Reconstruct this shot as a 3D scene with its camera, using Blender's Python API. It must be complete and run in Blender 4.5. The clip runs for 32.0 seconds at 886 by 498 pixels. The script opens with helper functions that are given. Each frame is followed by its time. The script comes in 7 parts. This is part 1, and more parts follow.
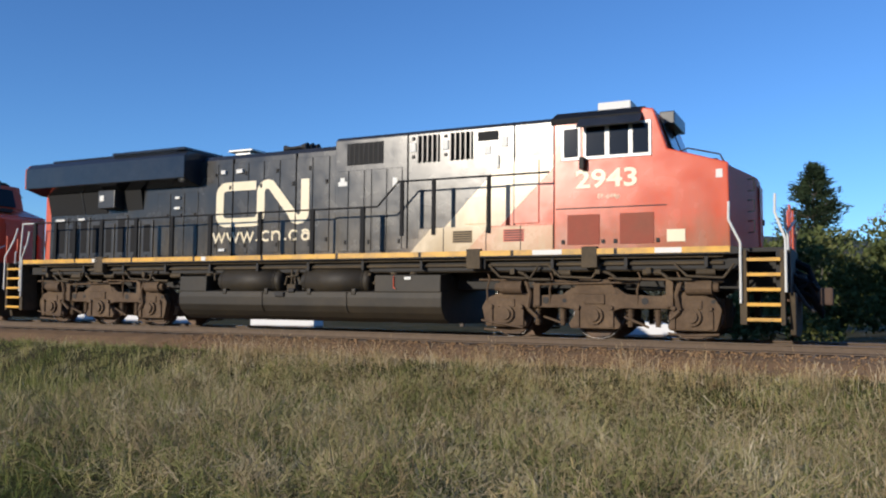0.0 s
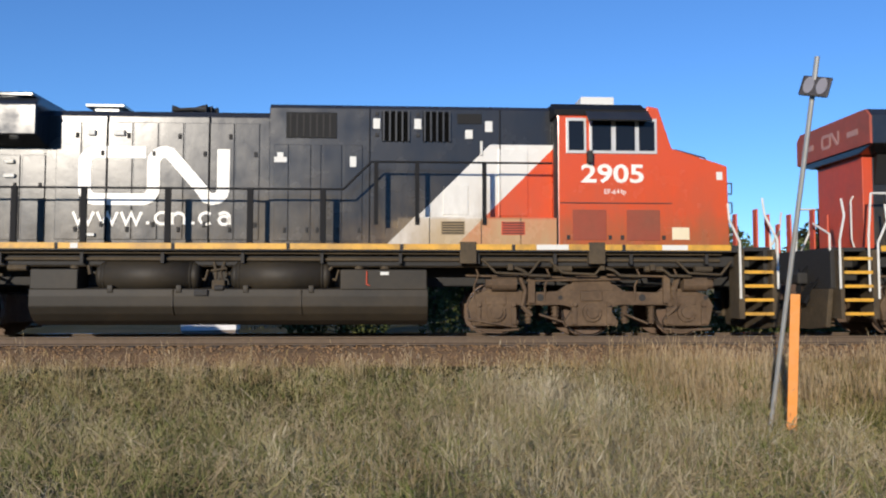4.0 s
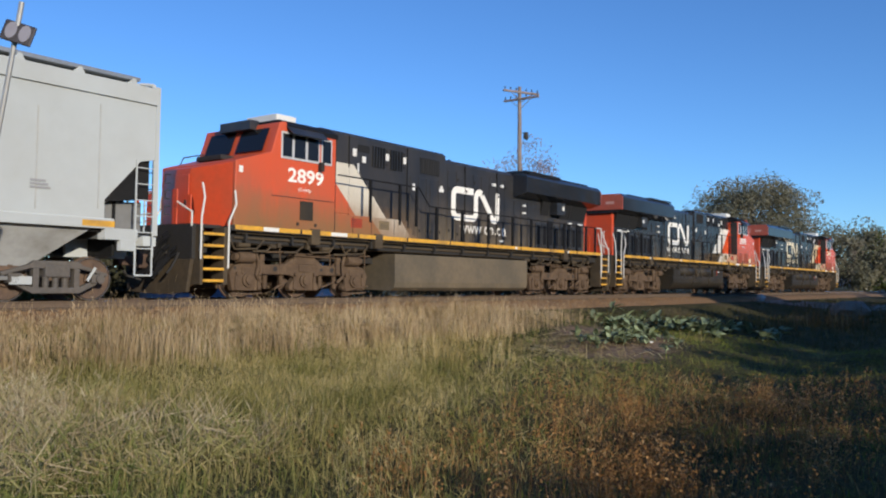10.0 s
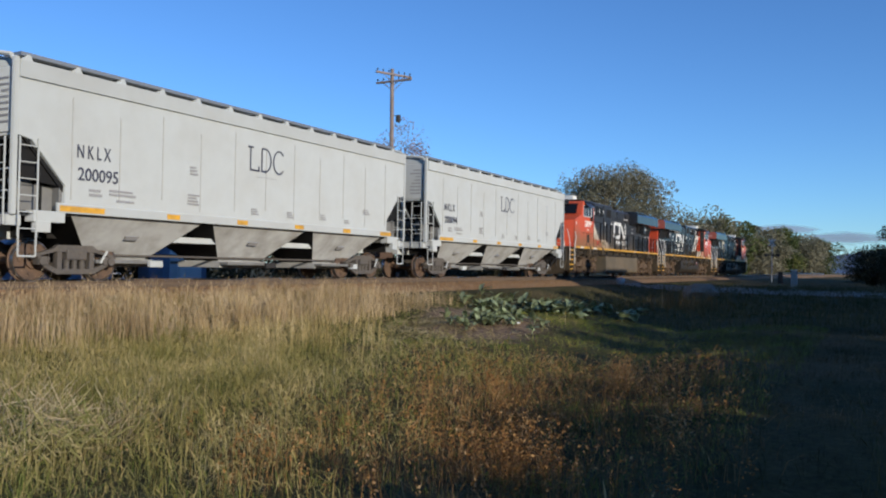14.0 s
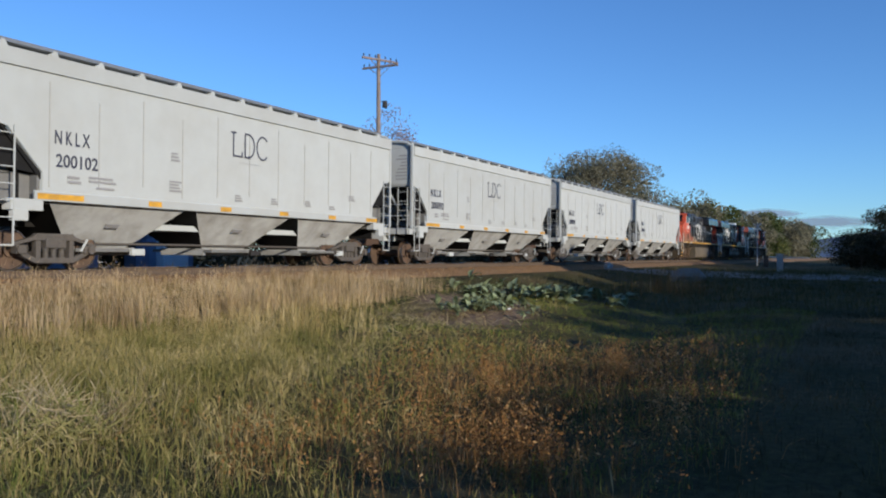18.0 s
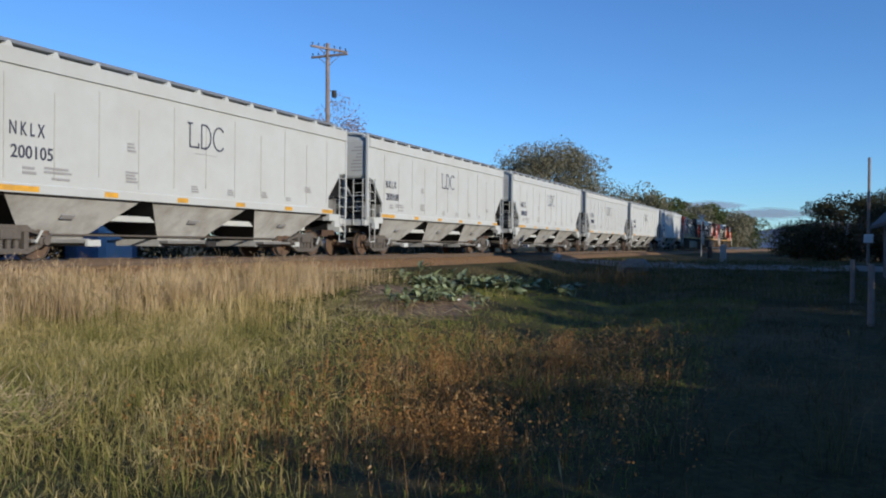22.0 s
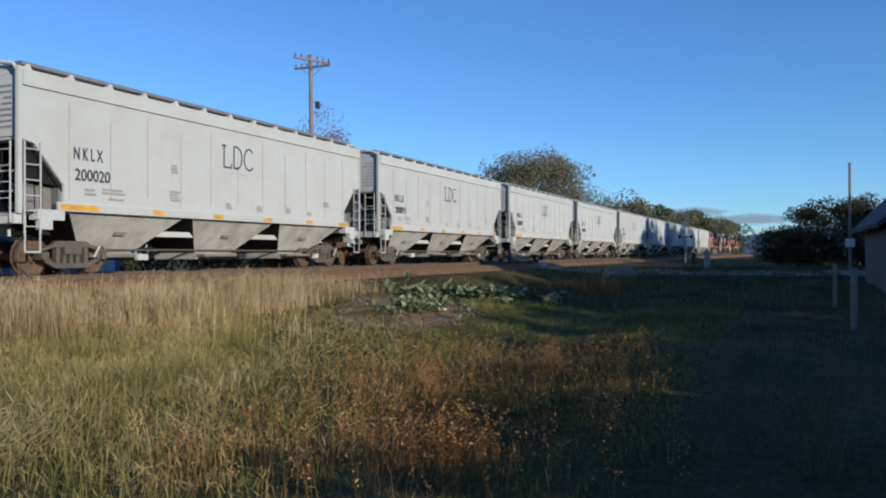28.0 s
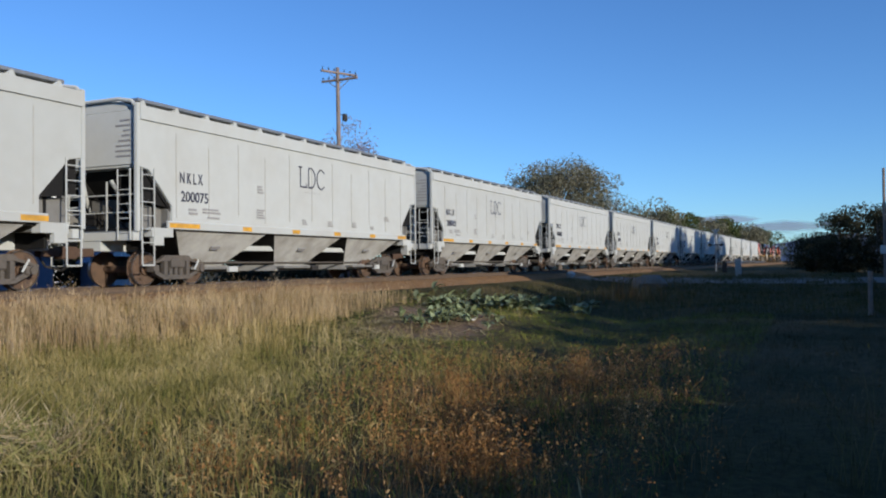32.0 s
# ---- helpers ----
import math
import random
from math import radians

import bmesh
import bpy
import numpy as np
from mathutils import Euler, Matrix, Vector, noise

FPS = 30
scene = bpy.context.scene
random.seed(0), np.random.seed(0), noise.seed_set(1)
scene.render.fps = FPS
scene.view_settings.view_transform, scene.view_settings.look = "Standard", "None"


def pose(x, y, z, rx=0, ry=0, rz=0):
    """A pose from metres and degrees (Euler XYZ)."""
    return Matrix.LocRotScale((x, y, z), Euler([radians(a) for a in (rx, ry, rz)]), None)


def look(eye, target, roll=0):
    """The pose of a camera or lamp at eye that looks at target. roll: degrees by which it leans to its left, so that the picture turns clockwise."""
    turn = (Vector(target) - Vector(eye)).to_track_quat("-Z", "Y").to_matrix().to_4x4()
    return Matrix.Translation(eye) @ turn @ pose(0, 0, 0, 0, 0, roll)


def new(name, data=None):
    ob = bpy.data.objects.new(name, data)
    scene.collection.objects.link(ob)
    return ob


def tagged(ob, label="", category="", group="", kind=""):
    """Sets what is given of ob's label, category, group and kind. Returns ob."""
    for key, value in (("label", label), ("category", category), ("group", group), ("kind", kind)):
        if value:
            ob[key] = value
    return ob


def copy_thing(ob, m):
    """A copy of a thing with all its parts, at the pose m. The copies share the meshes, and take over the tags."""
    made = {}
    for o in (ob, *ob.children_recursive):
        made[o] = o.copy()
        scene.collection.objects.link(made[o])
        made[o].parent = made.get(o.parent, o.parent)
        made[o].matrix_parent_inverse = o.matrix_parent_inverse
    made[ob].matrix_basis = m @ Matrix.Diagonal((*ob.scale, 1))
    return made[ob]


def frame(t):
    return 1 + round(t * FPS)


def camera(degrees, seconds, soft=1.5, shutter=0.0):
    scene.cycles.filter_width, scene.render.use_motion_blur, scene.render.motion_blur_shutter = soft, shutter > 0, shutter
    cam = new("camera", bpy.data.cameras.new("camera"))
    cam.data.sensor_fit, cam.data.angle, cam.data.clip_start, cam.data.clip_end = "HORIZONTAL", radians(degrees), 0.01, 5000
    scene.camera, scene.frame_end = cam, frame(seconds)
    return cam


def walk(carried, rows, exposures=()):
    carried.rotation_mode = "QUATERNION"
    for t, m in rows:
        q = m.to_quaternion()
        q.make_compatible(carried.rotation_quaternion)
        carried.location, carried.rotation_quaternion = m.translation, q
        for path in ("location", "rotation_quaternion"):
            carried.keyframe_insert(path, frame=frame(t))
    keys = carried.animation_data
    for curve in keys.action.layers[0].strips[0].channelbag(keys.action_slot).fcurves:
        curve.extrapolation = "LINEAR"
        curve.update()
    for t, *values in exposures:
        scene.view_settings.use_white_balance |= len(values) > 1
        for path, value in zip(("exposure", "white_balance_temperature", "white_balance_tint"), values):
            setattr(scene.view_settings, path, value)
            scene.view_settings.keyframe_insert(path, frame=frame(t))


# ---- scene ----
cam = camera(57.0, 32.0, soft=2.1)
PATH = [
    (0, pose(-1.004, -0.188, 0.748, 93.61, -0.53, 26.46)),
    (0.5, pose(-1.005, -0.168, 0.773, 94.00, -0.21, 22.45)),
    (1, pose(-0.942, -0.155, 0.788, 93.84, -1.48, 18.42)),
    (1.5, pose(-0.845, -0.136, 0.787, 93.55, -1.30, 14.42)),
    (2, pose(-0.812, -0.123, 0.801, 93.60, -0.87, 11.59)),
    (2.5, pose(-0.790, -0.125, 0.787, 93.40, -0.87, 7.64)),
    (3, pose(-0.671, -0.096, 0.789, 93.31, -0.35, 3.62)),
    (3.5, pose(-0.702, -0.109, 0.775, 93.04, -0.26, 0.18)),
    (4, pose(-0.643, -0.100, 0.772, 93.40, -0.03, -2.94)),
    (4.5, pose(-0.632, -0.087, 0.754, 93.17, 0.31, -6.31)),
    (6.5, pose(-0.373, -0.175, 0.652, 93.42, 0.31, -24.34)),
    (7, pose(-0.320, -0.176, 0.637, 92.99, -0.49, -29.71)),
    (7.5, pose(-0.289, -0.177, 0.625, 92.97, -0.54, -34.70)),
    (8, pose(-0.262, -0.151, 0.596, 92.49, -0.42, -38.50)),
    (8.5, pose(-0.220, -0.150, 0.570, 92.14, -0.36, -42.56)),
    (9, pose(-0.181, -0.162, 0.557, 92.07, -0.32, -46.38)),
    (9.5, pose(-0.162, -0.163, 0.546, 92.16, -0.96, -50.29)),
    (10, pose(-0.154, -0.184, 0.541, 92.19, -0.82, -53.07)),
    (10.5, pose(-0.122, -0.143, 0.512, 91.98, -0.81, -54.82)),
    (11, pose(-0.108, -0.138, 0.508, 91.64, -1.11, -55.97)),
    (11.5, pose(-0.093, -0.138, 0.502, 91.48, -1.23, -57.27)),
    (12, pose(-0.083, -0.132, 0.501, 91.07, -1.39, -57.59)),
    (12.5, pose(-0.068, -0.128, 0.501, 90.66, -0.92, -59.34)),
    (13, pose(-0.056, -0.123, 0.503, 90.58, -1.15, -60.88)),
    (13.5, pose(-0.037, -0.128, 0.506, 90.97, -1.12, -61.47)),
    (15.5, pose(-0.015, -0.047, 0.501, 90.93, -1.00, -63.67)),
    (16, pose(-0.007, -0.031, 0.501, 90.61, -1.27, -63.42)),
    (17, pose(-0.008, -0.016, 0.504, 90.73, -1.03, -63.32)),
    (18, pose(-0.000, 0.002, 0.499, 90.23, -0.62, -63.04)),
    (19, pose(0.000, 0.006, 0.499, 90.55, -1.02, -63.44)),
    (20, pose(0.000, 0.000, 0.500, 90.46, -1.06, -64.02)),
    (21, pose(0.012, 0.007, 0.496, 90.13, -0.97, -65.42)),
    (22, pose(0.045, 0.014, 0.491, 89.64, -0.60, -66.54)),
    (23, pose(0.049, -0.012, 0.492, 90.44, -0.07, -67.78)),
    (24, pose(0.046, -0.021, 0.503, 90.13, 0.21, -68.77)),
    (25, pose(0.037, -0.014, 0.503, 90.30, 0.50, -68.72)),
    (25.5, pose(0.033, -0.021, 0.504, 90.43, 0.45, -68.35)),
    (27.5, pose(0.053, 0.018, 0.502, 90.66, 0.08, -67.96)),
    (28, pose(0.065, 0.014, 0.500, 90.31, 0.13, -67.55)),
    (29, pose(0.073, 0.022, 0.497, 90.61, 0.44, -67.18)),
    (30, pose(0.057, 0.027, 0.496, 90.66, 0.33, -66.69)),
    (31, pose(0.052, 0.019, 0.496, 91.37, 0.59, -66.40)),
    (32, pose(0.051, 0.019, 0.498, 91.06, 0.63, -65.61)),
]
walk(cam, PATH)

# train: arc length that the consist has run, (seconds, metres)
RUN = [
    (0, 0.00),
    (0.5, 3.86),
    (1, 7.58),
    (1.5, 11.34),
    (2, 15.18),
    (2.5, 19.08),
    (3, 23.19),
    (3.5, 27.12),
    (4, 31.04),
    (4.5, 34.96),
    (6.5, 50.65),
    (7, 54.58),
    (7.5, 58.51),
    (8, 62.43),
    (8.5, 66.37),
    (9, 70.34),
    (9.5, 74.35),
    (10, 78.58),
    (10.5, 82.63),
    (11, 86.61),
    (11.5, 90.64),
    (12, 94.74),
    (12.5, 98.84),
    (13, 102.98),
    (13.5, 107.28),
    (15.5, 124.15),
    (16, 128.35),
    (17, 137.15),
    (18, 145.72),
    (19, 154.31),
    (20, 162.89),
    (21, 171.88),
    (22, 180.51),
    (23, 189.31),
    (24, 198.35),
    (25, 207.32),
    (25.5, 211.79),
    (27.5, 229.73),
    (28, 234.23),
    (29, 243.31),
    (30, 252.48),
    (31, 261.67),
    (32, 271.03),
]

# ---- world, sun ----
SUN_DIR = Vector((-0.370, -0.892, 0.259)).normalized()      # towards the sun
world = bpy.data.worlds.new("world")
scene.world = world
world.use_nodes = True
wn = world.node_tree.nodes
sky = wn.new("ShaderNodeTexSky")
sky.sky_type = "NISHITA"
sky.sun_disc = False
sky.sun_elevation = math.asin(SUN_DIR.z)
sky.sun_rotation = math.atan2(SUN_DIR.x, SUN_DIR.y)
sky.air_density, sky.dust_density, sky.ozone_density = 0.9, 0.0, 3.0
wn["Background"].inputs["Strength"].default_value = 0.12
tint = wn.new("ShaderNodeMix")
tint.data_type, tint.blend_type = "RGBA", "MULTIPLY"
tint.inputs[0].default_value = 1.0
tint.inputs[7].default_value = (0.66, 1.0, 1.42, 1)
world.node_tree.links.new(sky.outputs[0], tint.inputs[6])
world.node_tree.links.new(tint.outputs[2], wn["Background"].inputs["Color"])
sun = new("sun", bpy.data.lights.new("sun", "SUN"))
sun.data.energy, sun.data.angle, sun.data.color = 4.3, radians(0.5), (1.0, 0.90, 0.76)
sun.matrix_world = look((0, 0, 30), Vector((0, 0, 30)) - SUN_DIR)
scene.view_settings.exposure = 0.0


# ---- materials ----
def mat(name, color, rough=0.6, metal=0.0, grain=0.0, scale=8.0, stain=None, stain_amount=0.0, stain_scale=1.2,
        bump=0.0, bump_scale=40.0, per_object=0.0, spec=0.5, coord="Object", rough_var=0.0, chalk=0.0):
    """Colour with fine grain, larger stains and relief, all at real size."""
    m = bpy.data.materials.new(name)
    m.use_nodes = True
    nt, b = m.node_tree, m.node_tree.nodes["Principled BSDF"]
    N, L = nt.nodes.new, nt.links.new
    b.inputs["Roughness"].default_value, b.inputs["Metallic"].default_value = rough, metal
    b.inputs["Specular IOR Level"].default_value = spec
    if chalk:
        b.inputs["Diffuse Roughness"].default_value = chalk
    tc = N("ShaderNodeTexCoord")
    rgb = N("ShaderNodeRGB")
    rgb.outputs[0].default_value = (*color, 1)
    out = rgb.outputs[0]

    def mixed(kind, fac, a, bcol):
        mx = N("ShaderNodeMix")
        mx.data_type, mx.blend_type = "RGBA", kind
        for sock, v in ((mx.inputs[0], fac), (mx.inputs[6], a), (mx.inputs[7], bcol)):
            if isinstance(v, (int, float)):
                sock.default_value = v
            elif isinstance(v, tuple):
                sock.default_value = (*v, 1)
            else:
                L(v, sock)
        return mx.outputs[2]

    if stain_amount:
        n = N("ShaderNodeTexNoise")
        n.inputs["Scale"].default_value, n.inputs["Detail"].default_value, n.inputs["Roughness"].default_value = stain_scale, 6, 0.65
        L(tc.outputs[coord], n.inputs["Vector"])
        r = N("ShaderNodeMapRange")
        r.inputs[1].default_value, r.inputs[2].default_value = 0.42, 0.72
        r.inputs[4].default_value = stain_amount
        L(n.outputs[0], r.inputs[0])
        out = mixed("MIX", r.outputs[0], out, stain or (0.1, 0.08, 0.06))
    if grain:
        n = N("ShaderNodeTexNoise")
        n.inputs["Scale"].default_value, n.inputs["Detail"].default_value = scale, 5
        L(tc.outputs[coord], n.inputs["Vector"])
        r = N("ShaderNodeMapRange")
        r.inputs[3].default_value, r.inputs[4].default_value = 1 - grain, 1 + grain
        L(n.outputs[0], r.inputs[0])
        out = mixed("MULTIPLY", 1.0, out, r.outputs[0])
    if per_object:
        o = N("ShaderNodeObjectInfo")
        r = N("ShaderNodeMapRange")
        r.inputs[3].default_value, r.inputs[4].default_value = 1 - per_object, 1 + per_object
        L(o.outputs["Random"], r.inputs[0])
        out = mixed("MULTIPLY", 1.0, out, r.outputs[0])
    L(out, b.inputs["Base Color"])
    if rough_var:
        n = N("ShaderNodeTexNoise")
        n.inputs["Scale"].default_value, n.inputs["Detail"].default_value = 1.7, 6
        L(tc.outputs[coord], n.inputs["Vector"])
        r = N("ShaderNodeMapRange")
        r.inputs[1].default_value, r.inputs[2].default_value = 0.35, 0.65
        r.inputs[3].default_value, r.inputs[4].default_value = rough - rough_var, rough + rough_var
        L(n.outputs[0], r.inputs[0])
        L(r.outputs[0], b.inputs["Roughness"])
    if bump:
        n = N("ShaderNodeTexNoise")
        n.inputs["Scale"].default_value, n.inputs["Detail"].default_value = bump_scale, 4
        L(tc.outputs[coord], n.inputs["Vector"])
        bp = N("ShaderNodeBump")
        bp.inputs["Strength"].default_value, bp.inputs["Distance"].default_value = bump, 0.02
        L(n.outputs[0], bp.inputs["Height"])
        L(bp.outputs[0], b.inputs["Normal"])
    return m


# ---- mesh helpers ----
def box(bm, x0, x1, y0, y1, z0, z1, bevel=0.0):
    r = bmesh.ops.create_cube(bm, size=1, matrix=Matrix.Translation(((x0 + x1) / 2, (y0 + y1) / 2, (z0 + z1) / 2))
                              @ Matrix.Diagonal((abs(x1 - x0), abs(y1 - y0), abs(z1 - z0), 1)))
    if bevel:
        edges = list({e for v in r["verts"] for e in v.link_edges})
        bmesh.ops.bevel(bm, geom=edges, offset=bevel, segments=2, affect="EDGES", profile=0.6)
    return bm


def bar(bm, a, b, r=0.02, n=6, r2=None):
    """A round bar from a to b."""
    a, b = Vector(a), Vector(b)
    d = b - a
    m = Matrix.Translation((a + b) / 2) @ d.to_track_quat("Z", "Y").to_matrix().to_4x4()
    bmesh.ops.create_cone(bm, cap_ends=True, segments=n, radius1=r, radius2=r if r2 is None else r2, depth=d.length, matrix=m)
    return bm


def bars(bm, points, r=0.02, n=6):
    for a, b in zip(points, points[1:]):
        bar(bm, a, b, r, n)
    return bm


def prism(bm, outline, y0, y1, bevel=0.0):
    """A closed outline in x and z, drawn out from y0 to y1."""
    f = [bm.verts.new((x, y0, z)) for x, z in outline]
    k = [bm.verts.new((x, y1, z)) for x, z in outline]
    faces = [bm.faces.new(f), bm.faces.new(k[::-1])]
    n = len(f)
    for i in range(n):
        faces.append(bm.faces.new((f[i], k[i], k[(i + 1) % n], f[(i + 1) % n])))
    bmesh.ops.recalc_face_normals(bm, faces=faces)
    if bevel:
        edges = list({e for q in faces for e in q.edges})
        bmesh.ops.bevel(bm, geom=edges, offset=bevel, segments=2, affect="EDGES", profile=0.6)
    return bm


def prism_x(bm, outline, x0, x1, bevel=0.0):
    """A closed outline in y and z, drawn out from x0 to x1."""
    f = [bm.verts.new((x0, y, z)) for y, z in outline]
    k = [bm.verts.new((x1, y, z)) for y, z in outline]
    faces = [bm.faces.new(f), bm.faces.new(k[::-1])]
    n = len(f)
    for i in range(n):
        faces.append(bm.faces.new((f[i], k[i], k[(i + 1) % n], f[(i + 1) % n])))
    bmesh.ops.recalc_face_normals(bm, faces=faces)
    if bevel:
        edges = list({e for q in faces for e in q.edges})
        bmesh.ops.bevel(bm, geom=edges, offset=bevel, segments=2, affect="EDGES", profile=0.6)
    return bm


def mesh_of(name, bm, material, smooth=False):
    me = bpy.data.meshes.new(name)
    bm.to_mesh(me)
    bm.free()
    for m in (material if isinstance(material, (list, tuple)) else [material]):
        me.materials.append(m)
    if smooth:
        me.shade_auto_smooth(angle=radians(40)) if hasattr(me, "shade_auto_smooth") else me.shade_smooth()
    return me


def part(name, bm, material, parent, label="", smooth=False, at=None):
    ob = new(name, mesh_of(name, bm, material, smooth))
    ob.parent = parent
    if at:
        ob.location = at
    return tagged(ob, label)


def shared(name, me, parent, at=(0, 0, 0), turn=0.0):
    """One more part on mesh data that others use too."""
    ob = new(name, me)
    ob.parent, ob.location = parent, at
    ob.rotation_euler = (0, 0, turn)
    return ob


def thing(name, label, category, group="", kind="", at=(0, 0, 0), turn=0.0):
    ob = new(name)
    ob.location, ob.rotation_euler = at, (0, 0, turn)
    ob.empty_display_size = 0.3
    return tagged(ob, label, category, group, kind)


def B():
    return bmesh.new()


# ---- the line of the track ----
TRACK_Y = 17.04
KX, KAPPA = (-20, 20, 60, 120), (-0.00058, -0.00017, -0.00018, -0.00016)


def make_track():
    ell = np.arange(-200, 421, 1.0)
    th = np.cumsum(np.interp(ell, KX, KAPPA))
    th -= np.interp(0, ell, th)
    x, y = np.cumsum(np.cos(th)), np.cumsum(np.sin(th))
    return ell, th, x - np.interp(0, ell, x), y - np.interp(0, ell, y) + TRACK_Y


TR = make_track()


def on_track(ell, side=0.0, z=0.0):
    """The place at that arc length, side metres to the left of the way ahead."""
    th = float(np.interp(ell, TR[0], TR[1]))
    x, y = float(np.interp(ell, TR[0], TR[2])), float(np.interp(ell, TR[0], TR[3]))
    return Vector((x - math.sin(th) * side, y + math.cos(th) * side, z))


def car_pose(ell, half, flip=False):
    """A car with its bogies half metres before and behind its centre."""
    a, b = on_track(ell - half), on_track(ell + half)
    m = (a + b) / 2
    return pose(m.x, m.y, 0, 0, 0, math.degrees(math.atan2(b.y - a.y, b.x - a.x)) + (180 if flip else 0))


def livery(name, black, red, white, rough=0.21, dirt=0.5, splash=0.5):
    """Painted steel in the locomotive's scheme: a dark body, a slanted white band and a red cab end, dusty towards the sill."""
    m = bpy.data.materials.new(name)
    m.use_nodes = True
    nt, b = m.node_tree, m.node_tree.nodes["Principled BSDF"]
    N, L = nt.nodes.new, nt.links.new
    tc, sep = N("ShaderNodeTexCoord"), N("ShaderNodeSeparateXYZ")
    L(tc.outputs["Object"], sep.inputs[0])
    X, Z = sep.outputs[0], sep.outputs[2]

    def op(kind, a, c):
        n = N("ShaderNodeMath")
        n.operation = kind
        for s, v in ((n.inputs[0], a), (n.inputs[1], c)):
            if isinstance(v, (int, float)):
                s.default_value = v
            else:
                L(v, s)
        return n.outputs[0]

    def mixed(fac, a, c):
        mx = N("ShaderNodeMix")
        mx.data_type = "RGBA"
        for s, v in ((mx.inputs[0], fac), (mx.inputs[6], a), (mx.inputs[7], c)):
            if isinstance(v, tuple):
                s.default_value = (*v, 1)
            elif isinstance(v, (int, float)):
                s.default_value = v
            else:
                L(v, s)
        return mx.outputs[2]

    slant = op("SUBTRACT", X, Z)                       # the edges of the band lean forward by 45 degrees
    low = op("LESS_THAN", Z, 3.84)
    in_white = op("MULTIPLY", op("GREATER_THAN", slant, 0.95), low)
    in_red = op("MAXIMUM", op("MULTIPLY", op("GREATER_THAN", slant, 2.3), low), op("GREATER_THAN", X, 6.05))
    col = mixed(in_red, mixed(in_white, black, white), red)
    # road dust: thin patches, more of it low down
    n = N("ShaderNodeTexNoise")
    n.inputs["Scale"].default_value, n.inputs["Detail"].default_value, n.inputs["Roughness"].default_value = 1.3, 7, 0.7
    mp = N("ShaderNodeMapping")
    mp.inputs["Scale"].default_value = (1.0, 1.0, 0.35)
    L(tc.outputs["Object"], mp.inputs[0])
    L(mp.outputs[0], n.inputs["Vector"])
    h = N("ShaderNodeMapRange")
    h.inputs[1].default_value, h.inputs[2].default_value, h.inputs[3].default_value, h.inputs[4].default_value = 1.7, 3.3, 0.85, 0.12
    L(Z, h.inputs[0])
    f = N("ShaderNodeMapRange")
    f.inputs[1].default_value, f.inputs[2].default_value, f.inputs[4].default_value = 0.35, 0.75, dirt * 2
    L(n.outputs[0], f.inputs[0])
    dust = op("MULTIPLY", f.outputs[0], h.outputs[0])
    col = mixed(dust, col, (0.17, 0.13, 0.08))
    # a band of brown splash along the foot of the cab and of the hood beside it
    z2, x2 = N("ShaderNodeMapRange"), N("ShaderNodeMapRange")
    z2.inputs[1].default_value, z2.inputs[2].default_value, z2.inputs[3].default_value, z2.inputs[4].default_value = 1.7, 2.42 + 0.35 * (dirt > 0.6), 1.0, 0.0
    x2.inputs[1].default_value, x2.inputs[2].default_value = 1.5, 4.5
    wob = op("SUBTRACT", Z, op("MULTIPLY", op("SUBTRACT", n.outputs[0], 0.5), 0.5))
    L(wob, z2.inputs[0]); L(X, x2.inputs[0])
    col = mixed(op("MULTIPLY", op("MULTIPLY", op("POWER", z2.outputs[0], 0.7), x2.outputs[0]), splash), col, (0.24, 0.125, 0.048))
    if dirt < 0.6:                                     # a pale tan film with a sharp upper edge beside the cab
        za, xa = N("ShaderNodeMapRange"), N("ShaderNodeMapRange")
        za.inputs[1].default_value, za.inputs[2].default_value, za.inputs[3].default_value, za.inputs[4].default_value = 2.27, 2.33, 1.0, 0.0
        xa.inputs[1].default_value, xa.inputs[2].default_value = 2.6, 3.9
        L(Z, za.inputs[0]); L(X, xa.inputs[0])
        film = op("MULTIPLY", op("MULTIPLY", za.outputs[0], xa.outputs[0]), op("LESS_THAN", X, 6.05))
        col = mixed(op("MULTIPLY", film, op("ADD", n.outputs[0], 0.15)), col, (0.52, 0.38, 0.20))
    L(col, b.inputs["Base Color"])
    b.inputs["Specular IOR Level"].default_value = 0.5
    n2 = N("ShaderNodeTexNoise")
    n2.inputs["Scale"].default_value, n2.inputs["Detail"].default_value = 2.2, 5
    L(tc.outputs["Object"], n2.inputs["Vector"])
    r = N("ShaderNodeMapRange")
    r.inputs[3].default_value, r.inputs[4].default_value = rough - 0.08, rough + 0.16
    L(n2.outputs[0], r.inputs[0])
    L(r.outputs[0], b.inputs["Roughness"])
    bp = N("ShaderNodeBump")
    bp.inputs["Strength"].default_value, bp.inputs["Distance"].default_value = 0.25, 0.012
    L(n2.outputs[0], bp.inputs["Height"])
    L(bp.outputs[0], b.inputs["Normal"])
    return m


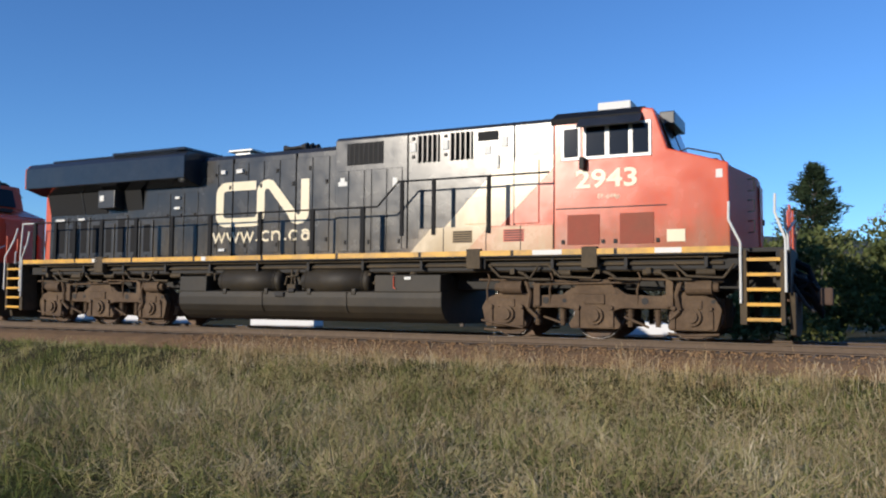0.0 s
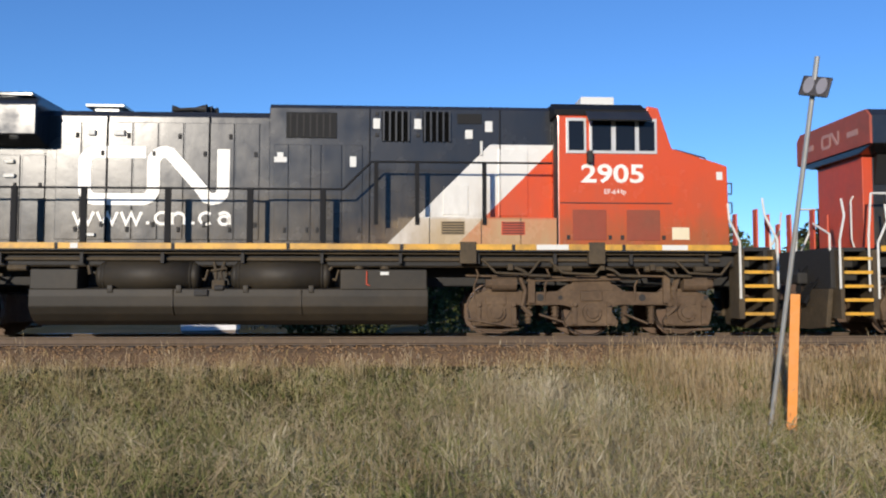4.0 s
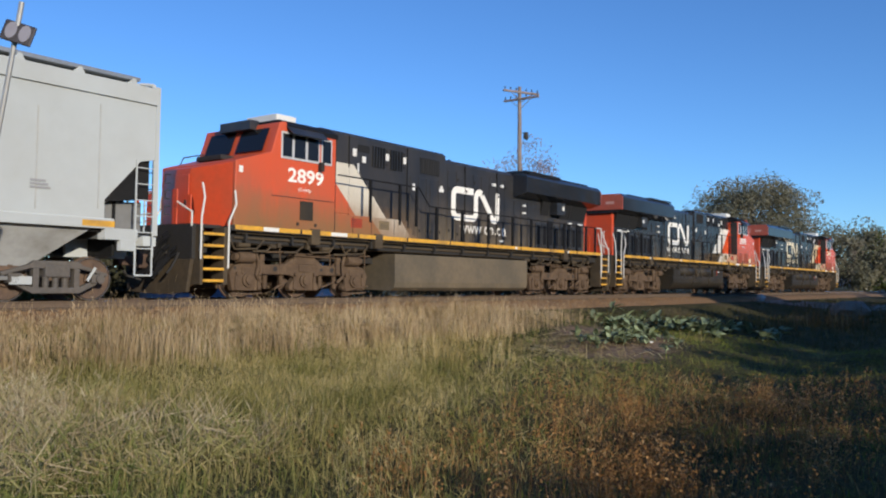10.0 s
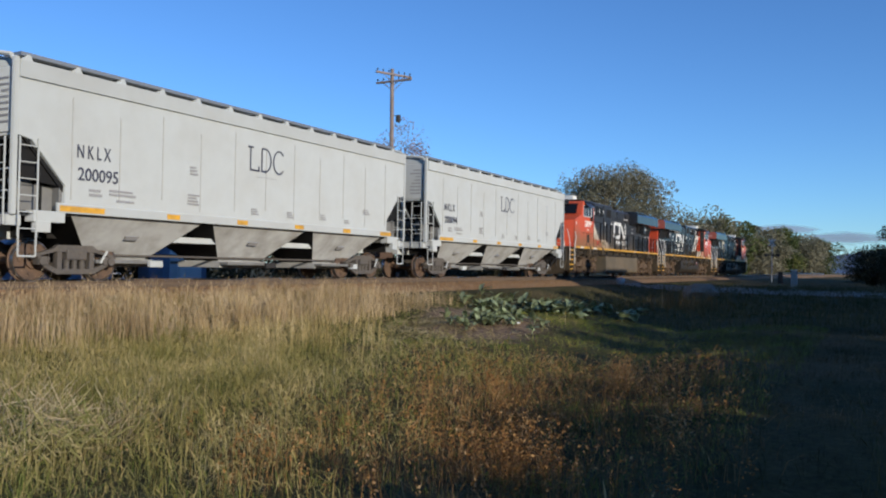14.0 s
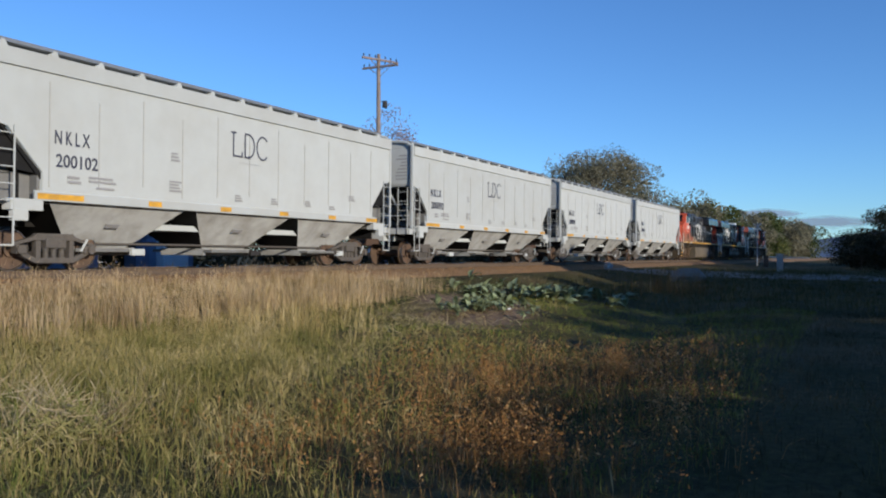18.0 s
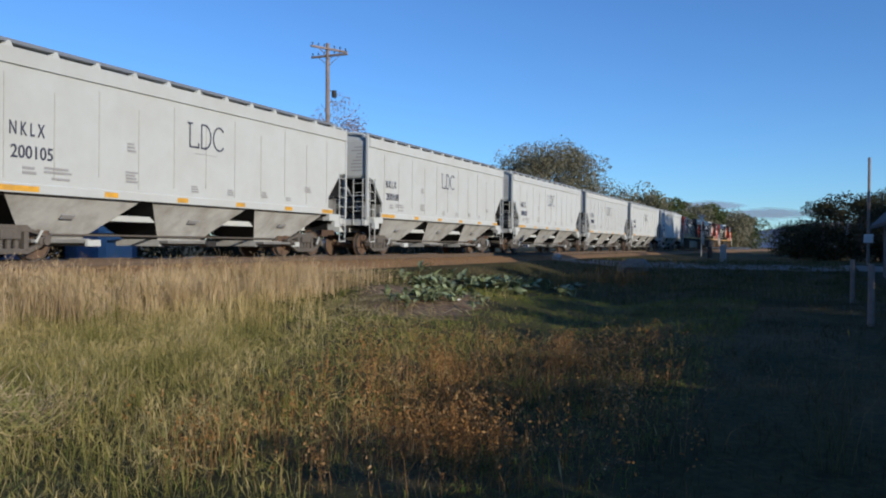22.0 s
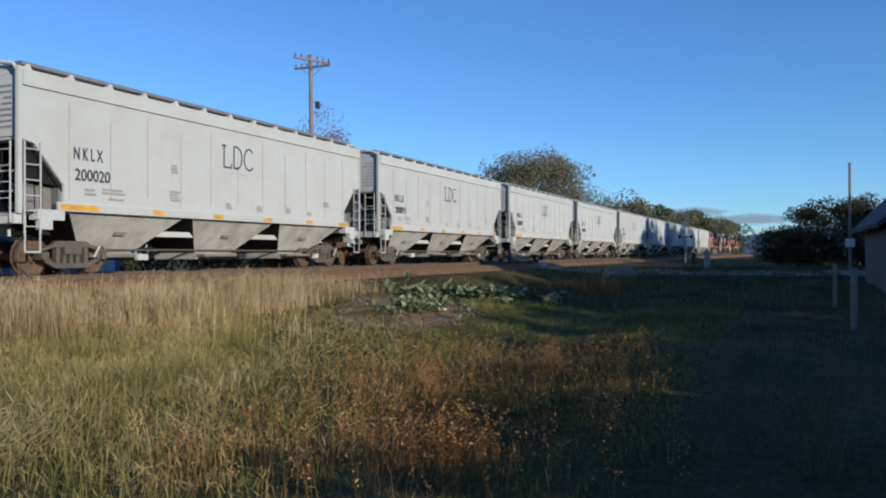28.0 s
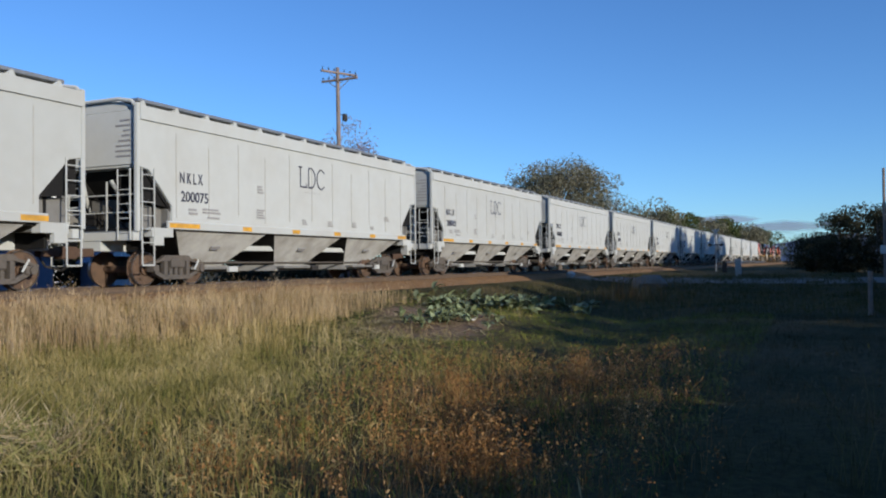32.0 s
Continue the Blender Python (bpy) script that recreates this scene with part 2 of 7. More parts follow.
RED, WHITE, BLACK = (0.66, 0.085, 0.022), (0.78, 0.755, 0.69), (0.020, 0.022, 0.026)
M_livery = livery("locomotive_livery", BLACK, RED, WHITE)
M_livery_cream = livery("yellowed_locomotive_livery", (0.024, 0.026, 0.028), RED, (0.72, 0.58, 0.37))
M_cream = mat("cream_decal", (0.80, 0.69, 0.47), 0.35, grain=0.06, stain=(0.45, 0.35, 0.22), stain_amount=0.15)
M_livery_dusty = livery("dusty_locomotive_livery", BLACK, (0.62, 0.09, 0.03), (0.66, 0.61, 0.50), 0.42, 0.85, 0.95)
M_black = mat("black_paint", (0.022, 0.024, 0.028), 0.34, grain=0.2, stain=(0.09, 0.08, 0.065), stain_amount=0.35)
M_wing = mat("glossy_black_housing_paint", (0.020, 0.023, 0.029), 0.14, grain=0.2, stain=(0.06, 0.055, 0.05), stain_amount=0.3, rough_var=0.05, bump=0.03, bump_scale=1.2)
M_red = mat("red_paint", (0.60, 0.075, 0.025), 0.45, grain=0.12, stain=(0.2, 0.1, 0.06), stain_amount=0.3)
M_dullred = mat("dusty_dark_red_paint", (0.29, 0.055, 0.026), 0.7, grain=0.15, stain=(0.16, 0.075, 0.04), stain_amount=0.5)
M_white = mat("white_decal", (0.88, 0.85, 0.77), 0.3, grain=0.08, stain=(0.45, 0.38, 0.28), stain_amount=0.15)
M_post = mat("black_railing_paint", (0.010, 0.010, 0.011), 0.7, grain=0.2, spec=0.2)
M_yellow = mat("yellow_paint", (0.70, 0.37, 0.04), 0.5, grain=0.15, stain=(0.20, 0.13, 0.06), stain_amount=0.75, stain_scale=2.2)
M_grime = mat("road_grime", (0.058, 0.042, 0.024), 0.82, grain=0.35, scale=14, stain=(0.115, 0.082, 0.044), stain_amount=0.7, stain_scale=1.8, bump=0.3)
M_dark = mat("dark_steel", (0.025, 0.023, 0.021), 0.75, grain=0.3, scale=12)
M_tank = mat("dusty_tank_paint", (0.026, 0.022, 0.016), 0.6, grain=0.25, stain=(0.062, 0.046, 0.027), stain_amount=0.6, stain_scale=0.9, spec=0.35)
M_truck = mat("dust_coated_cast_steel", (0.092, 0.058, 0.033), 0.85, grain=0.35, scale=14, stain=(0.16, 0.105, 0.06), stain_amount=0.8, stain_scale=2.4, bump=0.3)
M_endred = mat("faded_dull_red_paint", (0.40, 0.085, 0.05), 0.6, grain=0.15, stain=(0.2, 0.09, 0.06), stain_amount=0.5)
M_steel = mat("galvanised_steel", (0.50, 0.50, 0.48), 0.45, 0.6, grain=0.15)
M_handrail = mat("white_handrail_paint", (0.66, 0.65, 0.60), 0.5, grain=0.12)
M_wheel = mat("rusty_wheel_steel", (0.15, 0.095, 0.062), 0.7, 0.2, grain=0.35, scale=10, stain=(0.055, 0.045, 0.04), stain_amount=0.7, stain_scale=3)
M_tread = mat("polished_wheel_tread", (0.45, 0.42, 0.40), 0.3, 0.9)
M_glass = mat("dark_cab_glass", (0.010, 0.011, 0.013), 0.1, spec=0.3)
M_frame = mat("aluminium_window_frame", (0.62, 0.61, 0.58), 0.45, 0.3, grain=0.1)
M_grille = mat("grille_mesh", (0.018, 0.018, 0.018), 0.7, spec=0.2)
# M_void: black that stands for the shade inside a duct
M_void = mat("duct_shade_black", (0.004, 0.004, 0.004), 0.9, spec=0.05)
M_vent = mat("dusty_vent_paint", (0.30, 0.22, 0.12), 0.8, grain=0.2)
M_faded = mat("faded_pink_decal", (0.55, 0.30, 0.24), 0.6, grain=0.15)
M_label = mat("pale_placard", (0.72, 0.71, 0.66), 0.6)
M_ink = mat("dark_blue_ink", (0.055, 0.06, 0.09), 0.6)
M_inkgrey = mat("faded_stencil_ink", (0.30, 0.30, 0.30), 0.7)
M_hop = mat("pale_grey_hopper_paint", (0.46, 0.487, 0.483), 0.62, spec=0.2, chalk=1.0, grain=0.05, scale=3, stain=(0.37, 0.36, 0.325), stain_amount=0.3, stain_scale=0.7, bump=0.06, bump_scale=3, per_object=0.05)
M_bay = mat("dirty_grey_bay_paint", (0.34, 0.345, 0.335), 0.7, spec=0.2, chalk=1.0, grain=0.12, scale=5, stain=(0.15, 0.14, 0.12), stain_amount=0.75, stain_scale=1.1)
# near-black colour that paints in the shade of the wagon's recesses and underside
M_hopshade = mat("recess_shade_black", (0.014, 0.014, 0.014), 0.8, grain=0.25, stain=(0.035, 0.03, 0.026), stain_amount=0.4, spec=0.2)
M_roofwalk = mat("galvanised_roof_grating", (0.26, 0.28, 0.30), 0.55, 0.5, grain=0.2)
M_rust = mat("rusty_steel", (0.085, 0.05, 0.033), 0.8, grain=0.35, stain=(0.09, 0.06, 0.045), stain_amount=0.6)
M_bogie = mat("dirty_cast_steel", (0.095, 0.086, 0.076), 0.75, grain=0.35, scale=14, stain=(0.14, 0.115, 0.09), stain_amount=0.5, bump=0.3)


# ---- rolling stock ----
def wheel_mesh(name, r, half, rim=0.022):
    """A wheelset: axle, two dished wheels with flange and bright tread, end caps."""
    b = B()
    bar(b, (0, -half - 0.1, 0), (0, half + 0.1, 0), 0.085, 10)
    for s in (-1, 1):
        y = s * 0.72
        bar(b, (0, y - 0.065, 0), (0, y + 0.065, 0), r - 0.035, 28)
        bar(b, (0, y - s * 0.09, 0), (0, y - s * 0.06, 0), r + 0.025, 28)
        bar(b, (0, y + s * 0.05, 0), (0, y + s * 0.13, 0), 0.17, 14)
        for k in range(4):                      # lightening marks that show the turning
            a = k * math.pi / 2 + 0.4
            bar(b, (math.cos(a) * r * 0.62, y + s * 0.06, math.sin(a) * r * 0.62),
                (math.cos(a) * r * 0.62, y + s * 0.085, math.sin(a) * r * 0.62), 0.055, 8)
    for f in b.faces:
        f.material_index = 0
    n0 = len(b.faces)
    for s in (-1, 1):
        bmesh.ops.create_cone(b, cap_ends=False, segments=28, radius1=r, radius2=r, depth=0.125,
                                     matrix=Matrix.Translation((0, s * 0.72, 0)) @ Matrix.Rotation(math.pi / 2, 4, "X"))
    b.faces.ensure_lookup_table()
    for f in b.faces[n0:]:
        f.material_index = 1
    for s in (-1, 1):
        for ra, rb in ((r, r - rim),):
            k = len(b.faces)
            n = 28
            o = [b.verts.new((math.cos(i * 2 * math.pi / n) * ra, s * 0.787, math.sin(i * 2 * math.pi / n) * ra)) for i in range(n)]
            q = [b.verts.new((math.cos(i * 2 * math.pi / n) * rb, s * 0.787, math.sin(i * 2 * math.pi / n) * rb)) for i in range(n)]
            for i in range(n):
                f = b.faces.new((o[i], o[(i + 1) % n], q[(i + 1) % n], q[i]))
                f.material_index = 1
    return mesh_of(name, b, [M_wheel, M_tread])


SPIN = []      # (wheelset, its place in the bogie, radius, +1 or -1)


def strokes(bm, paths, w, y, depth=0.012):
    """Flat bands of width w that follow paths in x and z, raised from the plane y."""
    for p in paths:
        n = len(p)
        L, Rr = [], []
        for i in range(n):
            d0 = Vector(p[i]) - Vector(p[i - 1]) if i else Vector(p[1]) - Vector(p[0])
            d1 = Vector(p[i + 1]) - Vector(p[i]) if i < n - 1 else d0
            d0, d1 = d0.normalized(), d1.normalized()
            t = (d0 + d1).normalized()
            k = w / 2 / max(0.5, t.dot(d0))
            nrm = Vector((-t.y, t.x)) * k
            L.append(Vector(p[i]) + nrm)
            Rr.append(Vector(p[i]) - nrm)
        back = y - math.copysign(depth, y) if y else depth
        rows = [[bm.verts.new((q.x, yy, q.y)) for q in side] for yy, side in ((y, L), (y, Rr), (back, Rr), (back, L))]
        for i in range(n - 1):
            for j in range(4):
                bm.faces.new((rows[j][i], rows[j][i + 1], rows[(j + 1) % 4][i + 1], rows[(j + 1) % 4][i]))
        for i in (0, n - 1):
            bm.faces.new([r[i] for r in rows])
    bmesh.ops.recalc_face_normals(bm, faces=bm.faces[:])
    return bm


def arc(cx, cz, r, a0, a1, n=5):
    return [(cx + r * math.cos(radians(a0 + (a1 - a0) * i / n)), cz + r * math.sin(radians(a0 + (a1 - a0) * i / n))) for i in range(n + 1)]


def text_mesh(name, words, size, material, x=0, y=0, z=0, back=False, bold=0.0):
    """Built-in font, upright in the plane y, read from the -y side (or from +y with back)."""
    c = bpy.data.curves.new(name, "FONT")
    c.body, c.size, c.extrude, c.offset = words, size, 0.004, bold
    c.align_x, c.align_y = "CENTER", "CENTER"
    c.resolution_u = 3
    ob = bpy.data.objects.new(name, c)
    scene.collection.objects.link(ob)
    me = bpy.data.meshes.new_from_object(ob.evaluated_get(bpy.context.evaluated_depsgraph_get()))
    bpy.data.objects.remove(ob)
    bpy.data.curves.remove(c)
    me.name = name
    me.transform(Matrix.Translation((x, y, z)) @ Matrix.Rotation(math.pi if back else 0, 4, "Z") @ Matrix.Rotation(math.pi / 2, 4, "X"))
    me.materials.clear()
    me.materials.append(material)
    return me


def bogie_parts(th, x, radius, axles, frame_bm, label, wheel_me, frame_mat, dirn):
    bg = part("bogie", frame_bm, frame_mat, th, label, at=(x, 0, 0))
    for ax in axles:
        w = new("wheelset", wheel_me)
        w.parent, w.location = bg, (ax, 0, radius)
        SPIN.append((w, (ax, 0, radius), radius, dirn))
    return bg


LOCO_WHEEL = wheel_mesh("wheelset", 0.53, 0.86, 0.006)
WAGON_WHEEL = wheel_mesh("wheelset", 0.457, 0.92)


def loco_bogie():
    """Cast side frames with openings between three pedestals, springs, brake gear and pipes."""
    b = B()
    for s in (-1, 1):
        y0, y1 = s * 0.95, s * 1.10
        half = [(0.0, 1.04), (0.46, 1.04), (0.66, 0.90), (1.32, 0.87), (1.52, 0.96), (1.98, 0.95), (2.34, 0.82), (2.46, 0.62), (2.40, 0.34), (2.36, 0.21), (1.48, 0.21), (1.44, 0.30), (1.60, 0.54), (1.50, 0.62),
                (0.56, 0.62), (0.36, 0.56), (0.54, 0.30), (0.50, 0.21), (0.0, 0.21)]
        prism(b, half + [(-x, z) for x, z in half[-2:0:-1]], y0, y1 + s * 0.03, 0.03)
        box(b, -0.22, 0.22, y1, s * 1.17, 0.70, 0.90, 0.03)
        for e in (-1, 1):
            bars(b, [(e * 1.45, s * 1.12, 0.15), (e * 1.80, s * 1.13, 0.12), (e * 2.4, s * 1.12, 0.15)], 0.026, 6)
            box(b, e * 1.70, e * 2.10, y1, s * 1.16, 0.62, 0.80, 0.03)
        for ax in (-1.9, 0, 1.9):
            bar(b, (ax, s * 1.12, 0.48), (ax, s * 1.19, 0.48), 0.185, 18)
            bar(b, (ax, s * 1.16, 0.48), (ax, s * 1.24, 0.48), 0.12, 14)
            for e in (-1, 1):
                box(b, ax + e * 0.30, ax + e * 0.40, y1, s * 1.17, 0.24, 0.58, 0.012)
                bar(b, (ax + e * 0.34, s * 1.15, 0.64), (ax + e * 0.34, s * 1.19, 0.64), 0.05, 8)
        for cx in (-1.24, -0.70, 0.70, 1.24):
            bar(b, (cx, s * 0.98, 0.26), (cx, s * 0.98, 0.62), 0.055, 8)
            for k in range(4):
                bar(b, (cx, s * 0.98, 0.32 + k * 0.08), (cx, s * 0.98, 0.345 + k * 0.08), 0.085, 10)
        for bx, e in ((-1.75, -1), (2.05, 1)):                                               # brake cylinders with their levers
            bar(b, (bx - 0.24, s * 1.18, 1.04), (bx + 0.24, s * 1.18, 1.04), 0.14, 14)
            bar(b, (bx + e * 0.24, s * 1.18, 1.04), (bx + e * 0.36, s * 1.18, 1.04), 0.09, 10)
            bars(b, [(bx - e * 0.30, s * 1.2, 1.22), (bx - e * 0.42, s * 1.22, 0.9), (bx - e * 0.36, s * 1.2, 0.6), (bx - e * 0.55, s * 1.15, 0.42)], 0.045, 6)
            box(b, bx - e * 0.62, bx - e * 0.48, s * 1.1, s * 1.2, 0.66, 1.18, 0.015)
        for xa, za, xb, zb in ((-2.5, 1.20, -0.3, 1.16), (-1.3, 1.10, 0.9, 1.14), (0.3, 1.22, 2.5, 1.16), (-2.45, 0.34, -1.5, 0.20), (-1.05, 0.44, -0.6, 0.30), (0.62, 0.46, 1.1, 0.26)):
            bar(b, (xa, s * 1.17, za), (xb, s * 1.19, zb), 0.024, 6)
        for xx in (-2.35, -0.95, 0.85, 1.6):                                                 # sand pipes and hangers
            bars(b, [(xx, s * 1.16, 1.45), (xx + 0.10, s * 1.2, 1.22), (xx + 0.02, s * 1.15, 1.0), (xx + 0.02, s * 1.12, 0.72)], 0.02, 6)
        prism(b, [(-0.50, 0.90), (0.50, 0.90), (0.30, 1.20), (-0.30, 1.20)], s * 0.85, s * 1.14, 0.015)
    for ax in (-1.9, 0, 1.9):
        box(b, ax - 0.32, ax + 0.55, -0.6, 0.6, 0.25, 0.85, 0.05)                            # traction motors
    box(b, -2.3, 2.3, -0.93, 0.93, 0.72, 0.88, 0.03)
    return b


def frame_holes():
    # raised dark discs paint in the shade of holes in the side frames
    b = B()
    for s in (-1, 1):
        for x, r in ((-1.02, 0.07), (1.02, 0.07), (-0.62, 0.045), (2.30, 0.04)):
            bar(b, (x, s * 1.12, 0.77), (x, s * 1.136, 0.77), r, 12)
    return b


CN_C = [[(1.10, 0.95)] + [(0.30, 0.95)] + arc(0.30, 0.77, 0.18, 90, 180)[1:] + [(0.12, 0.30)] + arc(0.30, 0.30, 0.18, 180, 270)[1:] + [(1.05, 0.12)]
        + arc(1.05, 0.30, 0.18, 270, 360)[1:] + [(1.23, 0.78)] + arc(1.41, 0.78, 0.18, 180, 62)[1:] + [(2.02, 0.30)]
        + arc(2.20, 0.30, 0.17, 208, 360)[1:] + [(2.37, 1.02)]]


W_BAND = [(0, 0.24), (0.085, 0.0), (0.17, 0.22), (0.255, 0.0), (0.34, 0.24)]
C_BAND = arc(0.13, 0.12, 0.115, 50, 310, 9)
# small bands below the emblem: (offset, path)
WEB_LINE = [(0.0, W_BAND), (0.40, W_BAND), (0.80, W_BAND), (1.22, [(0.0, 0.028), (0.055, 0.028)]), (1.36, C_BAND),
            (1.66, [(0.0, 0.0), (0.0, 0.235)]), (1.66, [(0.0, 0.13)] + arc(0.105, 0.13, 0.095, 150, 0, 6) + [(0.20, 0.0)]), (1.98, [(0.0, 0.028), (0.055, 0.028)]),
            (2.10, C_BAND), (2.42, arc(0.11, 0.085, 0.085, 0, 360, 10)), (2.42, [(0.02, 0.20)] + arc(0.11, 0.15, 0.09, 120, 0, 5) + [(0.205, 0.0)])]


def build_loco(words, label, mats, rise, dirn, plain_tank):
    liv, tank_m, M_decal = mats
    th = thing("diesel_locomotive", label, "locomotive", "locomotives")
    P = lambda name, bm, m, label="", parent=None, smooth=False: part(name, bm, m, parent or th, label, smooth)
    # frame, sills, ends
    b = B()
    box(b, -9.9, 9.6, -1.30, 1.30, 1.38, 1.70, 0.02)
    box(b, -10.3, 10.3, -0.62, 0.62, 1.0, 1.58, 0.03)
    # black frame; the deck's shade is taken into its dark colour as well
    P("underframe", b, M_dark)
    b = B(); box(b, -9.88, 9.58, -1.53, 1.53, 1.70, 1.76, 0.01); P("walkway_deck", b, M_dark)
    for s in (-1, 1):
        b = B(); box(b, -9.88, 9.58, s * 1.53, s * 1.56, 1.655, 1.79); P("side_sill", b, M_dark)
        b = B()
        for k in range(9):
            x0 = -9.84 + k * 2.15
            box(b, x0, x0 + 2.08, s * 1.56, s * 1.566, 1.685, 1.795)
        P("reflective_stripe", b, M_yellow, "worn yellow reflective stripe")
        for k, w in zip((1, 3, 7, 8), (0.2, 0.14, 0.62, 0.5)):
            x0 = -9.5 + k * 2.11 + 0.35 * (k % 3)
            b = B(); box(b, x0, x0 + w, s * 1.566, s * 1.57, 1.69, 1.79); P("stripe_patch", b, M_label, "white patch on the stripe")
        for x in np.arange(-9.0, 9.1, 1.5):
            b = B(); box(b, x - 0.03, x + 0.03, s * 1.2, s * 1.45, 1.42, 1.70); P("deck_bracket", b, M_dark)
        b = B()                       # pipes under the deck
        for k, z in enumerate((1.62, 1.50, 1.40)):
            bar(b, (-9.3, s * (1.42 - 0.09 * k), z), (9.3, s * (1.42 - 0.09 * k), z), 0.025 + 0.01 * k, 6)
        for x in (-8.6, -6.0, 4.6, 5.9, 8.4):
            bars(b, [(x, s * 1.4, 1.5), (x + 0.25, s * 1.42, 1.25), (x + 0.9, s * 1.38, 1.22), (x + 1.1, s * 1.42, 1.48)], 0.024, 6)
        for x in (4.3, 6.8, -6.8):
            box(b, x - 0.16, x + 0.16, s * 1.40, s * 1.57, 1.42, 1.84, 0.015)
        for x in (-8.9, -7.6, -5.2, 5.2, 7.0, 8.0):          # hoses, valves and small tanks
            bars(b, [(x, s * 1.30, 1.36), (x + 0.18, s * 1.36, 1.30), (x + 0.30, s * 1.36, 1.20), (x + 0.72, s * 1.34, 1.19)], 0.03, 6)
            bar(b, (x + 0.8, s * 1.30, 1.33), (x + 1.15, s * 1.30, 1.33), 0.06, 10)
            box(b, x - 0.12, x - 0.02, s * 1.34, s * 1.44, 1.30, 1.42, 0.01)
        P("pipework", b, M_grime)
    # end platforms, pilots, couplers, steps
    for e in (-1, 1):
        o = 0.0 if e > 0 else 0.28
        b = B(); box(b, e * (9.58 + o), e * (10.45 + o), -1.2, 1.2, 1.70, 1.78, 0.01)
        box(b, e * (10.2 + o), e * (10.45 + o), -1.3, 1.3, 0.95, 1.72, 0.02)
        P("end_platform", b, M_dark)
        b = B()
        prism_x(b, [(-1.35, 0.95), (1.35, 0.95), (1.2, 0.18), (0.5, 0.12), (-0.5, 0.12), (-1.2, 0.18)], e * (10.42 + o), e * (10.52 + o), 0.02)
        P("snowplough", b, M_grime)
        b = B()
        box(b, e * 10.3, e * 10.95, -0.13, 0.13, 0.78, 1.02, 0.03)
        box(b, e * 10.8, e * 11.12, -0.2, 0.18, 0.72, 1.06, 0.05)
        P("coupler", b, M_rust)
        for y in (-0.75, -0.5, 0.45, 0.8):
            b = B(); bars(b, [(e * 10.45, y, 1.1), (e * 10.65, y + 0.02, 0.75), (e * 10.8, y + 0.05, 0.6)], 0.03, 6); P("air_hose", b, M_dark)
        b = B(); bars(b, [(e * 10.5, -0.4, 1.2), (e * 10.75, 0.0, 0.62), (e * 10.5, 0.4, 1.2)], 0.03, 6); P("jumper_cable", b, M_dark)
        b = B(); box(b, e * (10.42 + o), e * (10.66 + o), -0.35, 0.35, 1.06, 1.30, 0.04); P("drawgear_housing", b, M_dark)
        rnd = random.Random(5 + e)
        for k in range(9):
            y0, y1, dz = rnd.uniform(-1.15, 1.15), rnd.uniform(-0.7, 0.7), rnd.uniform(0.25, 0.85)
            z0 = rnd.uniform(1.05, 1.62)
            b = B(); bars(b, [(e * 10.45, y0, z0), (e * 10.68, y0 + 0.1, z0 - 0.12), (e * 10.92, (y0 + y1) / 2, z0 - dz), (e * 10.75, y1, z0 - dz * 0.6), (e * 10.5, y1, 1.0)], rnd.uniform(0.035, 0.06), 7); P("multiple_unit_hose", b, M_post)
        for s in (-1, 1):
            b = B()
            box(b, e * (9.60 + o), e * (9.72 + o), s * 1.05, s * 1.52, 0.36, 1.72, 0.01)
            box(b, e * (10.28 + o), e * (10.36 + o), s * 1.05, s * 1.50, 0.36, 1.72, 0.01)
            P("step_well", b, M_grime)
            for k in range(5):
                z = 0.43 + 0.272 * k
                b = B(); box(b, e * (9.72 + o), e * (10.28 + o), s * 1.12, s * 1.50, z, z + 0.035)
                tread = P("step", b, M_dark)
                b = B(); box(b, e * (9.72 + o), e * (10.29 + o), s * 1.36, s * 1.51, z + 0.035, z + 0.055); box(b, e * (9.72 + o), e * (10.29 + o), s * 1.505, s * 1.53, z - 0.005, z + 0.056)
                part("step_edge", b, M_yellow, tread, "yellow step edge")
            b = B()
            bars(b, [(e * (9.62 + o), s * 1.56, 0.75), (e * (9.62 + o), s * 1.56, 1.85), (e * (9.42 + o), s * 1.56, 2.28), (e * (9.42 + o), s * 1.5, 2.62)], 0.024, 8)
            P("handrail", b, M_handrail, "pale grab rail by the steps")
            b = B()
            bars(b, [(e * (10.38 + o), s * 1.54, 0.95), (e * (10.38 + o), s * 1.54, 1.9), (e * (10.2 + o), s * 1.4, 2.4), (e * (10.2 + o), s * 1.3, 2.75)], 0.024, 8)
            P("handrail", b, M_handrail, "pale grab rail by the steps")
            b = B()
            bars(b, [(e * (10.4 + o), s * 1.2, 1.68), (e * (10.4 + o), s * 1.2, 2.05), (e * (10.5 + o), s * 0.75, 2.3)], 0.022, 8)
            P("end_rail", b, M_handrail)
            b = B(); box(b, e * (10.38 + o), e * (10.42 + o), s * 0.42, s * 0.62, 1.68, 2.62, 0.02); P("end_gate_plate", b, M_red, "red end plate")
            b = B(); box(b, e * (10.38 + o), e * (10.42 + o), s * 0.98, s * 1.16, 1.68, 2.45, 0.02); P("end_gate_plate", b, M_red, "red end plate")
    # hood
    hw = 0.90
    b = B(); box(b, -9.58, -3.9, -hw, hw, 1.66, 3.86, 0.02); P("radiator_hood", b, liv)
    b = B(); prism_x(b, [(-hw, 1.66), (hw, 1.66), (hw, 4.34 + rise), (0.76, 4.47 + rise), (-0.76, 4.47 + rise), (-hw, 4.34 + rise)], -4.0, 0.40, 0.012); P("engine_hood", b, liv)
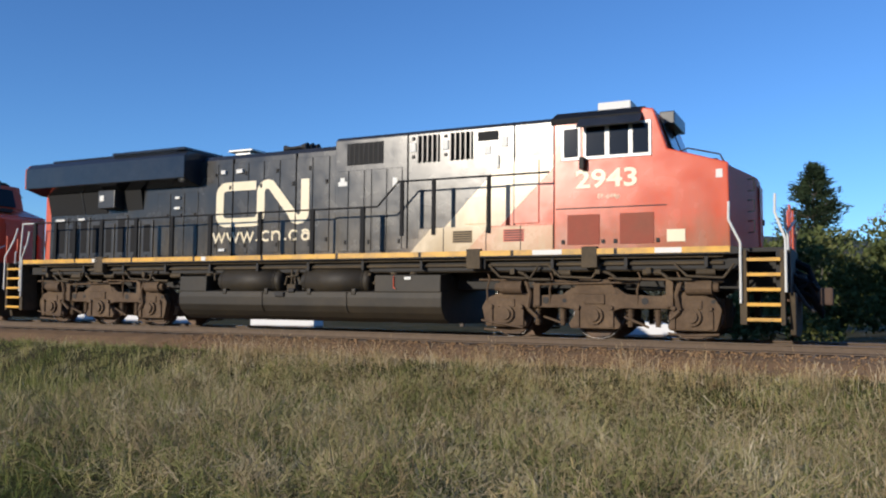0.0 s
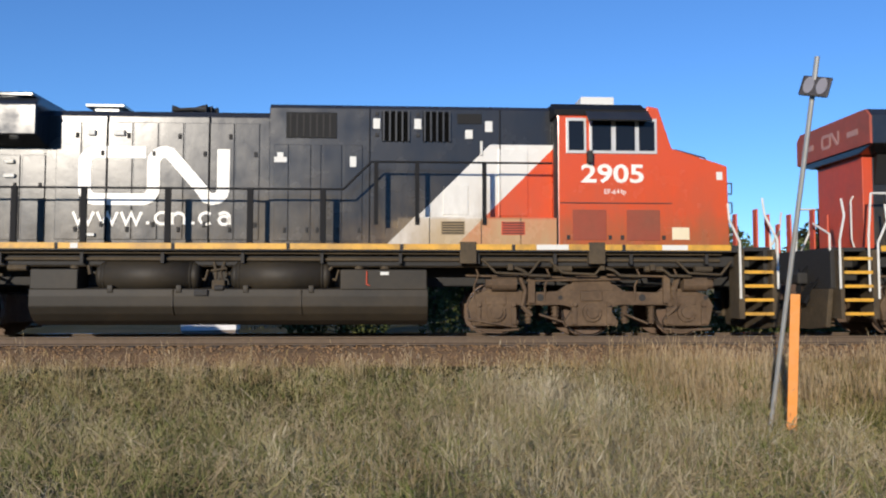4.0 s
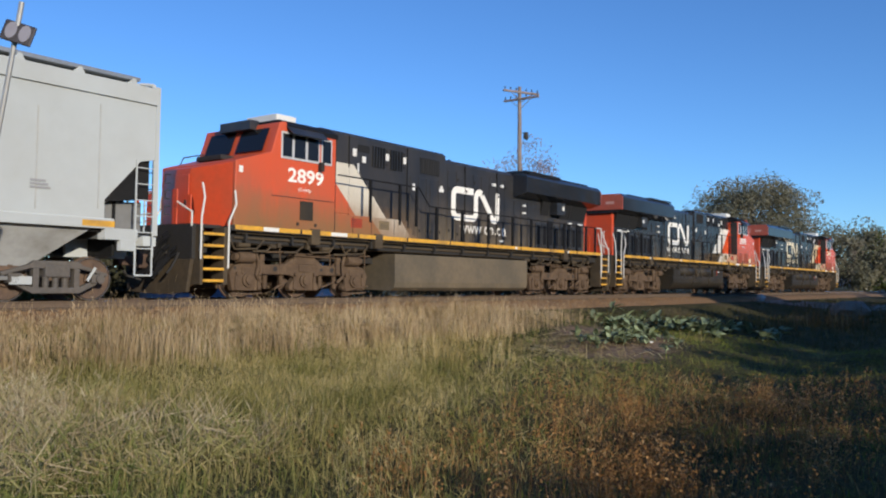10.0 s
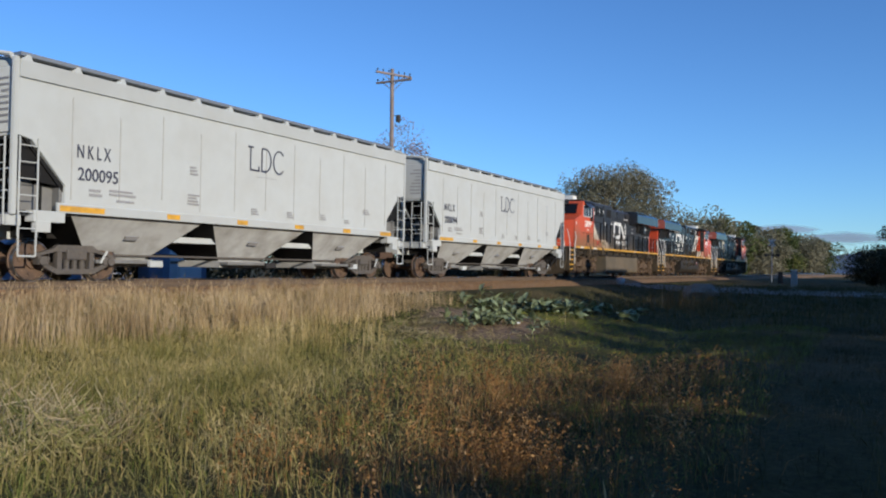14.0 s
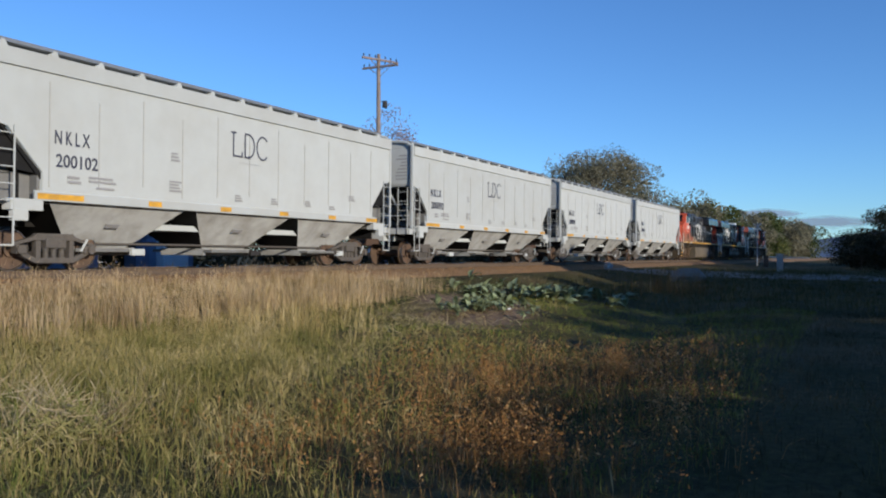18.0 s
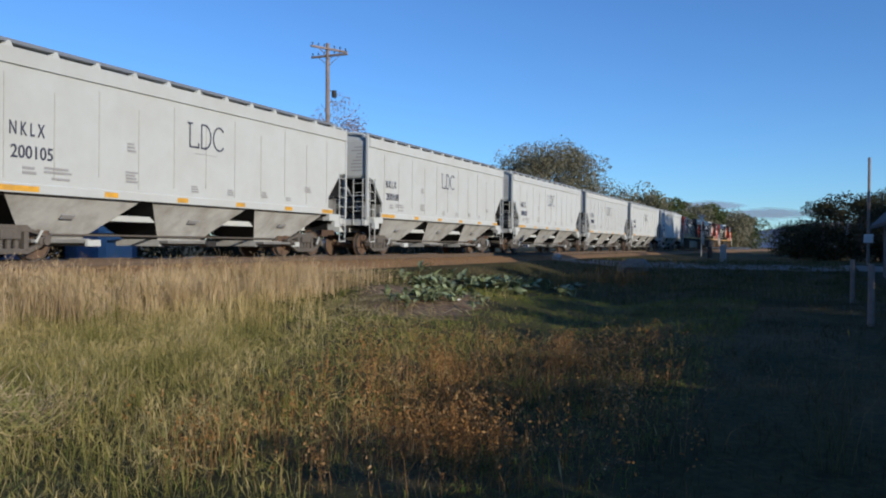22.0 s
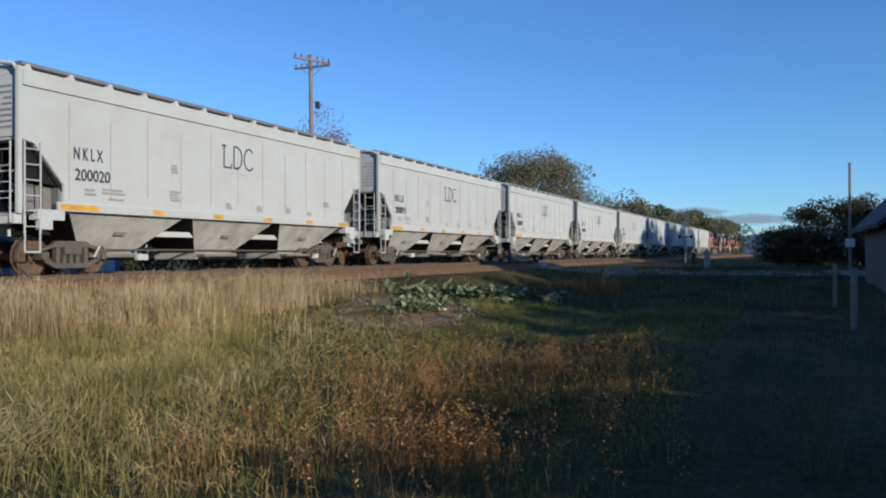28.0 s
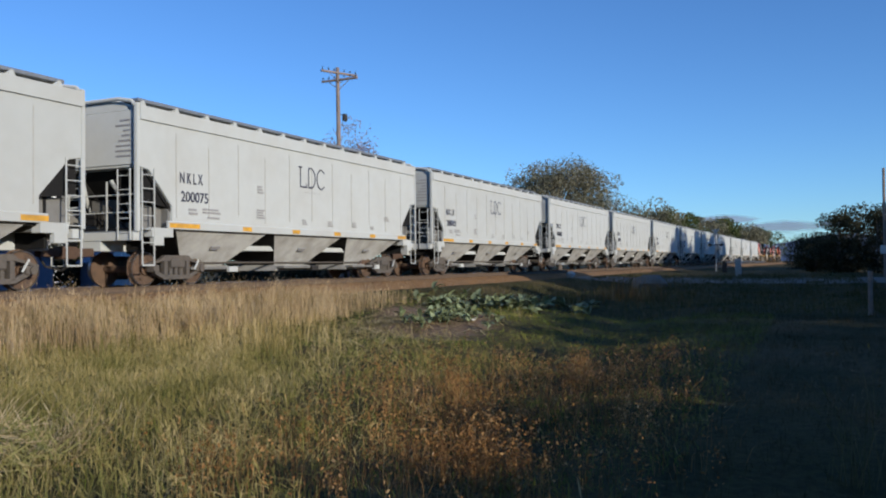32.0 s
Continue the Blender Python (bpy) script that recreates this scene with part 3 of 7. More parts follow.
    b = B(); prism_x(b, [(-hw - 0.06, 1.66), (hw + 0.06, 1.66), (hw + 0.06, 4.54 + rise), (0.84, 4.63 + rise), (-0.84, 4.63 + rise), (-hw - 0.06, 4.54 + rise)], 0.40, 6.05, 0.015); P("equipment_hood", b, liv)
    # raised side boxes under the upper walkway
    for s in (-1, 1):
        b = B(); prism(b, [(2.50, 1.68), (6.03, 1.68), (6.03, 2.32), (2.95, 2.32), (2.95, 2.10), (2.72, 2.10), (2.72, 1.89), (2.50, 1.89)], s * (hw + 0.05), s * 1.485, 0.01); bx = P("walkway_box", b, liv, "dusty raised box beside the hood")
        for x in (3.55, 4.55, 5.32):
            b = B(); box(b, x, x + 0.015, s * 1.485, s * 1.492, 1.72, 2.30); part("box_seam", b, M_dark, bx)
    # overhanging radiator wings
    b = B()
    prism_x(b, [(-1.52, 3.84), (-1.00, 3.70), (1.00, 3.70), (1.52, 3.84), (1.52, 4.42), (1.36, 4.57), (-1.36, 4.57), (-1.52, 4.42)], -9.92, -3.88, 0.02)
    P("radiator_wing", b, M_wing, "black overhanging radiator housing")
    b = B(); prism_x(b, [(-1.51, 3.85), (1.51, 3.85), (1.51, 4.41), (1.35, 4.56), (-1.35, 4.56), (-1.51, 4.41)], -9.97, -9.91); P("wing_end", b, M_endred, "faded red end of the radiator housing")
    b = B(); strokes(b, [[((x - 1.25) * 0.30, z * 0.30 + 4.02) for x, z in CN_C[0]]], 0.07, 0.0, 0.006)
    bmesh.ops.rotate(b, cent=(0, 0, 0), matrix=Matrix.Rotation(-math.pi / 2, 3, "Z"), verts=b.verts)
    bmesh.ops.translate(b, vec=(-9.976, 0.0, 0), verts=b.verts); P("end_emblem", b, M_faded, "small faded emblem on the end")
    for y in (-1.1, 0.72):
        b = B(); box(b, -9.978, -9.972, y, y + 0.42, 4.10, 4.22); P("end_bar", b, M_faded)
    b = B(); box(b, -9.80, -9.58, -hw - 0.004, hw + 0.004, 1.76, 3.84, 0.015); P("hood_end", b, M_red, "red rear end of the hood")
    b = B(); bars(b, [(-9.80, -0.55, 1.8), (-9.86, -0.55, 2.0), (-9.86, -0.55, 2.8), (-9.80, -0.55, 2.9)], 0.018, 6); P("end_grab_iron", b, M_handrail)
    b = B(); box(b, -9.0, -4.3, -1.36, 1.36, 4.57, 4.62, 0.02); P("fan_deck", b, M_wing)
    b = B(); box(b, -6.6, -4.0, -1.40, 1.40, 4.60, 4.68, 0.02); P("fan_deck", b, M_wing)
    for s in (-1, 1):
        b = B()                                         # sloping screen below the housing
        prism_x(b, [(s * hw, 3.10), (s * (hw + 0.015), 3.10), (s * (hw + 0.16), 3.70), (s * hw, 3.70)], -9.55, -7.25); P("radiator_intake", b, M_grille)
        b = B(); prism_x(b, [(s * hw, 3.16), (s * (hw + 0.012), 3.16), (s * (hw + 0.12), 3.70), (s * hw, 3.70)], -6.5, -5.9); P("radiator_intake", b, M_grille)
        for x in (-8.15,):
            b = B(); prism_x(b, [(s * hw, 3.10), (s * (hw + 0.03), 3.10), (s * (hw + 0.175), 3.70), (s * hw, 3.70)], x, x + 0.04); P("screen_bar", b, M_black)
        for x, w, hi in ((-9.35, 0.52, 3.02), (-8.80, 0.40, 2.82), (-8.36, 0.42, 3.02), (-7.88, 0.44, 2.90), (-7.36, 0.40, 2.82), (-6.90, 0.44, 3.02), (-6.40, 0.42, 2.86), (-5.92, 0.42, 2.86)):
            b = B(); box(b, x, x + w, s * hw, s * (hw + 0.035), 1.80, hi, 0.012); d = P("hood_door", b, M_black)
            b = B(); box(b, x + 0.09, x + w - 0.09, s * (hw + 0.035), s * (hw + 0.04), 2.0, hi - 0.12); part("louvre", b, M_post, d)
            b = B(); box(b, x + w * 0.5 - 0.03, x + w * 0.5 + 0.03, s * (hw + 0.035), s * (hw + 0.06), 1.86, 1.92); part("latch", b, M_dark, d)
        for x in (-5.35, -4.86, -4.38):
            b = B(); box(b, x, x + 0.44, s * hw, s * (hw + 0.022), 1.88, 3.55, 0.01); d = P("hood_door", b, liv)
            b = B(); box(b, x + 0.33, x + 0.38, s * (hw + 0.022), s * (hw + 0.05), 2.9, 3.0, 0.008); part("latch", b, M_dark, d)
        for k in range(8):                              # plain engine doors
            x = -3.735 + k * 0.495
            b = B(); box(b, x, x + 0.470, s * hw, s * (hw + 0.022), 1.90, 4.22, 0.01); d = P("hood_door", b, liv)
            for z in (2.15, 3.55) if k % 2 else (2.05, 3.9):
                b = B(); box(b, x + 0.37, x + 0.43, s * (hw + 0.022), s * (hw + 0.05), z, z + 0.10, 0.008); part("latch", b, M_dark, d)
            if k in (1, 5):                             # joints between hood sections
                b = B(); box(b, x + 0.472, x + 0.493, s * hw, s * (hw + 0.045), 1.72, 4.34 + rise, 0.004); P("hood_joint", b, M_post)
        for xa, xb in ((0.50, 0.78), (0.80, 1.22), (1.26, 1.42), (1.46, 1.83), (1.87, 2.24)):
            b = B(); box(b, xa, xb, s * (hw + 0.06), s * (hw + 0.08), 1.88, 3.80, 0.01); d = P("hood_door", b, liv)
            b = B(); box(b, xb - 0.09, xb - 0.04, s * (hw + 0.08), s * (hw + 0.105), 2.05, 2.15, 0.008); part("latch", b, M_dark, d)
        for xa in (2.37, 4.98):
            b = B(); box(b, xa, xa + 0.02, s * (hw + 0.06), s * (hw + 0.085), 1.72, 4.54 + rise); P("hood_joint", b, M_post)
        b = B(); box(b, 0.73, 1.73, s * (hw + 0.06), s * (hw + 0.075), 3.93, 4.45, 0.008); g = P("intake_grille", b, M_grille)
        for k in range(7):
            b = B(); box(b, 0.80 + k * 0.13, 0.83 + k * 0.13, s * (hw + 0.075), s * (hw + 0.082), 3.96, 4.42); part("slat", b, M_dark, g)
        for xa in (2.62, 3.44):
            # flat black plate behind the slats, in place of a dark opening
            b = B(); box(b, xa, xa + 0.56, s * (hw + 0.06), s * (hw + 0.066), 3.88, 4.49, 0.004); g = P("blower_grille", b, M_void)
            for k in range(5):
                b = B(); box(b, xa + 0.02 + k * 0.125, xa + 0.055 + k * 0.125, s * (hw + 0.066), s * (hw + 0.12), 3.88, 4.49); part("slat", b, M_black, g)
            b = B(); box(b, xa - 0.17, xa - 0.03, s * (hw + 0.06), s * (hw + 0.09), 4.13, 4.34, 0.008); P("placard", b, M_label, "pale warning placard")
            for z in (3.98, 4.40):
                b = B(); box(b, xa - 0.13, xa - 0.06, s * (hw + 0.06), s * (hw + 0.085), z, z + 0.07, 0.006); P("lifting_lug", b, M_dark)
        b = B(); box(b, 4.13, 4.62, s * (hw + 0.06), s * (hw + 0.075), 4.25, 4.46, 0.006); P("hatch", b, M_grille)
        b = B(); box(b, 4.29, 4.44, s * (hw + 0.06), s * (hw + 0.085), 3.95, 4.13, 0.006); P("placard", b, M_label)
        b = B(); box(b, 4.69, 4.84, s * (hw + 0.06), s * (hw + 0.085), 4.09, 4.31, 0.006); P("placard", b, M_label)
        b = B(); box(b, 4.59, 4.64, s * (hw + 0.06), s * (hw + 0.10), 3.62, 3.90, 0.006); P("grab_iron", b, M_handrail)
        b = B(); box(b, 4.95, 5.55, s * (hw + 0.06), s * (hw + 0.085), 2.4, 3.75, 0.01); P("cabinet_door", b, liv)
        b = B(); box(b, 3.85, 4.35, s * (hw + 0.06), s * (hw + 0.08), 2.42, 3.0, 0.01); P("cabinet_door", b, liv)
        for xa, m in ((3.78, M_vent), (4.95, M_red)):    # louvres on the side boxes
            b = B(); box(b, xa, xa + 0.46, s * 1.486, s * 1.490, 1.98, 2.24); lv = P("vent", b, m)
            for k in range(5):
                b = B(); box(b, xa + 0.02, xa + 0.44, s * 1.490, s * 1.50, 2.0 + k * 0.05, 2.022 + k * 0.05); part("louvre", b, M_dark, lv)
        for xa, za, w, h in ((0.50, 3.44, 0.25, 0.11), (0.56, 3.54, 0.12, 0.10), (1.99, 3.36, 0.13, 0.21), (-3.12, 3.95, 0.14, 0.1), (-2.62, 3.95, 0.2, 0.1), (-9.27, 2.90, 0.36, 0.09), (-8.34, 2.90, 0.26, 0.09), (-3.15, 1.96, 0.2, 0.06), (-4.7, 3.1, 0.2, 0.07), (-4.68, 3.38, 0.16, 0.07)):
            b = B(); box(b, xa, xa + w, s * (hw + 0.02), s * (hw + 0.085), za, za + h, 0.004); P("placard", b, M_label)
        b = B(); box(b, -7.25, -6.62, s * hw, s * (hw + 0.36), 3.20, 3.7, 0.02); nb = P("inspection_box", b, M_black)
        b = B(); box(b, -7.18, -7.02, s * (hw + 0.36), s * (hw + 0.37), 3.40, 3.56); part("lamp_face", b, M_label, nb)
        # flag mark and the small line below it, as plain bands
        b = B()
        pts = [[(x - 1.72, z + 2.63) for x, z in CN_C[0]]] if s < 0 else [[(-(x - 1.25) - 0.45, z + 2.63) for x, z in CN_C[0]]]
        strokes(b, pts, 0.205, s * (hw + 0.032), 0.006)
        if s < 0:
            bmesh.ops.scale(b, vec=(1.19, 1, 1.12), verts=b.verts); bmesh.ops.translate(b, vec=(-1.27, 0, -0.39), verts=b.verts)
        else:
            bmesh.ops.scale(b, vec=(1.19, 1, 1.12), verts=b.verts); bmesh.ops.translate(b, vec=(-0.93, 0, -0.39), verts=b.verts)
        P("emblem", b, M_decal, "large pale emblem band")
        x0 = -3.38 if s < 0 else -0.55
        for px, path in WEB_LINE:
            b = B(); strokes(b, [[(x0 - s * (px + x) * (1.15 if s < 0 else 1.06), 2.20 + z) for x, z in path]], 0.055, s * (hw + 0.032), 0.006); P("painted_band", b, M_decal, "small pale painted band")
    # roof things
    b = B(); box(b, -3.25, -2.75, -0.3, 0.3, 4.44, 4.66, 0.02); box(b, -3.40, -2.62, -0.4, 0.4, 4.64, 4.70, 0.015); P("exhaust_stack", b, M_steel)
    b = B()
    for k, dy in enumerate((-0.14, 0.0, 0.14)):
        bar(b, (-1.62, dy, 4.66), (-1.20 + 0.08 * k, dy, 4.68), 0.035, 8)
        bar(b, (-1.24 + 0.08 * k, dy, 4.68), (-1.02 + 0.08 * k, dy, 4.68), 0.04, 10, 0.10)
        bar(b, (-1.58, dy, 4.66), (-1.72, dy, 4.66), 0.04, 10, 0.09)
    box(b, -1.52, -1.32, -0.1, 0.1, 4.44, 4.66)
    P("air_horn", b, M_dark)
    # cab and nose
    cw = 1.50
    b = B()
    prism(b, [(6.05, 1.68), (9.45, 1.68), (9.42, 3.36), (8.32, 3.70), (8.06, 4.50), (7.84, 4.54), (7.80, 4.38), (6.05, 4.38)], -cw, cw, 0.03)
    P("cab", b, liv)
    b = B()                                             # the front draws in to a blunt wedge
    plan = [(9.40, -1.46), (9.44, -1.46), (9.84, -0.30), (9.84, 0.30), (9.44, 1.46), (9.40, 1.46)]
    lo = [b.verts.new((x, y, 1.68)) for x, y in plan]
    hi = [b.verts.new((x - 0.02, y * 0.97, 3.33 - 0.30 * (x - 9.40))) for x, y in plan]
    fs = [b.faces.new(lo), b.faces.new(hi[::-1])] + [b.faces.new((lo[i], hi[i], hi[(i + 1) % 6], lo[(i + 1) % 6])) for i in range(6)]
    bmesh.ops.recalc_face_normals(b, faces=fs)
    bmesh.ops.bevel(b, geom=list({e for f in fs for e in f.edges}), offset=0.02, segments=2, affect="EDGES")
    P("nose", b, M_red)
    b = B(); box(b, 9.84, 9.865, -0.28, 0.28, 1.75, 3.05, 0.01); nd = P("nose_door", b, M_red)
    b = B(); box(b, 9.865, 9.90, 0.16, 0.22, 2.3, 2.42, 0.008); part("handle", b, M_dark, nd)
    b = B()
    for z in (2.1, 2.5, 2.9):
        bars(b, [(9.68, -0.72, z), (9.80, -0.78, z), (9.80, -0.78, z + 0.22), (9.68, -0.72, z + 0.22)], 0.014, 6)
    P("nose_grab_iron", b, M_dark)
    b = B(); prism_x(b, [(-1.53, 4.33), (1.53, 4.33), (1.53, 4.45), (1.15, 4.64), (-1.15, 4.64), (-1.53, 4.45)], 6.0, 7.82, 0.01); P("cab_roof", b, M_post)
    b = B(); box(b, 6.72, 7.42, -0.62, 0.62, 4.66, 4.93, 0.03); P("air_conditioner", b, M_label, "pale roof air conditioner")
    b = B(); box(b, 8.0, 8.3, -0.62, 0.62, 4.36, 4.62, 0.02); nbx = P("number_board_box", b, M_black)
    b = B(); bars(b, [(8.45, -0.9, 3.72), (8.6, -0.9, 3.78), (9.2, -0.9, 3.62), (9.3, -0.9, 3.42)], 0.016, 6); box(b, 8.7, 9.1, -0.5, 0.5, 3.5, 3.62, 0.01); P("nose_top_fittings", b, M_dark)
    b = B(); prism(b, [(8.345, 3.76), (8.12, 4.36), (8.135, 4.37), (8.36, 3.77)], -1.18, -0.12); P("windscreen", b, M_glass)
    b = B(); prism(b, [(8.345, 3.76), (8.12, 4.36), (8.135, 4.37), (8.36, 3.77)], 0.12, 1.18); P("windscreen", b, M_glass)
    for s in (-1, 1):
        for xa, xb in ((6.22, 6.62), (6.68, 8.02)):
            b = B(); box(b, xa, xb, s * cw, s * (cw + 0.025), 3.58, 4.28, 0.008); f = P("window_frame", b, M_frame, "pale cab window frame")
            cuts = [(xa + 0.05, xb - 0.05)] if xb < 7 else [(6.73, 7.11), (7.20, 7.58), (7.66, 7.97)]
            for ca, cb in cuts:
                b = B(); box(b, ca, cb, s * (cw + 0.02), s * (cw + 0.03), 3.64, 4.22); part("pane", b, M_glass, f)
        b = B(); prism_x(b, [(s * 1.50, 4.44), (s * 1.50, 4.40), (s * 1.78, 4.18), (s * 1.79, 4.20)], 6.6, 7.85); P("sun_visor", b, M_black)
        b = B(); box(b, 6.62, 6.72, s * cw, s * (cw + 0.16), 3.38, 3.62, 0.015); P("mirror", b, M_dark)
        for xa, xb in ((6.87, 7.34),) if plain_tank else ((6.34, 7.0), (7.4, 8.06)):
            z0 = 2.05 if plain_tank else 1.88
            b = B(); box(b, xa, xb, s * cw, s * (cw + 0.012), z0, z0 + (0.5 if plain_tank else 0.6), 0.006); P("access_panel", b, M_tank if plain_tank else M_dullred, "dull access panel")
            for xh in (xa - 0.12, xb + 0.04):
                b = B(); box(b, xh, xh + 0.06, s * cw, s * (cw + 0.03), 1.9, 1.98); P("hinge", b, M_dark)
        if not plain_tank:
            b = B(); box(b, 8.30, 8.64, s * cw, s * (cw + 0.012), 1.90, 2.14, 0.006); P("placard", b, M_cream, "yellowed white placard")
        b = B(); box(b, 6.1, 8.3, s * cw, s * (cw + 0.008), 2.60, 2.62); box(b, 6.045, 6.06, s * (cw - 0.4), s * (cw + 0.006), 1.7, 4.3); P("cab_seam", b, M_dark)
        b = B(); box(b, 9.2, 9.32, s * cw * 0.98, s * (cw + 0.004), 3.08, 3.24); P("nose_mark", b, M_label)
        cm = new("class_mark", text_mesh("class_mark", "EF-644p", 0.135, M_decal, 7.18, s * (cw + 0.008), 2.83, back=s > 0))
        cm.parent = th
        tagged(cm, "small pale painted class letters", kind="stuff")
        nm = new("road_number", text_mesh("road_number", words, 0.50, M_decal, 0, 0, 0, back=s > 0, bold=0.011))
        nm.data.transform(Matrix.Translation((7.14, s * (cw + 0.008), 3.17)) @ Matrix.Diagonal((1.27, 1, 1, 1)))
        nm.parent = th
        tagged(nm, "pale painted road number", kind="stuff")
        # walkway railing: flat posts under one top rail, raised beside the equipment hood
        line = [(-9.5, 2.84), (1.90, 2.84), (2.44, 3.38), (5.95, 3.38)]
        for x in (-9.45, -8.60, -7.83, -6.78, -5.50, -4.24, -2.96, -1.40, 0.14, 1.52):
            b = B(); box(b, x - 0.055, x + 0.055, s * 1.47, s * 1.53, 1.66, 2.86, 0.004); P("railing_post", b, M_post)
        for x in (2.53, 3.32, 4.62):
            b = B(); box(b, x - 0.04, x + 0.04, s * 1.46, s * 1.52, 2.17, 3.40, 0.004); P("railing_post", b, M_post)
        b = B(); bars(b, [(x, s * 1.5, z) for x, z in line], 0.021, 7); P("rail_bar", b, M_post)
        b = B(); bars(b, [(-9.5, s * 1.5, 2.84), (-9.98, s * 1.5, 2.84), (-10.05, s * 1.5, 2.0), (-10.05, s * 1.5, 0.9)], 0.024, 8); P("handrail", b, M_handrail, "pale corner grab rail")
    # fuel tank, reservoirs
    b = B()
    prism_x(b, [(-1.49, 0.93), (-1.51, 0.80), (-1.50, 0.60), (-1.42, 0.46), (-1.28, 0.33), (-1.05, 0.24), (1.34, 0.20), (1.50, 0.30), (1.53, 0.46), (1.53, 0.70), (1.52, 1.30), (-0.95, 1.30), (-0.95, 0.98)], -3.93, 3.53, 0.02)
    prism_x(b, [(-1.51, 0.92), (-1.50, 1.30), (-0.95, 1.32), (-0.95, 0.92)], -3.91, -3.04, 0.02)
    prism_x(b, [(-1.51, 0.92), (-1.50, 1.30), (-0.95, 1.33), (-0.95, 0.92)], 1.86, 3.51, 0.02)
    for x in (-1.3, 1.1):
        prism_x(b, [(-1.53, 0.92), (-1.53, 0.60), (-1.44, 0.44), (-1.40, 0.46), (-1.48, 0.62), (-1.48, 0.92)], x, x + 0.03)
    P("fuel_tank", b, tank_m)
    for xa, xb in ((-2.74, -0.82), (-0.22, 1.66)):
        b = B()
        bar(b, (xa + 0.12, -1.22, 1.18), (xb - 0.12, -1.22, 1.18), 0.29, 20)
        bar(b, (xa, -1.22, 1.18), (xa + 0.12, -1.22, 1.18), 0.2, 20, 0.29)
        bar(b, (xb - 0.12, -1.22, 1.18), (xb, -1.22, 1.18), 0.29, 20, 0.2)
        for x in (xa + 0.25, xb - 0.4):
            box(b, x, x + 0.10, -1.52, -0.95, 0.86, 1.0, 0.01)
        for x in (xa + 0.16, xb - 0.16):
            bar(b, (x - 0.012, -1.22, 1.18), (x + 0.012, -1.22, 1.18), 0.296, 20)
        P("air_reservoir", b, M_tank, smooth=True)
        b = B(); bars(b, [(xa, -1.25, 1.2), (xa - 0.10, -1.32, 1.22), (xa - 0.14, -1.34, 1.38)], 0.022, 6); bars(b, [(xb, -1.25, 1.15), (xb + 0.1, -1.35, 1.1), (xb + 0.16, -1.36, 1.3)], 0.022, 6); P("reservoir_pipe", b, M_grime)
    b = B()
    bars(b, [(-0.56, -1.3, 1.45), (-0.50, -1.38, 1.2), (-0.52, -1.42, 0.9)], 0.028, 8)
    bars(b, [(-0.36, -1.3, 1.45), (-0.42, -1.38, 1.25), (-0.36, -1.42, 1.05), (-0.30, -1.42, 0.9)], 0.028, 8)
    bars(b, [(-0.60, -1.40, 1.28), (-0.30, -1.40, 1.32)], 0.022, 6)
    P("tank_pipe", b, M_grime)
    b = B(); box(b, -0.88, -0.62, -1.56, -1.38, 0.80, 0.92, 0.02); bar(b, (-0.50, -1.48, 0.95), (-0.34, -1.48, 0.95), 0.06, 10); P("drain_valve", b, M_dark)
    b = B(); bars(b, [(2.36, -1.52, 1.28), (2.36, -1.53, 1.02), (2.42, -1.53, 1.0)], 0.012, 6); P("fuel_gauge", b, M_red, "thin red fuel gauge")
    b = B(); box(b, 2.62, 2.78, -1.515, -1.505, 1.20, 1.26); P("placard", b, M_label)
    for x in (2.2, 2.7, -3.2):
        b = B(); bar(b, (x, -1.2, 1.32), (x, -1.2, 1.46), 0.09, 12); bar(b, (x, -1.2, 1.46), (x, -1.2, 1.50), 0.11, 12); P("filler_cap", b, M_grime)
    b = B(); bars(b, [(-2.9, -1.35, 1.38), (-2.85, -1.4, 1.2)], 0.03, 6); P("filler_pipe", b, M_grime)
    b = B()
    box(b, -0.56, -0.32, -1.5, -1.2, 0.92, 1.10, 0.02)
    P("valve_block", b, M_grime)
    b = B(); bars(b, [(1.5, -1.35, 1.2), (1.7, -1.4, 1.35)], 0.03, 6); P("filler_pipe", b, M_grime)
    for x in (-7.18, 6.78):
        bg = bogie_parts(th, x, 0.53, (-1.9, 0.0, 1.9), loco_bogie(), "dust coated three axle bogie", LOCO_WHEEL, M_truck, dirn)
        part("frame_holes", frame_holes(), M_dark, bg)
    return th


CARS = []   # (thing, arc length of its centre at the start, half bogie distance, turned round)
LOCO_A = build_loco("2943", "black, white and red diesel locomotive leading on the rails", (M_livery_cream, M_tank, M_cream), 0.0, 1, False)
LOCO_B = build_loco("2905", "black, white and red diesel locomotive, second of three", (M_livery, M_tank, M_white), 0.0, 1, False)
LOCO_C = build_loco("2899", "dusty black and red diesel locomotive running backwards", (M_livery_dusty, mat("brown_dusted_tank_paint", (0.11, 0.09, 0.06), 0.65, grain=0.2, stain=(0.2, 0.15, 0.09), stain_amount=0.7, stain_scale=0.8), M_white), 0.12, -1, True)
CARS += [(LOCO_A, -12.4, 6.75, False), (LOCO_B, -34.7, 6.75, False), (LOCO_C, -56.75, 6.75, True)]


# ---- covered hopper wagons ----
HX = 7.68
M_hopmid = mat("mid_grey_hopper_paint", (0.19, 0.19, 0.18), 0.7, grain=0.15, stain=(0.08, 0.075, 0.065), stain_amount=0.5)
M_seam = mat("dusty_weld_seam", (0.40, 0.40, 0.375), 0.7, grain=0.2)


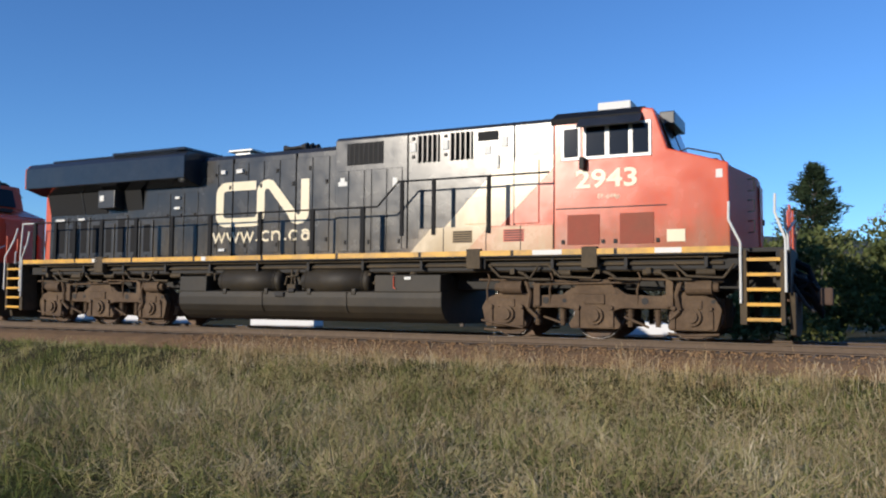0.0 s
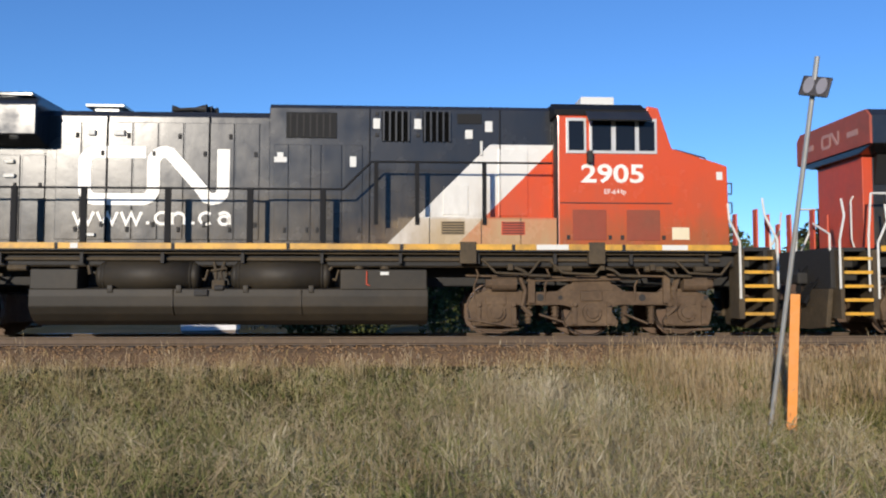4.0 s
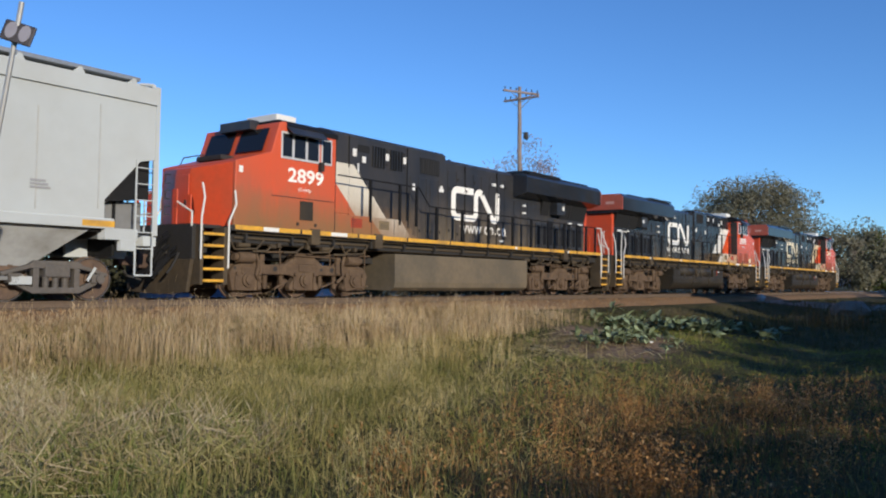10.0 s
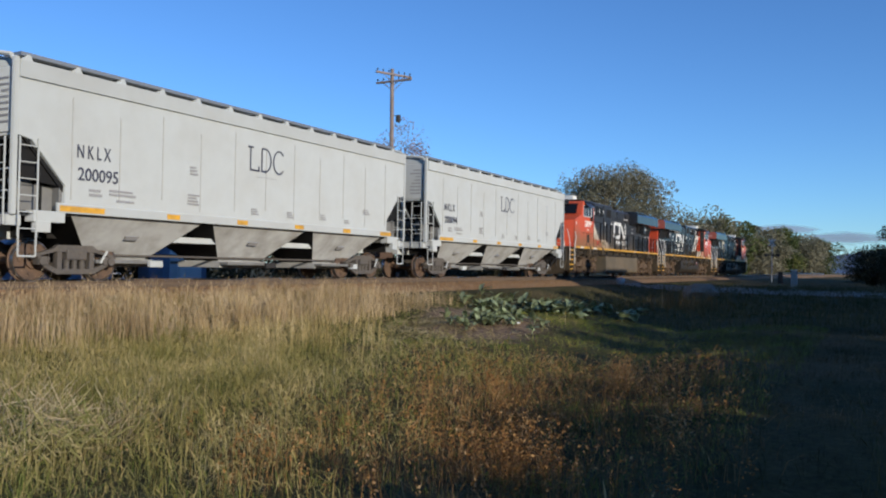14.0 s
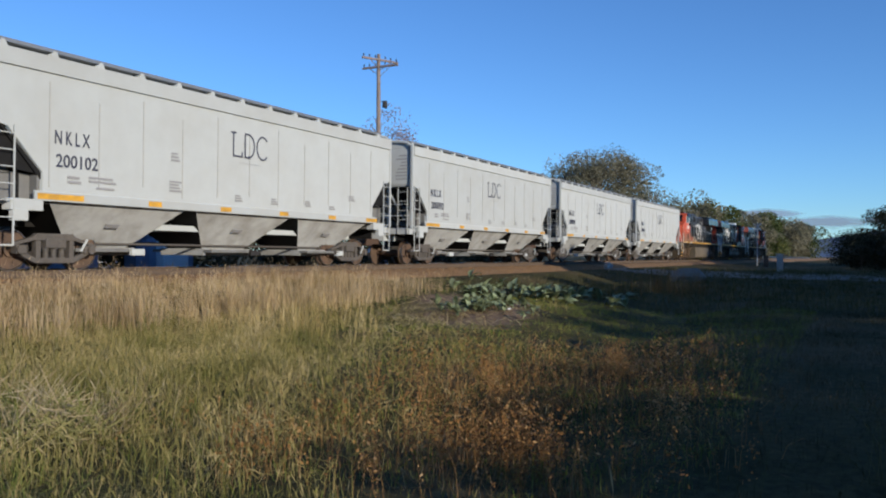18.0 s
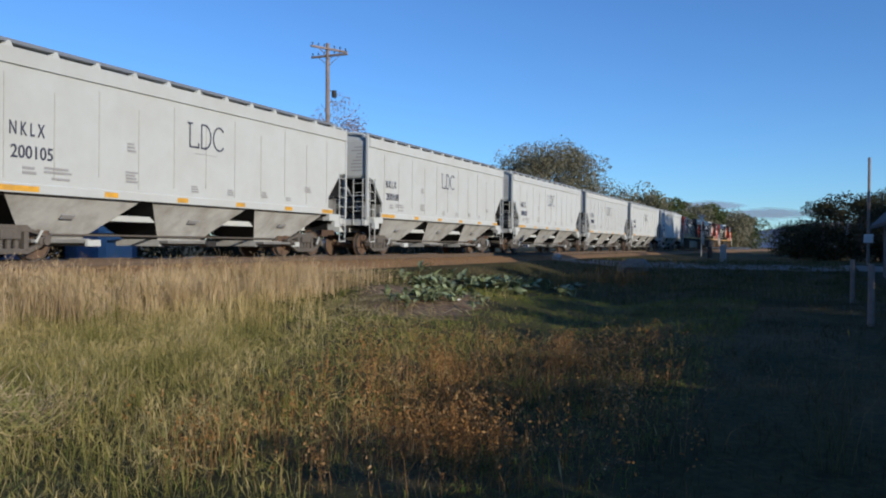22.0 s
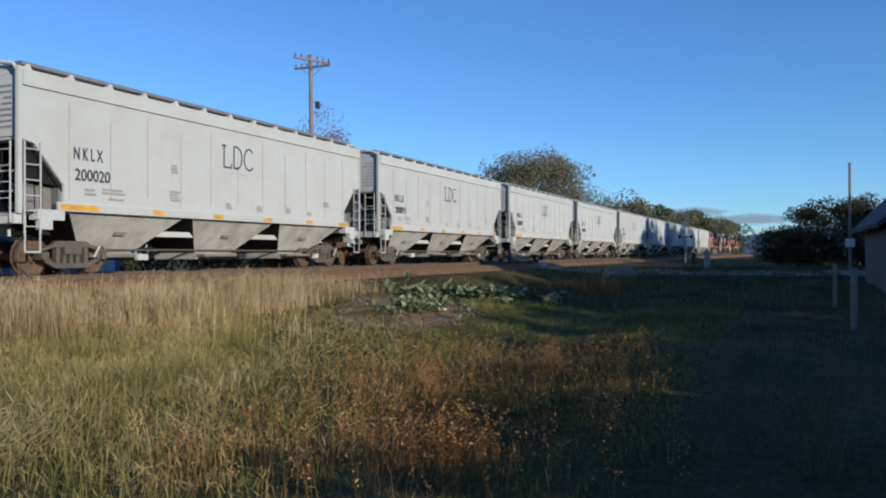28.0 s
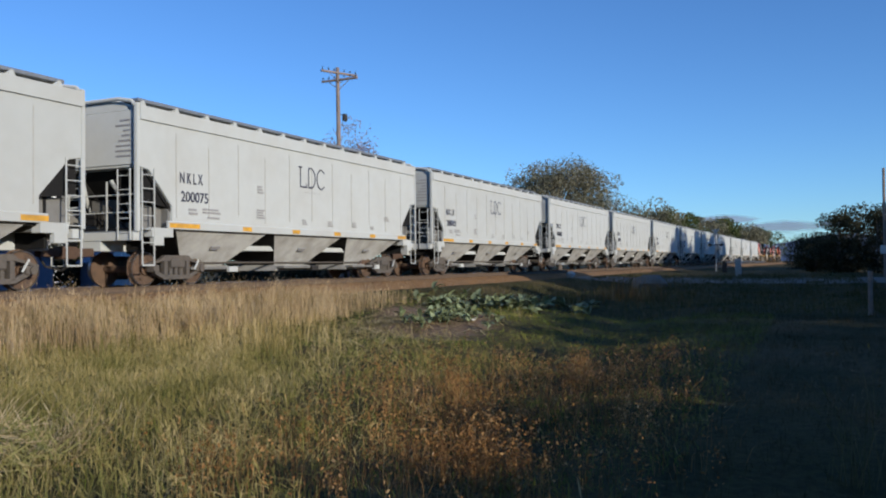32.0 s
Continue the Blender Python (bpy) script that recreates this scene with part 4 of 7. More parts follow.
def wagon_bogie():
    """Open cast side frames: top and bottom members with a spring nest between two columns."""
    b = B()
    for s in (-1, 1):
        y0, y1 = s * 0.95, s * 1.10
        prism(b, [(-1.10, 0.58), (-0.55, 0.74), (-0.45, 0.82), (0.45, 0.82), (0.55, 0.74), (1.10, 0.58), (1.08, 0.50), (0.90, 0.56), (0.52, 0.66), (-0.52, 0.66), (-0.90, 0.56), (-1.08, 0.50)], y0, y1, 0.02)
        prism(b, [(-0.84, 0.44), (-0.46, 0.28), (0.46, 0.28), (0.84, 0.44), (0.86, 0.34), (0.48, 0.16), (-0.48, 0.16), (-0.86, 0.34)], y0, y1, 0.02)
        for e in (-1, 1):
            box(b, e * 0.36, e * 0.48, y0, y1, 0.24, 0.66, 0.01)
            box(b, e * 0.72, e * 0.98, y0, s * 1.15, 0.37, 0.56, 0.02)
            bar(b, (e * 0.89, s * 1.12, 0.457), (e * 0.89, s * 1.20, 0.457), 0.095, 12)
        for k in range(3):
            x = -0.2 + k * 0.2
            bar(b, (x, s * 1.03, 0.26), (x, s * 1.03, 0.50), 0.06, 8)
            for q in range(4):
                bar(b, (x, s * 1.03, 0.28 + q * 0.06), (x, s * 1.03, 0.30 + q * 0.06), 0.082, 8)
    box(b, -0.26, 0.26, -1.14, 1.14, 0.49, 0.72, 0.03)
    for x in (-0.42, 0.42):
        box(b, x - 0.05, x + 0.05, -0.95, 0.95, 0.28, 0.42)
    return b


def lever_mesh():
    b = B()
    for s in (-1, 1):
        bar(b, (0.62, s * 1.14, 0.42), (0.80, s * 1.14, 0.70), 0.03, 6)
    return b


def rung_ladder(b, x, y, z0, z1, w, n, axis="x", r=0.012):
    for s in (-w / 2, w / 2):
        d = (s, 0) if axis == "x" else (0, s)
        box(b, x + d[0] - 0.014, x + d[0] + 0.014, y + d[1] - 0.014, y + d[1] + 0.014, z0, z1)
    for k in range(n):
        z = z0 + (k + 0.5) * (z1 - z0) / n
        if axis == "x":
            bar(b, (x - w / 2, y, z), (x + w / 2, y, z), r, 6)
        else:
            bar(b, (x, y - w / 2, z), (x, y + w / 2, z), r, 6)


def build_hopper():
    th = thing("hopper_wagon", "pale grey covered grain hopper wagon on rails", "wagon", "hopper wagons")
    P = lambda name, bm, m, label="", parent=None, smooth=False: part(name, bm, m, parent or th, label, smooth)
    hw = 1.58
    # body sides: a shell whose lower end corners are cut back over the bogies
    b = B()
    prism(b, [(-6.55, 1.62), (6.55, 1.62), (6.55, 2.10), (7.35, 2.98), (HX, 3.05), (HX, 4.50), (-HX, 4.50), (-HX, 3.05), (-7.35, 2.98), (-6.55, 2.10)], -hw, hw, 0.02)
    P("body", b, M_hop)
    # top chord, roof
    for s in (-1, 1):
        b = B(); box(b, -HX - 0.01, HX + 0.01, s * (hw - 0.05), s * (hw + 0.055), 4.24, 4.60, 0.012); P("top_chord", b, M_hop)
        b = B(); prism_x(b, [(s * (hw - 0.02), 1.50), (s * (hw + 0.05), 1.50), (s * (hw + 0.05), 1.70), (s * (hw - 0.02), 1.72)], -6.75, 6.75, 0.012); P("side_sill", b, M_hop)
        for k in range(11):                          # side seams with a small raised lap
            x = -6.4 + k * 1.28
            b = B(); box(b, x - 0.012, x + 0.016, s * hw, s * (hw + 0.010), 1.80 + 0.1 * (k % 3), 4.05 - 0.25 * (k % 2)); P("side_seam", b, M_seam)
    b = B()
    prism_x(b, [(-hw, 4.50), (hw, 4.50), (hw, 4.58), (0.9, 4.74), (0.42, 4.78), (-0.42, 4.78), (-0.9, 4.74), (-hw, 4.58)], -HX, HX, 0.012)
    P("roof", b, M_hop)
    b = B(); prism_x(b, [(-0.33, 4.76), (0.33, 4.76), (0.30, 4.92), (-0.30, 4.92)], -7.2, 7.2, 0.02); P("hatch_trough", b, M_hop)
    for s in (-1, 1):
        b = B(); box(b, -HX + 0.22, HX - 0.22, s * 0.72, s * 1.30, 4.77, 4.85)
        rw = P("running_board", b, M_roofwalk, "galvanised roof walkway")
        for k in range(13):
            x = -7.3 + k * 1.2166
            b = B(); prism(b, [(x - 0.13, 4.62), (x + 0.13, 4.62), (x + 0.03, 4.80), (x - 0.03, 4.80)], s * 1.05, s * 1.33); part("bracket", b, M_hop, rw)
    # end panels, end slope, shear plates
    for e in (-1, 1):
        b = B()
        prism(b, [(e * 6.5, 1.9), (e * 7.55, 3.05), (e * 7.55, 3.12), (e * 6.5, 2.05)], -hw + 0.06, hw - 0.06); P("end_slope_sheet", b, M_hopshade)
        b = B(); box(b, e * HX, e * (HX + 0.03), -hw + 0.18, hw - 0.18, 3.12, 4.48, 0.01); P("end_panel", b, M_hop)
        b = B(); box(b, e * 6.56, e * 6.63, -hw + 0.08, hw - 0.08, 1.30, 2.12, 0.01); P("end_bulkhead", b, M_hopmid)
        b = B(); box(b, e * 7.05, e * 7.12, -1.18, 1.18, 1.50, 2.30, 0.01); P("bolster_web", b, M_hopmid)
        b = B(); bars(b, [(e * (HX + 0.06), y, z) for y, z in ((-hw, 4.50), (-1.36, 4.72), (-0.9, 4.80), (0.9, 4.80), (1.36, 4.72), (hw, 4.50))], 0.05, 8); P("end_roof_rail", b, M_hop)
        for s in (-1, 1):
            b = B(); box(b, e * (HX + 0.0), e * (HX + 0.11), s * (hw - 0.10), s * (hw + 0.02), 1.40, 4.66, 0.03); P("corner_post", b, M_hop)
            b = B(); prism(b, [(e * 6.48, 1.62), (e * 6.6, 2.12), (e * 7.4, 3.02), (e * 7.5, 2.8), (e * 7.5, 2.1), (e * 6.9, 1.62)], s * 0.7, s * 0.72); P("end_web_plate", b, M_hopshade)
            # recess shade comes from this plate's black colour, not from its depth
            b = B(); prism(b, [(e * 6.50, 2.08), (e * 6.56, 2.14), (e * 7.38, 3.02), (e * (HX - 0.05), 3.06), (e * (HX - 0.05), 2.18), (e * 6.62, 2.08)], s * (hw - 0.14), s * (hw - 0.12)); P("corner_web", b, M_hopshade, "recessed corner plate coloured black for its shade")
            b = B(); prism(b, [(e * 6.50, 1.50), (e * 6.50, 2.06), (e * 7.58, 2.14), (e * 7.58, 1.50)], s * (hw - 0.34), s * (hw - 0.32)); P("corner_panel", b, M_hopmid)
            # ladders and grab irons at the corner
            b = B(); rung_ladder(b, e * 7.44, s * (hw + 0.04), 0.95, 3.02, 0.42, 6); P("side_ladder", b, M_hop)
            b = B(); rung_ladder(b, e * (HX + 0.16), s * (hw - 0.38), 1.2, 3.0, 0.42, 5, "y"); P("end_ladder", b, M_hop)
            b = B(); bars(b, [(e * 7.24, s * (hw + 0.04), 1.2), (e * 7.24, s * (hw + 0.04), 0.55), (e * 7.64, s * (hw + 0.04), 0.55), (e * 7.64, s * (hw + 0.04), 1.2)], 0.02, 6)
            P("sill_step", b, M_hop)
            b = B(); box(b, e * 6.55, e * 7.3, s * (hw - 0.25), s * (hw + 0.04), 1.28, 1.52, 0.015); box(b, e * 6.9, e * 7.25, s * (hw - 0.1), s * (hw + 0.05), 1.06, 1.30, 0.015); P("jacking_pad", b, M_hop)
            b = B(); bars(b, [(e * 6.9, s * 0.9, 1.5), (e * 7.6, s * 0.5, 2.75)], 0.05, 6); P("end_brace", b, M_hop)
        b = B(); box(b, e * 6.4, e * (HX + 0.12), -0.35, 0.35, 0.92, 1.32, 0.02); box(b, e * 7.5, e * (HX + 0.14), -1.5, 1.5, 1.18, 1.40, 0.02); P("draft_sill", b, M_hop)
        b = B(); box(b, e * 6.3, e * (HX + 0.05), -hw + 0.1, hw - 0.1, 1.44, 1.50); box(b, e * 6.9, e * 6.96, -1.3, 1.3, 0.95, 2.3); P("shear_plate", b, M_hopshade)
        b = B(); box(b, e * (HX - 0.35), e * (HX + 0.1), -1.45, 1.45, 1.40, 1.44); P("end_crossover_board", b, M_roofwalk)
        b = B(); bars(b, [(e * (HX + 0.05), -1.45, 2.35), (e * (HX + 0.05), 1.45, 2.35)], 0.018, 6); bars(b, [(e * (HX + 0.05), -1.45, 1.9), (e * (HX + 0.05), 1.45, 1.9)], 0.018, 6)
        bars(b, [(e * (HX + 0.05), -0.5, 1.4), (e * (HX + 0.05), -0.5, 2.7)], 0.025, 6); P("end_rail", b, M_hop)
        b = B(); box(b, e * (HX + 0.1), e * 8.45, -0.11, 0.11, 0.78, 1.0, 0.03); box(b, e * 8.35, e * 8.62, -0.17, 0.15, 0.72, 1.04, 0.04); P("coupler", b, M_rust)
        b = B(); bars(b, [(e * 8.0, 0.35, 0.95), (e * 8.25, 0.3, 0.55), (e * 8.55, 0.15, 0.45)], 0.03, 6); P("air_hose", b, M_dark)
        if e < 0:
            b = B(); bar(b, (-HX + 0.25, -0.6, 1.85), (-HX + 0.6, -0.6, 1.85), 0.16, 12); box(b, -HX + 0.1, -HX + 0.4, 0.1, 0.5, 1.6, 1.95, 0.02); bars(b, [(-HX + 0.2, -0.9, 1.5), (-HX + 0.3, -0.2, 2.1)], 0.03, 6); P("brake_gear", b, M_hopshade)
            b = B(); bmesh.ops.create_cone(b, cap_ends=False, segments=20, radius1=0.27, radius2=0.27, depth=0.03, matrix=Matrix.Translation((-HX - 0.2, 0.75, 2.6)) @ Matrix.Rotation(math.pi / 2, 4, "Y"))
            bars(b, [(-HX - 0.2, 0.48, 2.6), (-HX - 0.2, 1.02, 2.6)], 0.015, 6); bars(b, [(-HX - 0.2, 0.75, 2.33), (-HX - 0.2, 0.75, 2.87)], 0.015, 6); P("hand_brake_wheel", b, M_hop)
    # three discharge bays: sloping side sheets drawn in to a gate, cross slopes between in shade black
    for k, c in enumerate((-4.35, 0.0, 4.35)):
        b = B()
        top = [(c - 2.05, -hw + 0.03), (c + 2.05, -hw + 0.03), (c + 2.05, hw - 0.03), (c - 2.05, hw - 0.03)]
        bot = [(c - 0.85, -0.62), (c + 0.85, -0.62), (c + 0.85, 0.62), (c - 0.85, 0.62)]
        va = [b.verts.new((x, y, 1.56)) for x, y in top]
        vb = [b.verts.new((x, y, 0.52)) for x, y in bot]
        b.faces.new(va); b.faces.new(vb[::-1])
        for i in range(4):
            f = b.faces.new((va[i], vb[i], vb[(i + 1) % 4], va[(i + 1) % 4]))
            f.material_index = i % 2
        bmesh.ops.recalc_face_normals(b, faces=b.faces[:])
        bay = P("discharge_bay", b, [M_bay, M_hopshade], "tapered hopper bay")
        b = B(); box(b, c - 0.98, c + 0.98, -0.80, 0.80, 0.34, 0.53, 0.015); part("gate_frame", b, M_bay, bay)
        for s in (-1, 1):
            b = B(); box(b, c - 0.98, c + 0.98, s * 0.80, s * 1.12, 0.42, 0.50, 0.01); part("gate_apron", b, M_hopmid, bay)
            b = B(); box(b, c + 0.55, c + 0.95, s * 1.10, s * 1.2, 0.34, 0.5, 0.01); part("gate_capstan", b, M_hop if k != 1 else M_dark, bay)
            b = B(); box(b, c - 0.2, c + 0.18, s * 1.13, s * 1.16, 0.98, 1.1); bmesh.ops.rotate(b, cent=(c, s * 1.14, 1.04), matrix=Matrix.Rotation(-s * 0.73, 3, "X"), verts=b.verts); part("bay_marking", b, M_inkgrey, bay, "small smudged stencil")
    b = B(); box(b, -6.4, 6.4, -0.25, 0.25, 0.98, 1.3); box(b, -6.3, 6.3, -0.5, 0.5, 1.3, 1.58); P("centre_sill", b, M_hopshade)
    for c in (-2.15, 2.15):
        b = B(); prism(b, [(c - 0.75, 0.98), (c + 0.75, 0.98), (c + 0.55, 1.13), (c - 0.55, 1.13)], -1.05, 1.05); P("cross_ridge", b, M_hop)
    b = B(); bars(b, [(-6.2, -0.72, 0.62), (6.2, -0.72, 0.6)], 0.03, 6); bars(b, [(-6.2, 0.7, 0.66), (6.2, 0.7, 0.66)], 0.025, 6); P("brake_pipe", b, M_bogie)
    # markings on both sides
    for s in (-1, 1):
        y = s * (hw + 0.016)
        yy = s * (hw + 0.052)
        for x0, w in ((-6.7, 1.15), (-3.7, 0.42), (-1.2, 0.42), (1.3, 0.42), (3.8, 0.42), (6.05, 0.7)):
            b = B(); box(b, x0, x0 + w, yy, s * (hw + 0.056), 1.535, 1.66); P("reflector_strip", b, M_yellow, "yellow reflector strip on the sill")
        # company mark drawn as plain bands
        q = [[(-0.62, 0.62), (-0.62, 0.05), (-0.22, 0.05), (-0.22, 0.16)], [(-0.74, 0.61), (-0.50, 0.61)],
             [(-0.08, 0.62), (-0.08, 0.05), (0.08, 0.05)] + arc(0.08, 0.335, 0.285, -90, 90, 8) + [(-0.08, 0.62)],
             arc(0.78, 0.335, 0.29, 42, 318, 12)]
        b = B()
        strokes(b, [[(-s * (x - 0.15) * 0.88, z * 1.15 + 3.05) for x, z in p] for p in q], 0.048, y, 0.004)
        P("company_mark", b, M_ink, "dark blue company mark")
        b = B(); box(b, -0.45, 0.45, y, s * (hw + 0.018), 2.93, 2.938); P("mark_underline", b, M_inkgrey)
        for x0, z0, w, h, n in ((-5.95, 1.92, 0.35, 0.06, 2), (-5.4, 1.98, 0.75, 0.05, 2), (-5.2, 1.84, 0.5, 0.05, 1), (-3.0, 1.95, 0.4, 0.045, 4), (-2.95, 2.72, 0.28, 0.05, 3),
                                (-0.6, 1.85, 0.3, 0.04, 3), (0.95, 1.85, 0.3, 0.04, 3), (2.6, 1.88, 0.3, 0.04, 3), (3.9, 1.85, 0.3, 0.04, 2), (5.0, 2.2, 0.4, 0.04, 3)):
            b = B()
            for k in range(n):
                xx = x0 if s < 0 else -x0 - w
                box(b, xx, xx + w * (1 - 0.12 * (k % 3)), y, s * (hw + 0.02), z0 + k * h * 1.7, z0 + k * h * 1.7 + h)
            P("stencil_block", b, M_inkgrey, "small faded stencil lines")
        b = B()
        for k in range(8):
            z = 4.22 - k * 0.13
            w = (0.36, 0.5, 0.25, 0.3, 0.42, 0.5, 0.52, 0.5)[k]
            box(b, s * (HX + 0.031), s * (HX + 0.036), -1.3, -1.3 + w, z, z + 0.05)
        tagged(P("end_stencil", b, M_inkgrey), kind="stuff")
    for x in (-5.85, 5.85):
        part("brake_lever", lever_mesh(), M_hop, bogie_parts(th, x, 0.457, (-0.89, 0.89), wagon_bogie(), "dirty cast two axle bogie", WAGON_WHEEL, M_bogie, 1))
    return th


PROTO = build_hopper()
NUMBERS = ("200094", "200095", "200092", "200102", "200108", "200105", "200093", "200091", "200020", "200001", "200075", "200057")
WAGONS = [PROTO] + [copy_thing(PROTO, Matrix.Identity(4)) for _ in NUMBERS[1:]]


def stencil(words, size, x, z, s, squeeze):
    """Painted letters on the side s, drawn narrow."""
    me = text_mesh("stencil", words, size, M_ink, 0, 0, 0, back=s > 0, bold=0.004)
    me.transform(Matrix.Translation((x if s < 0 else -x, s * 1.598, z)) @ Matrix.Diagonal((squeeze, 1, 1, 1)))
    return me


MARK = [stencil("N K L X", 0.42, -5.84, 2.88, s, 0.62) for s in (-1, 1)]
for i, (wagon, number) in enumerate(zip(WAGONS, NUMBERS)):
    if i:
        SPIN += [(o, tuple(o.location), 0.457, 1) for o in wagon.children_recursive if o.name.startswith("wheelset")]
    for s, me in zip((-1, 1), MARK):
        shared("reporting_mark", me, wagon)
        nn = new("car_number", stencil(number, 0.40, -5.70, 2.38, s, 0.92))
        nn.parent = wagon
        tagged(nn, "dark stencilled number", kind="stuff")
    CARS.append((wagon, -76.1 - 17.165 * i, 5.85, False))


# ---- ground, ballast, rails ----
def sstep(a, b, v):
    t = np.clip((v - a) / (b - a), 0, 1)
    return t * t * (3 - 2 * t)


def ground_z(x, y):
    """Height of the ground: a low verge, the bank up to the line, a fall behind it, the crossing's rise far along."""
    x, y = np.asarray(x, float), np.asarray(y, float)
    z = -1.12 + 0.0 * x
    z = z + 0.68 * sstep(10.2, 13.9, y) - 0.55 * sstep(20.5, 24.5, y)
    z = z + 0.55 * sstep(34, 60, x) * (1 - sstep(10.2, 13.9, y)) * sstep(-60, -10, y)
    z = z + 0.25 * np.exp(-((x - 20.5) / 5.5) ** 2 - ((y - 9.6) / 2.6) ** 2)
    z = z - 0.25 * np.exp(-((y - 2.6 - 0.1 * x) / 1.6) ** 2) * sstep(3, 8, x) * (1 - sstep(25, 40, x))
    z = z + 0.05 * np.sin(x * 0.9 + 1.3 * np.sin(y * 0.7)) * np.cos(y * 1.1 + 0.6) * (1 - sstep(13.0, 13.9, y))
    return z


def ground_material():
    m = bpy.data.materials.new("grassy_soil")
    m.use_nodes = True
    nt, b = m.node_tree, m.node_tree.nodes["Principled BSDF"]
    N, L = nt.nodes.new, nt.links.new
    tc = N("ShaderNodeTexCoord")

    def noise_at(scale, detail=6):
        n = N("ShaderNodeTexNoise")
        n.inputs["Scale"].default_value, n.inputs["Detail"].default_value, n.inputs["Roughness"].default_value = scale, detail, 0.65
        L(tc.outputs["Object"], n.inputs["Vector"])
        return n.outputs[0]

    def ramp(src, stops):
        r = N("ShaderNodeValToRGB")
        L(src, r.inputs[0])
        while len(r.color_ramp.elements) < len(stops):
            r.color_ramp.elements.new(0.5)
        for e, (p, c) in zip(r.color_ramp.elements, stops):
            e.position, e.color = p, (*c, 1)
        return r.outputs[0]

    big = ramp(noise_at(0.35), [(0.35, (0.045, 0.046, 0.016)), (0.5, (0.07, 0.062, 0.024)), (0.65, (0.11, 0.085, 0.04))])
    fine = ramp(noise_at(9.0), [(0.3, (0.45, 0.45, 0.45)), (0.7, (1.25, 1.25, 1.25))])
    mx = N("ShaderNodeMix")
    mx.data_type, mx.blend_type = "RGBA", "MULTIPLY"
    mx.inputs[0].default_value = 1.0
    L(big, mx.inputs[6]); L(fine, mx.inputs[7])
    # a bare patch of brown earth
    sep = N("ShaderNodeMapping")
    sep.vector_type = "TEXTURE"
    sep.inputs["Location"].default_value, sep.inputs["Rotation"].default_value, sep.inputs["Scale"].default_value = (19.4, 9.1, 0), (0, 0, radians(24.3)), (4.6, 1.75, 100)
    L(tc.outputs["Object"], sep.inputs[0])
    ln = N("ShaderNodeVectorMath")
    ln.operation = "LENGTH"
    L(sep.outputs[0], ln.inputs[0])
    ad = N("ShaderNodeMath")
    ad.operation = "ADD"
    L(ln.outputs["Value"], ad.inputs[0]); L(noise_at(1.6), ad.inputs[1])
    k = N("ShaderNodeMapRange")
    k.inputs[1].default_value, k.inputs[2].default_value, k.inputs[3].default_value, k.inputs[4].default_value = 1.25, 1.55, 1.0, 0.0
    L(ad.outputs[0], k.inputs[0])
    m2 = N("ShaderNodeMix")
    m2.data_type = "RGBA"
    L(k.outputs[0], m2.inputs[0]); L(mx.outputs[2], m2.inputs[6])
    L(ramp(noise_at(5.0), [(0.35, (0.15, 0.10, 0.062)), (0.65, (0.34, 0.235, 0.155))]), m2.inputs[7])
    L(m2.outputs[2], b.inputs["Base Color"])
    b.inputs["Roughness"].default_value = 0.95
    b.inputs["Specular IOR Level"].default_value = 0.15
    bp = N("ShaderNodeBump")
    bp.inputs["Strength"].default_value, bp.inputs["Distance"].default_value = 0.7, 0.06
    L(noise_at(14.0, 5), bp.inputs["Height"])
    L(bp.outputs[0], b.inputs["Normal"])
    return m


def axis(parts):
    return np.unique(np.concatenate([np.linspace(a, b, n) for a, b, n in parts]))


gx = axis([(-3500, -300, 8), (-300, -40, 14), (-40, 70, 230), (70, 300, 40), (300, 4200, 12)])
gy = axis([(-3500, -200, 8), (-200, -15, 12), (-15, 26, 105), (26, 200, 20), (200, 4200, 12)])
GX, GY = np.meshgrid(gx, gy)
gv = np.stack([GX.ravel(), GY.ravel(), ground_z(GX, GY).ravel()], 1)
nx, ny = len(gx), len(gy)
q = (np.arange(ny - 1)[:, None] * nx + np.arange(nx - 1)[None, :]).ravel()
me = bpy.data.meshes.new("ground")
me.from_pydata(gv.tolist(), [], np.stack([q, q + 1, q + nx + 1, q + nx], 1).tolist())
me.materials.append(ground_material())
me.shade_smooth()
tagged(new("ground", me), "dry autumn grass verge rising to the railway", "ground", kind="structure")


def along(profile, l0, l1, step, name, material, label, category, closed=True):
    """A profile of (side, height) pairs swept along the line."""
    b = B()
    rows = []
    for l in np.arange(l0, l1 + 0.1, step):
        rows.append([b.verts.new(on_track(l, s, z)) for s, z in profile])
    n = len(profile)
    for a, c in zip(rows, rows[1:]):
        for i in range(n if closed else n - 1):
            b.faces.new((a[i], c[i], c[(i + 1) % n], a[(i + 1) % n]))
    if closed:
        b.faces.new(rows[0][::-1]); b.faces.new(rows[-1])
    bmesh.ops.recalc_face_normals(b, faces=b.faces[:])
    return tagged(new(name, mesh_of(name, b, material)), label, category, kind="structure")


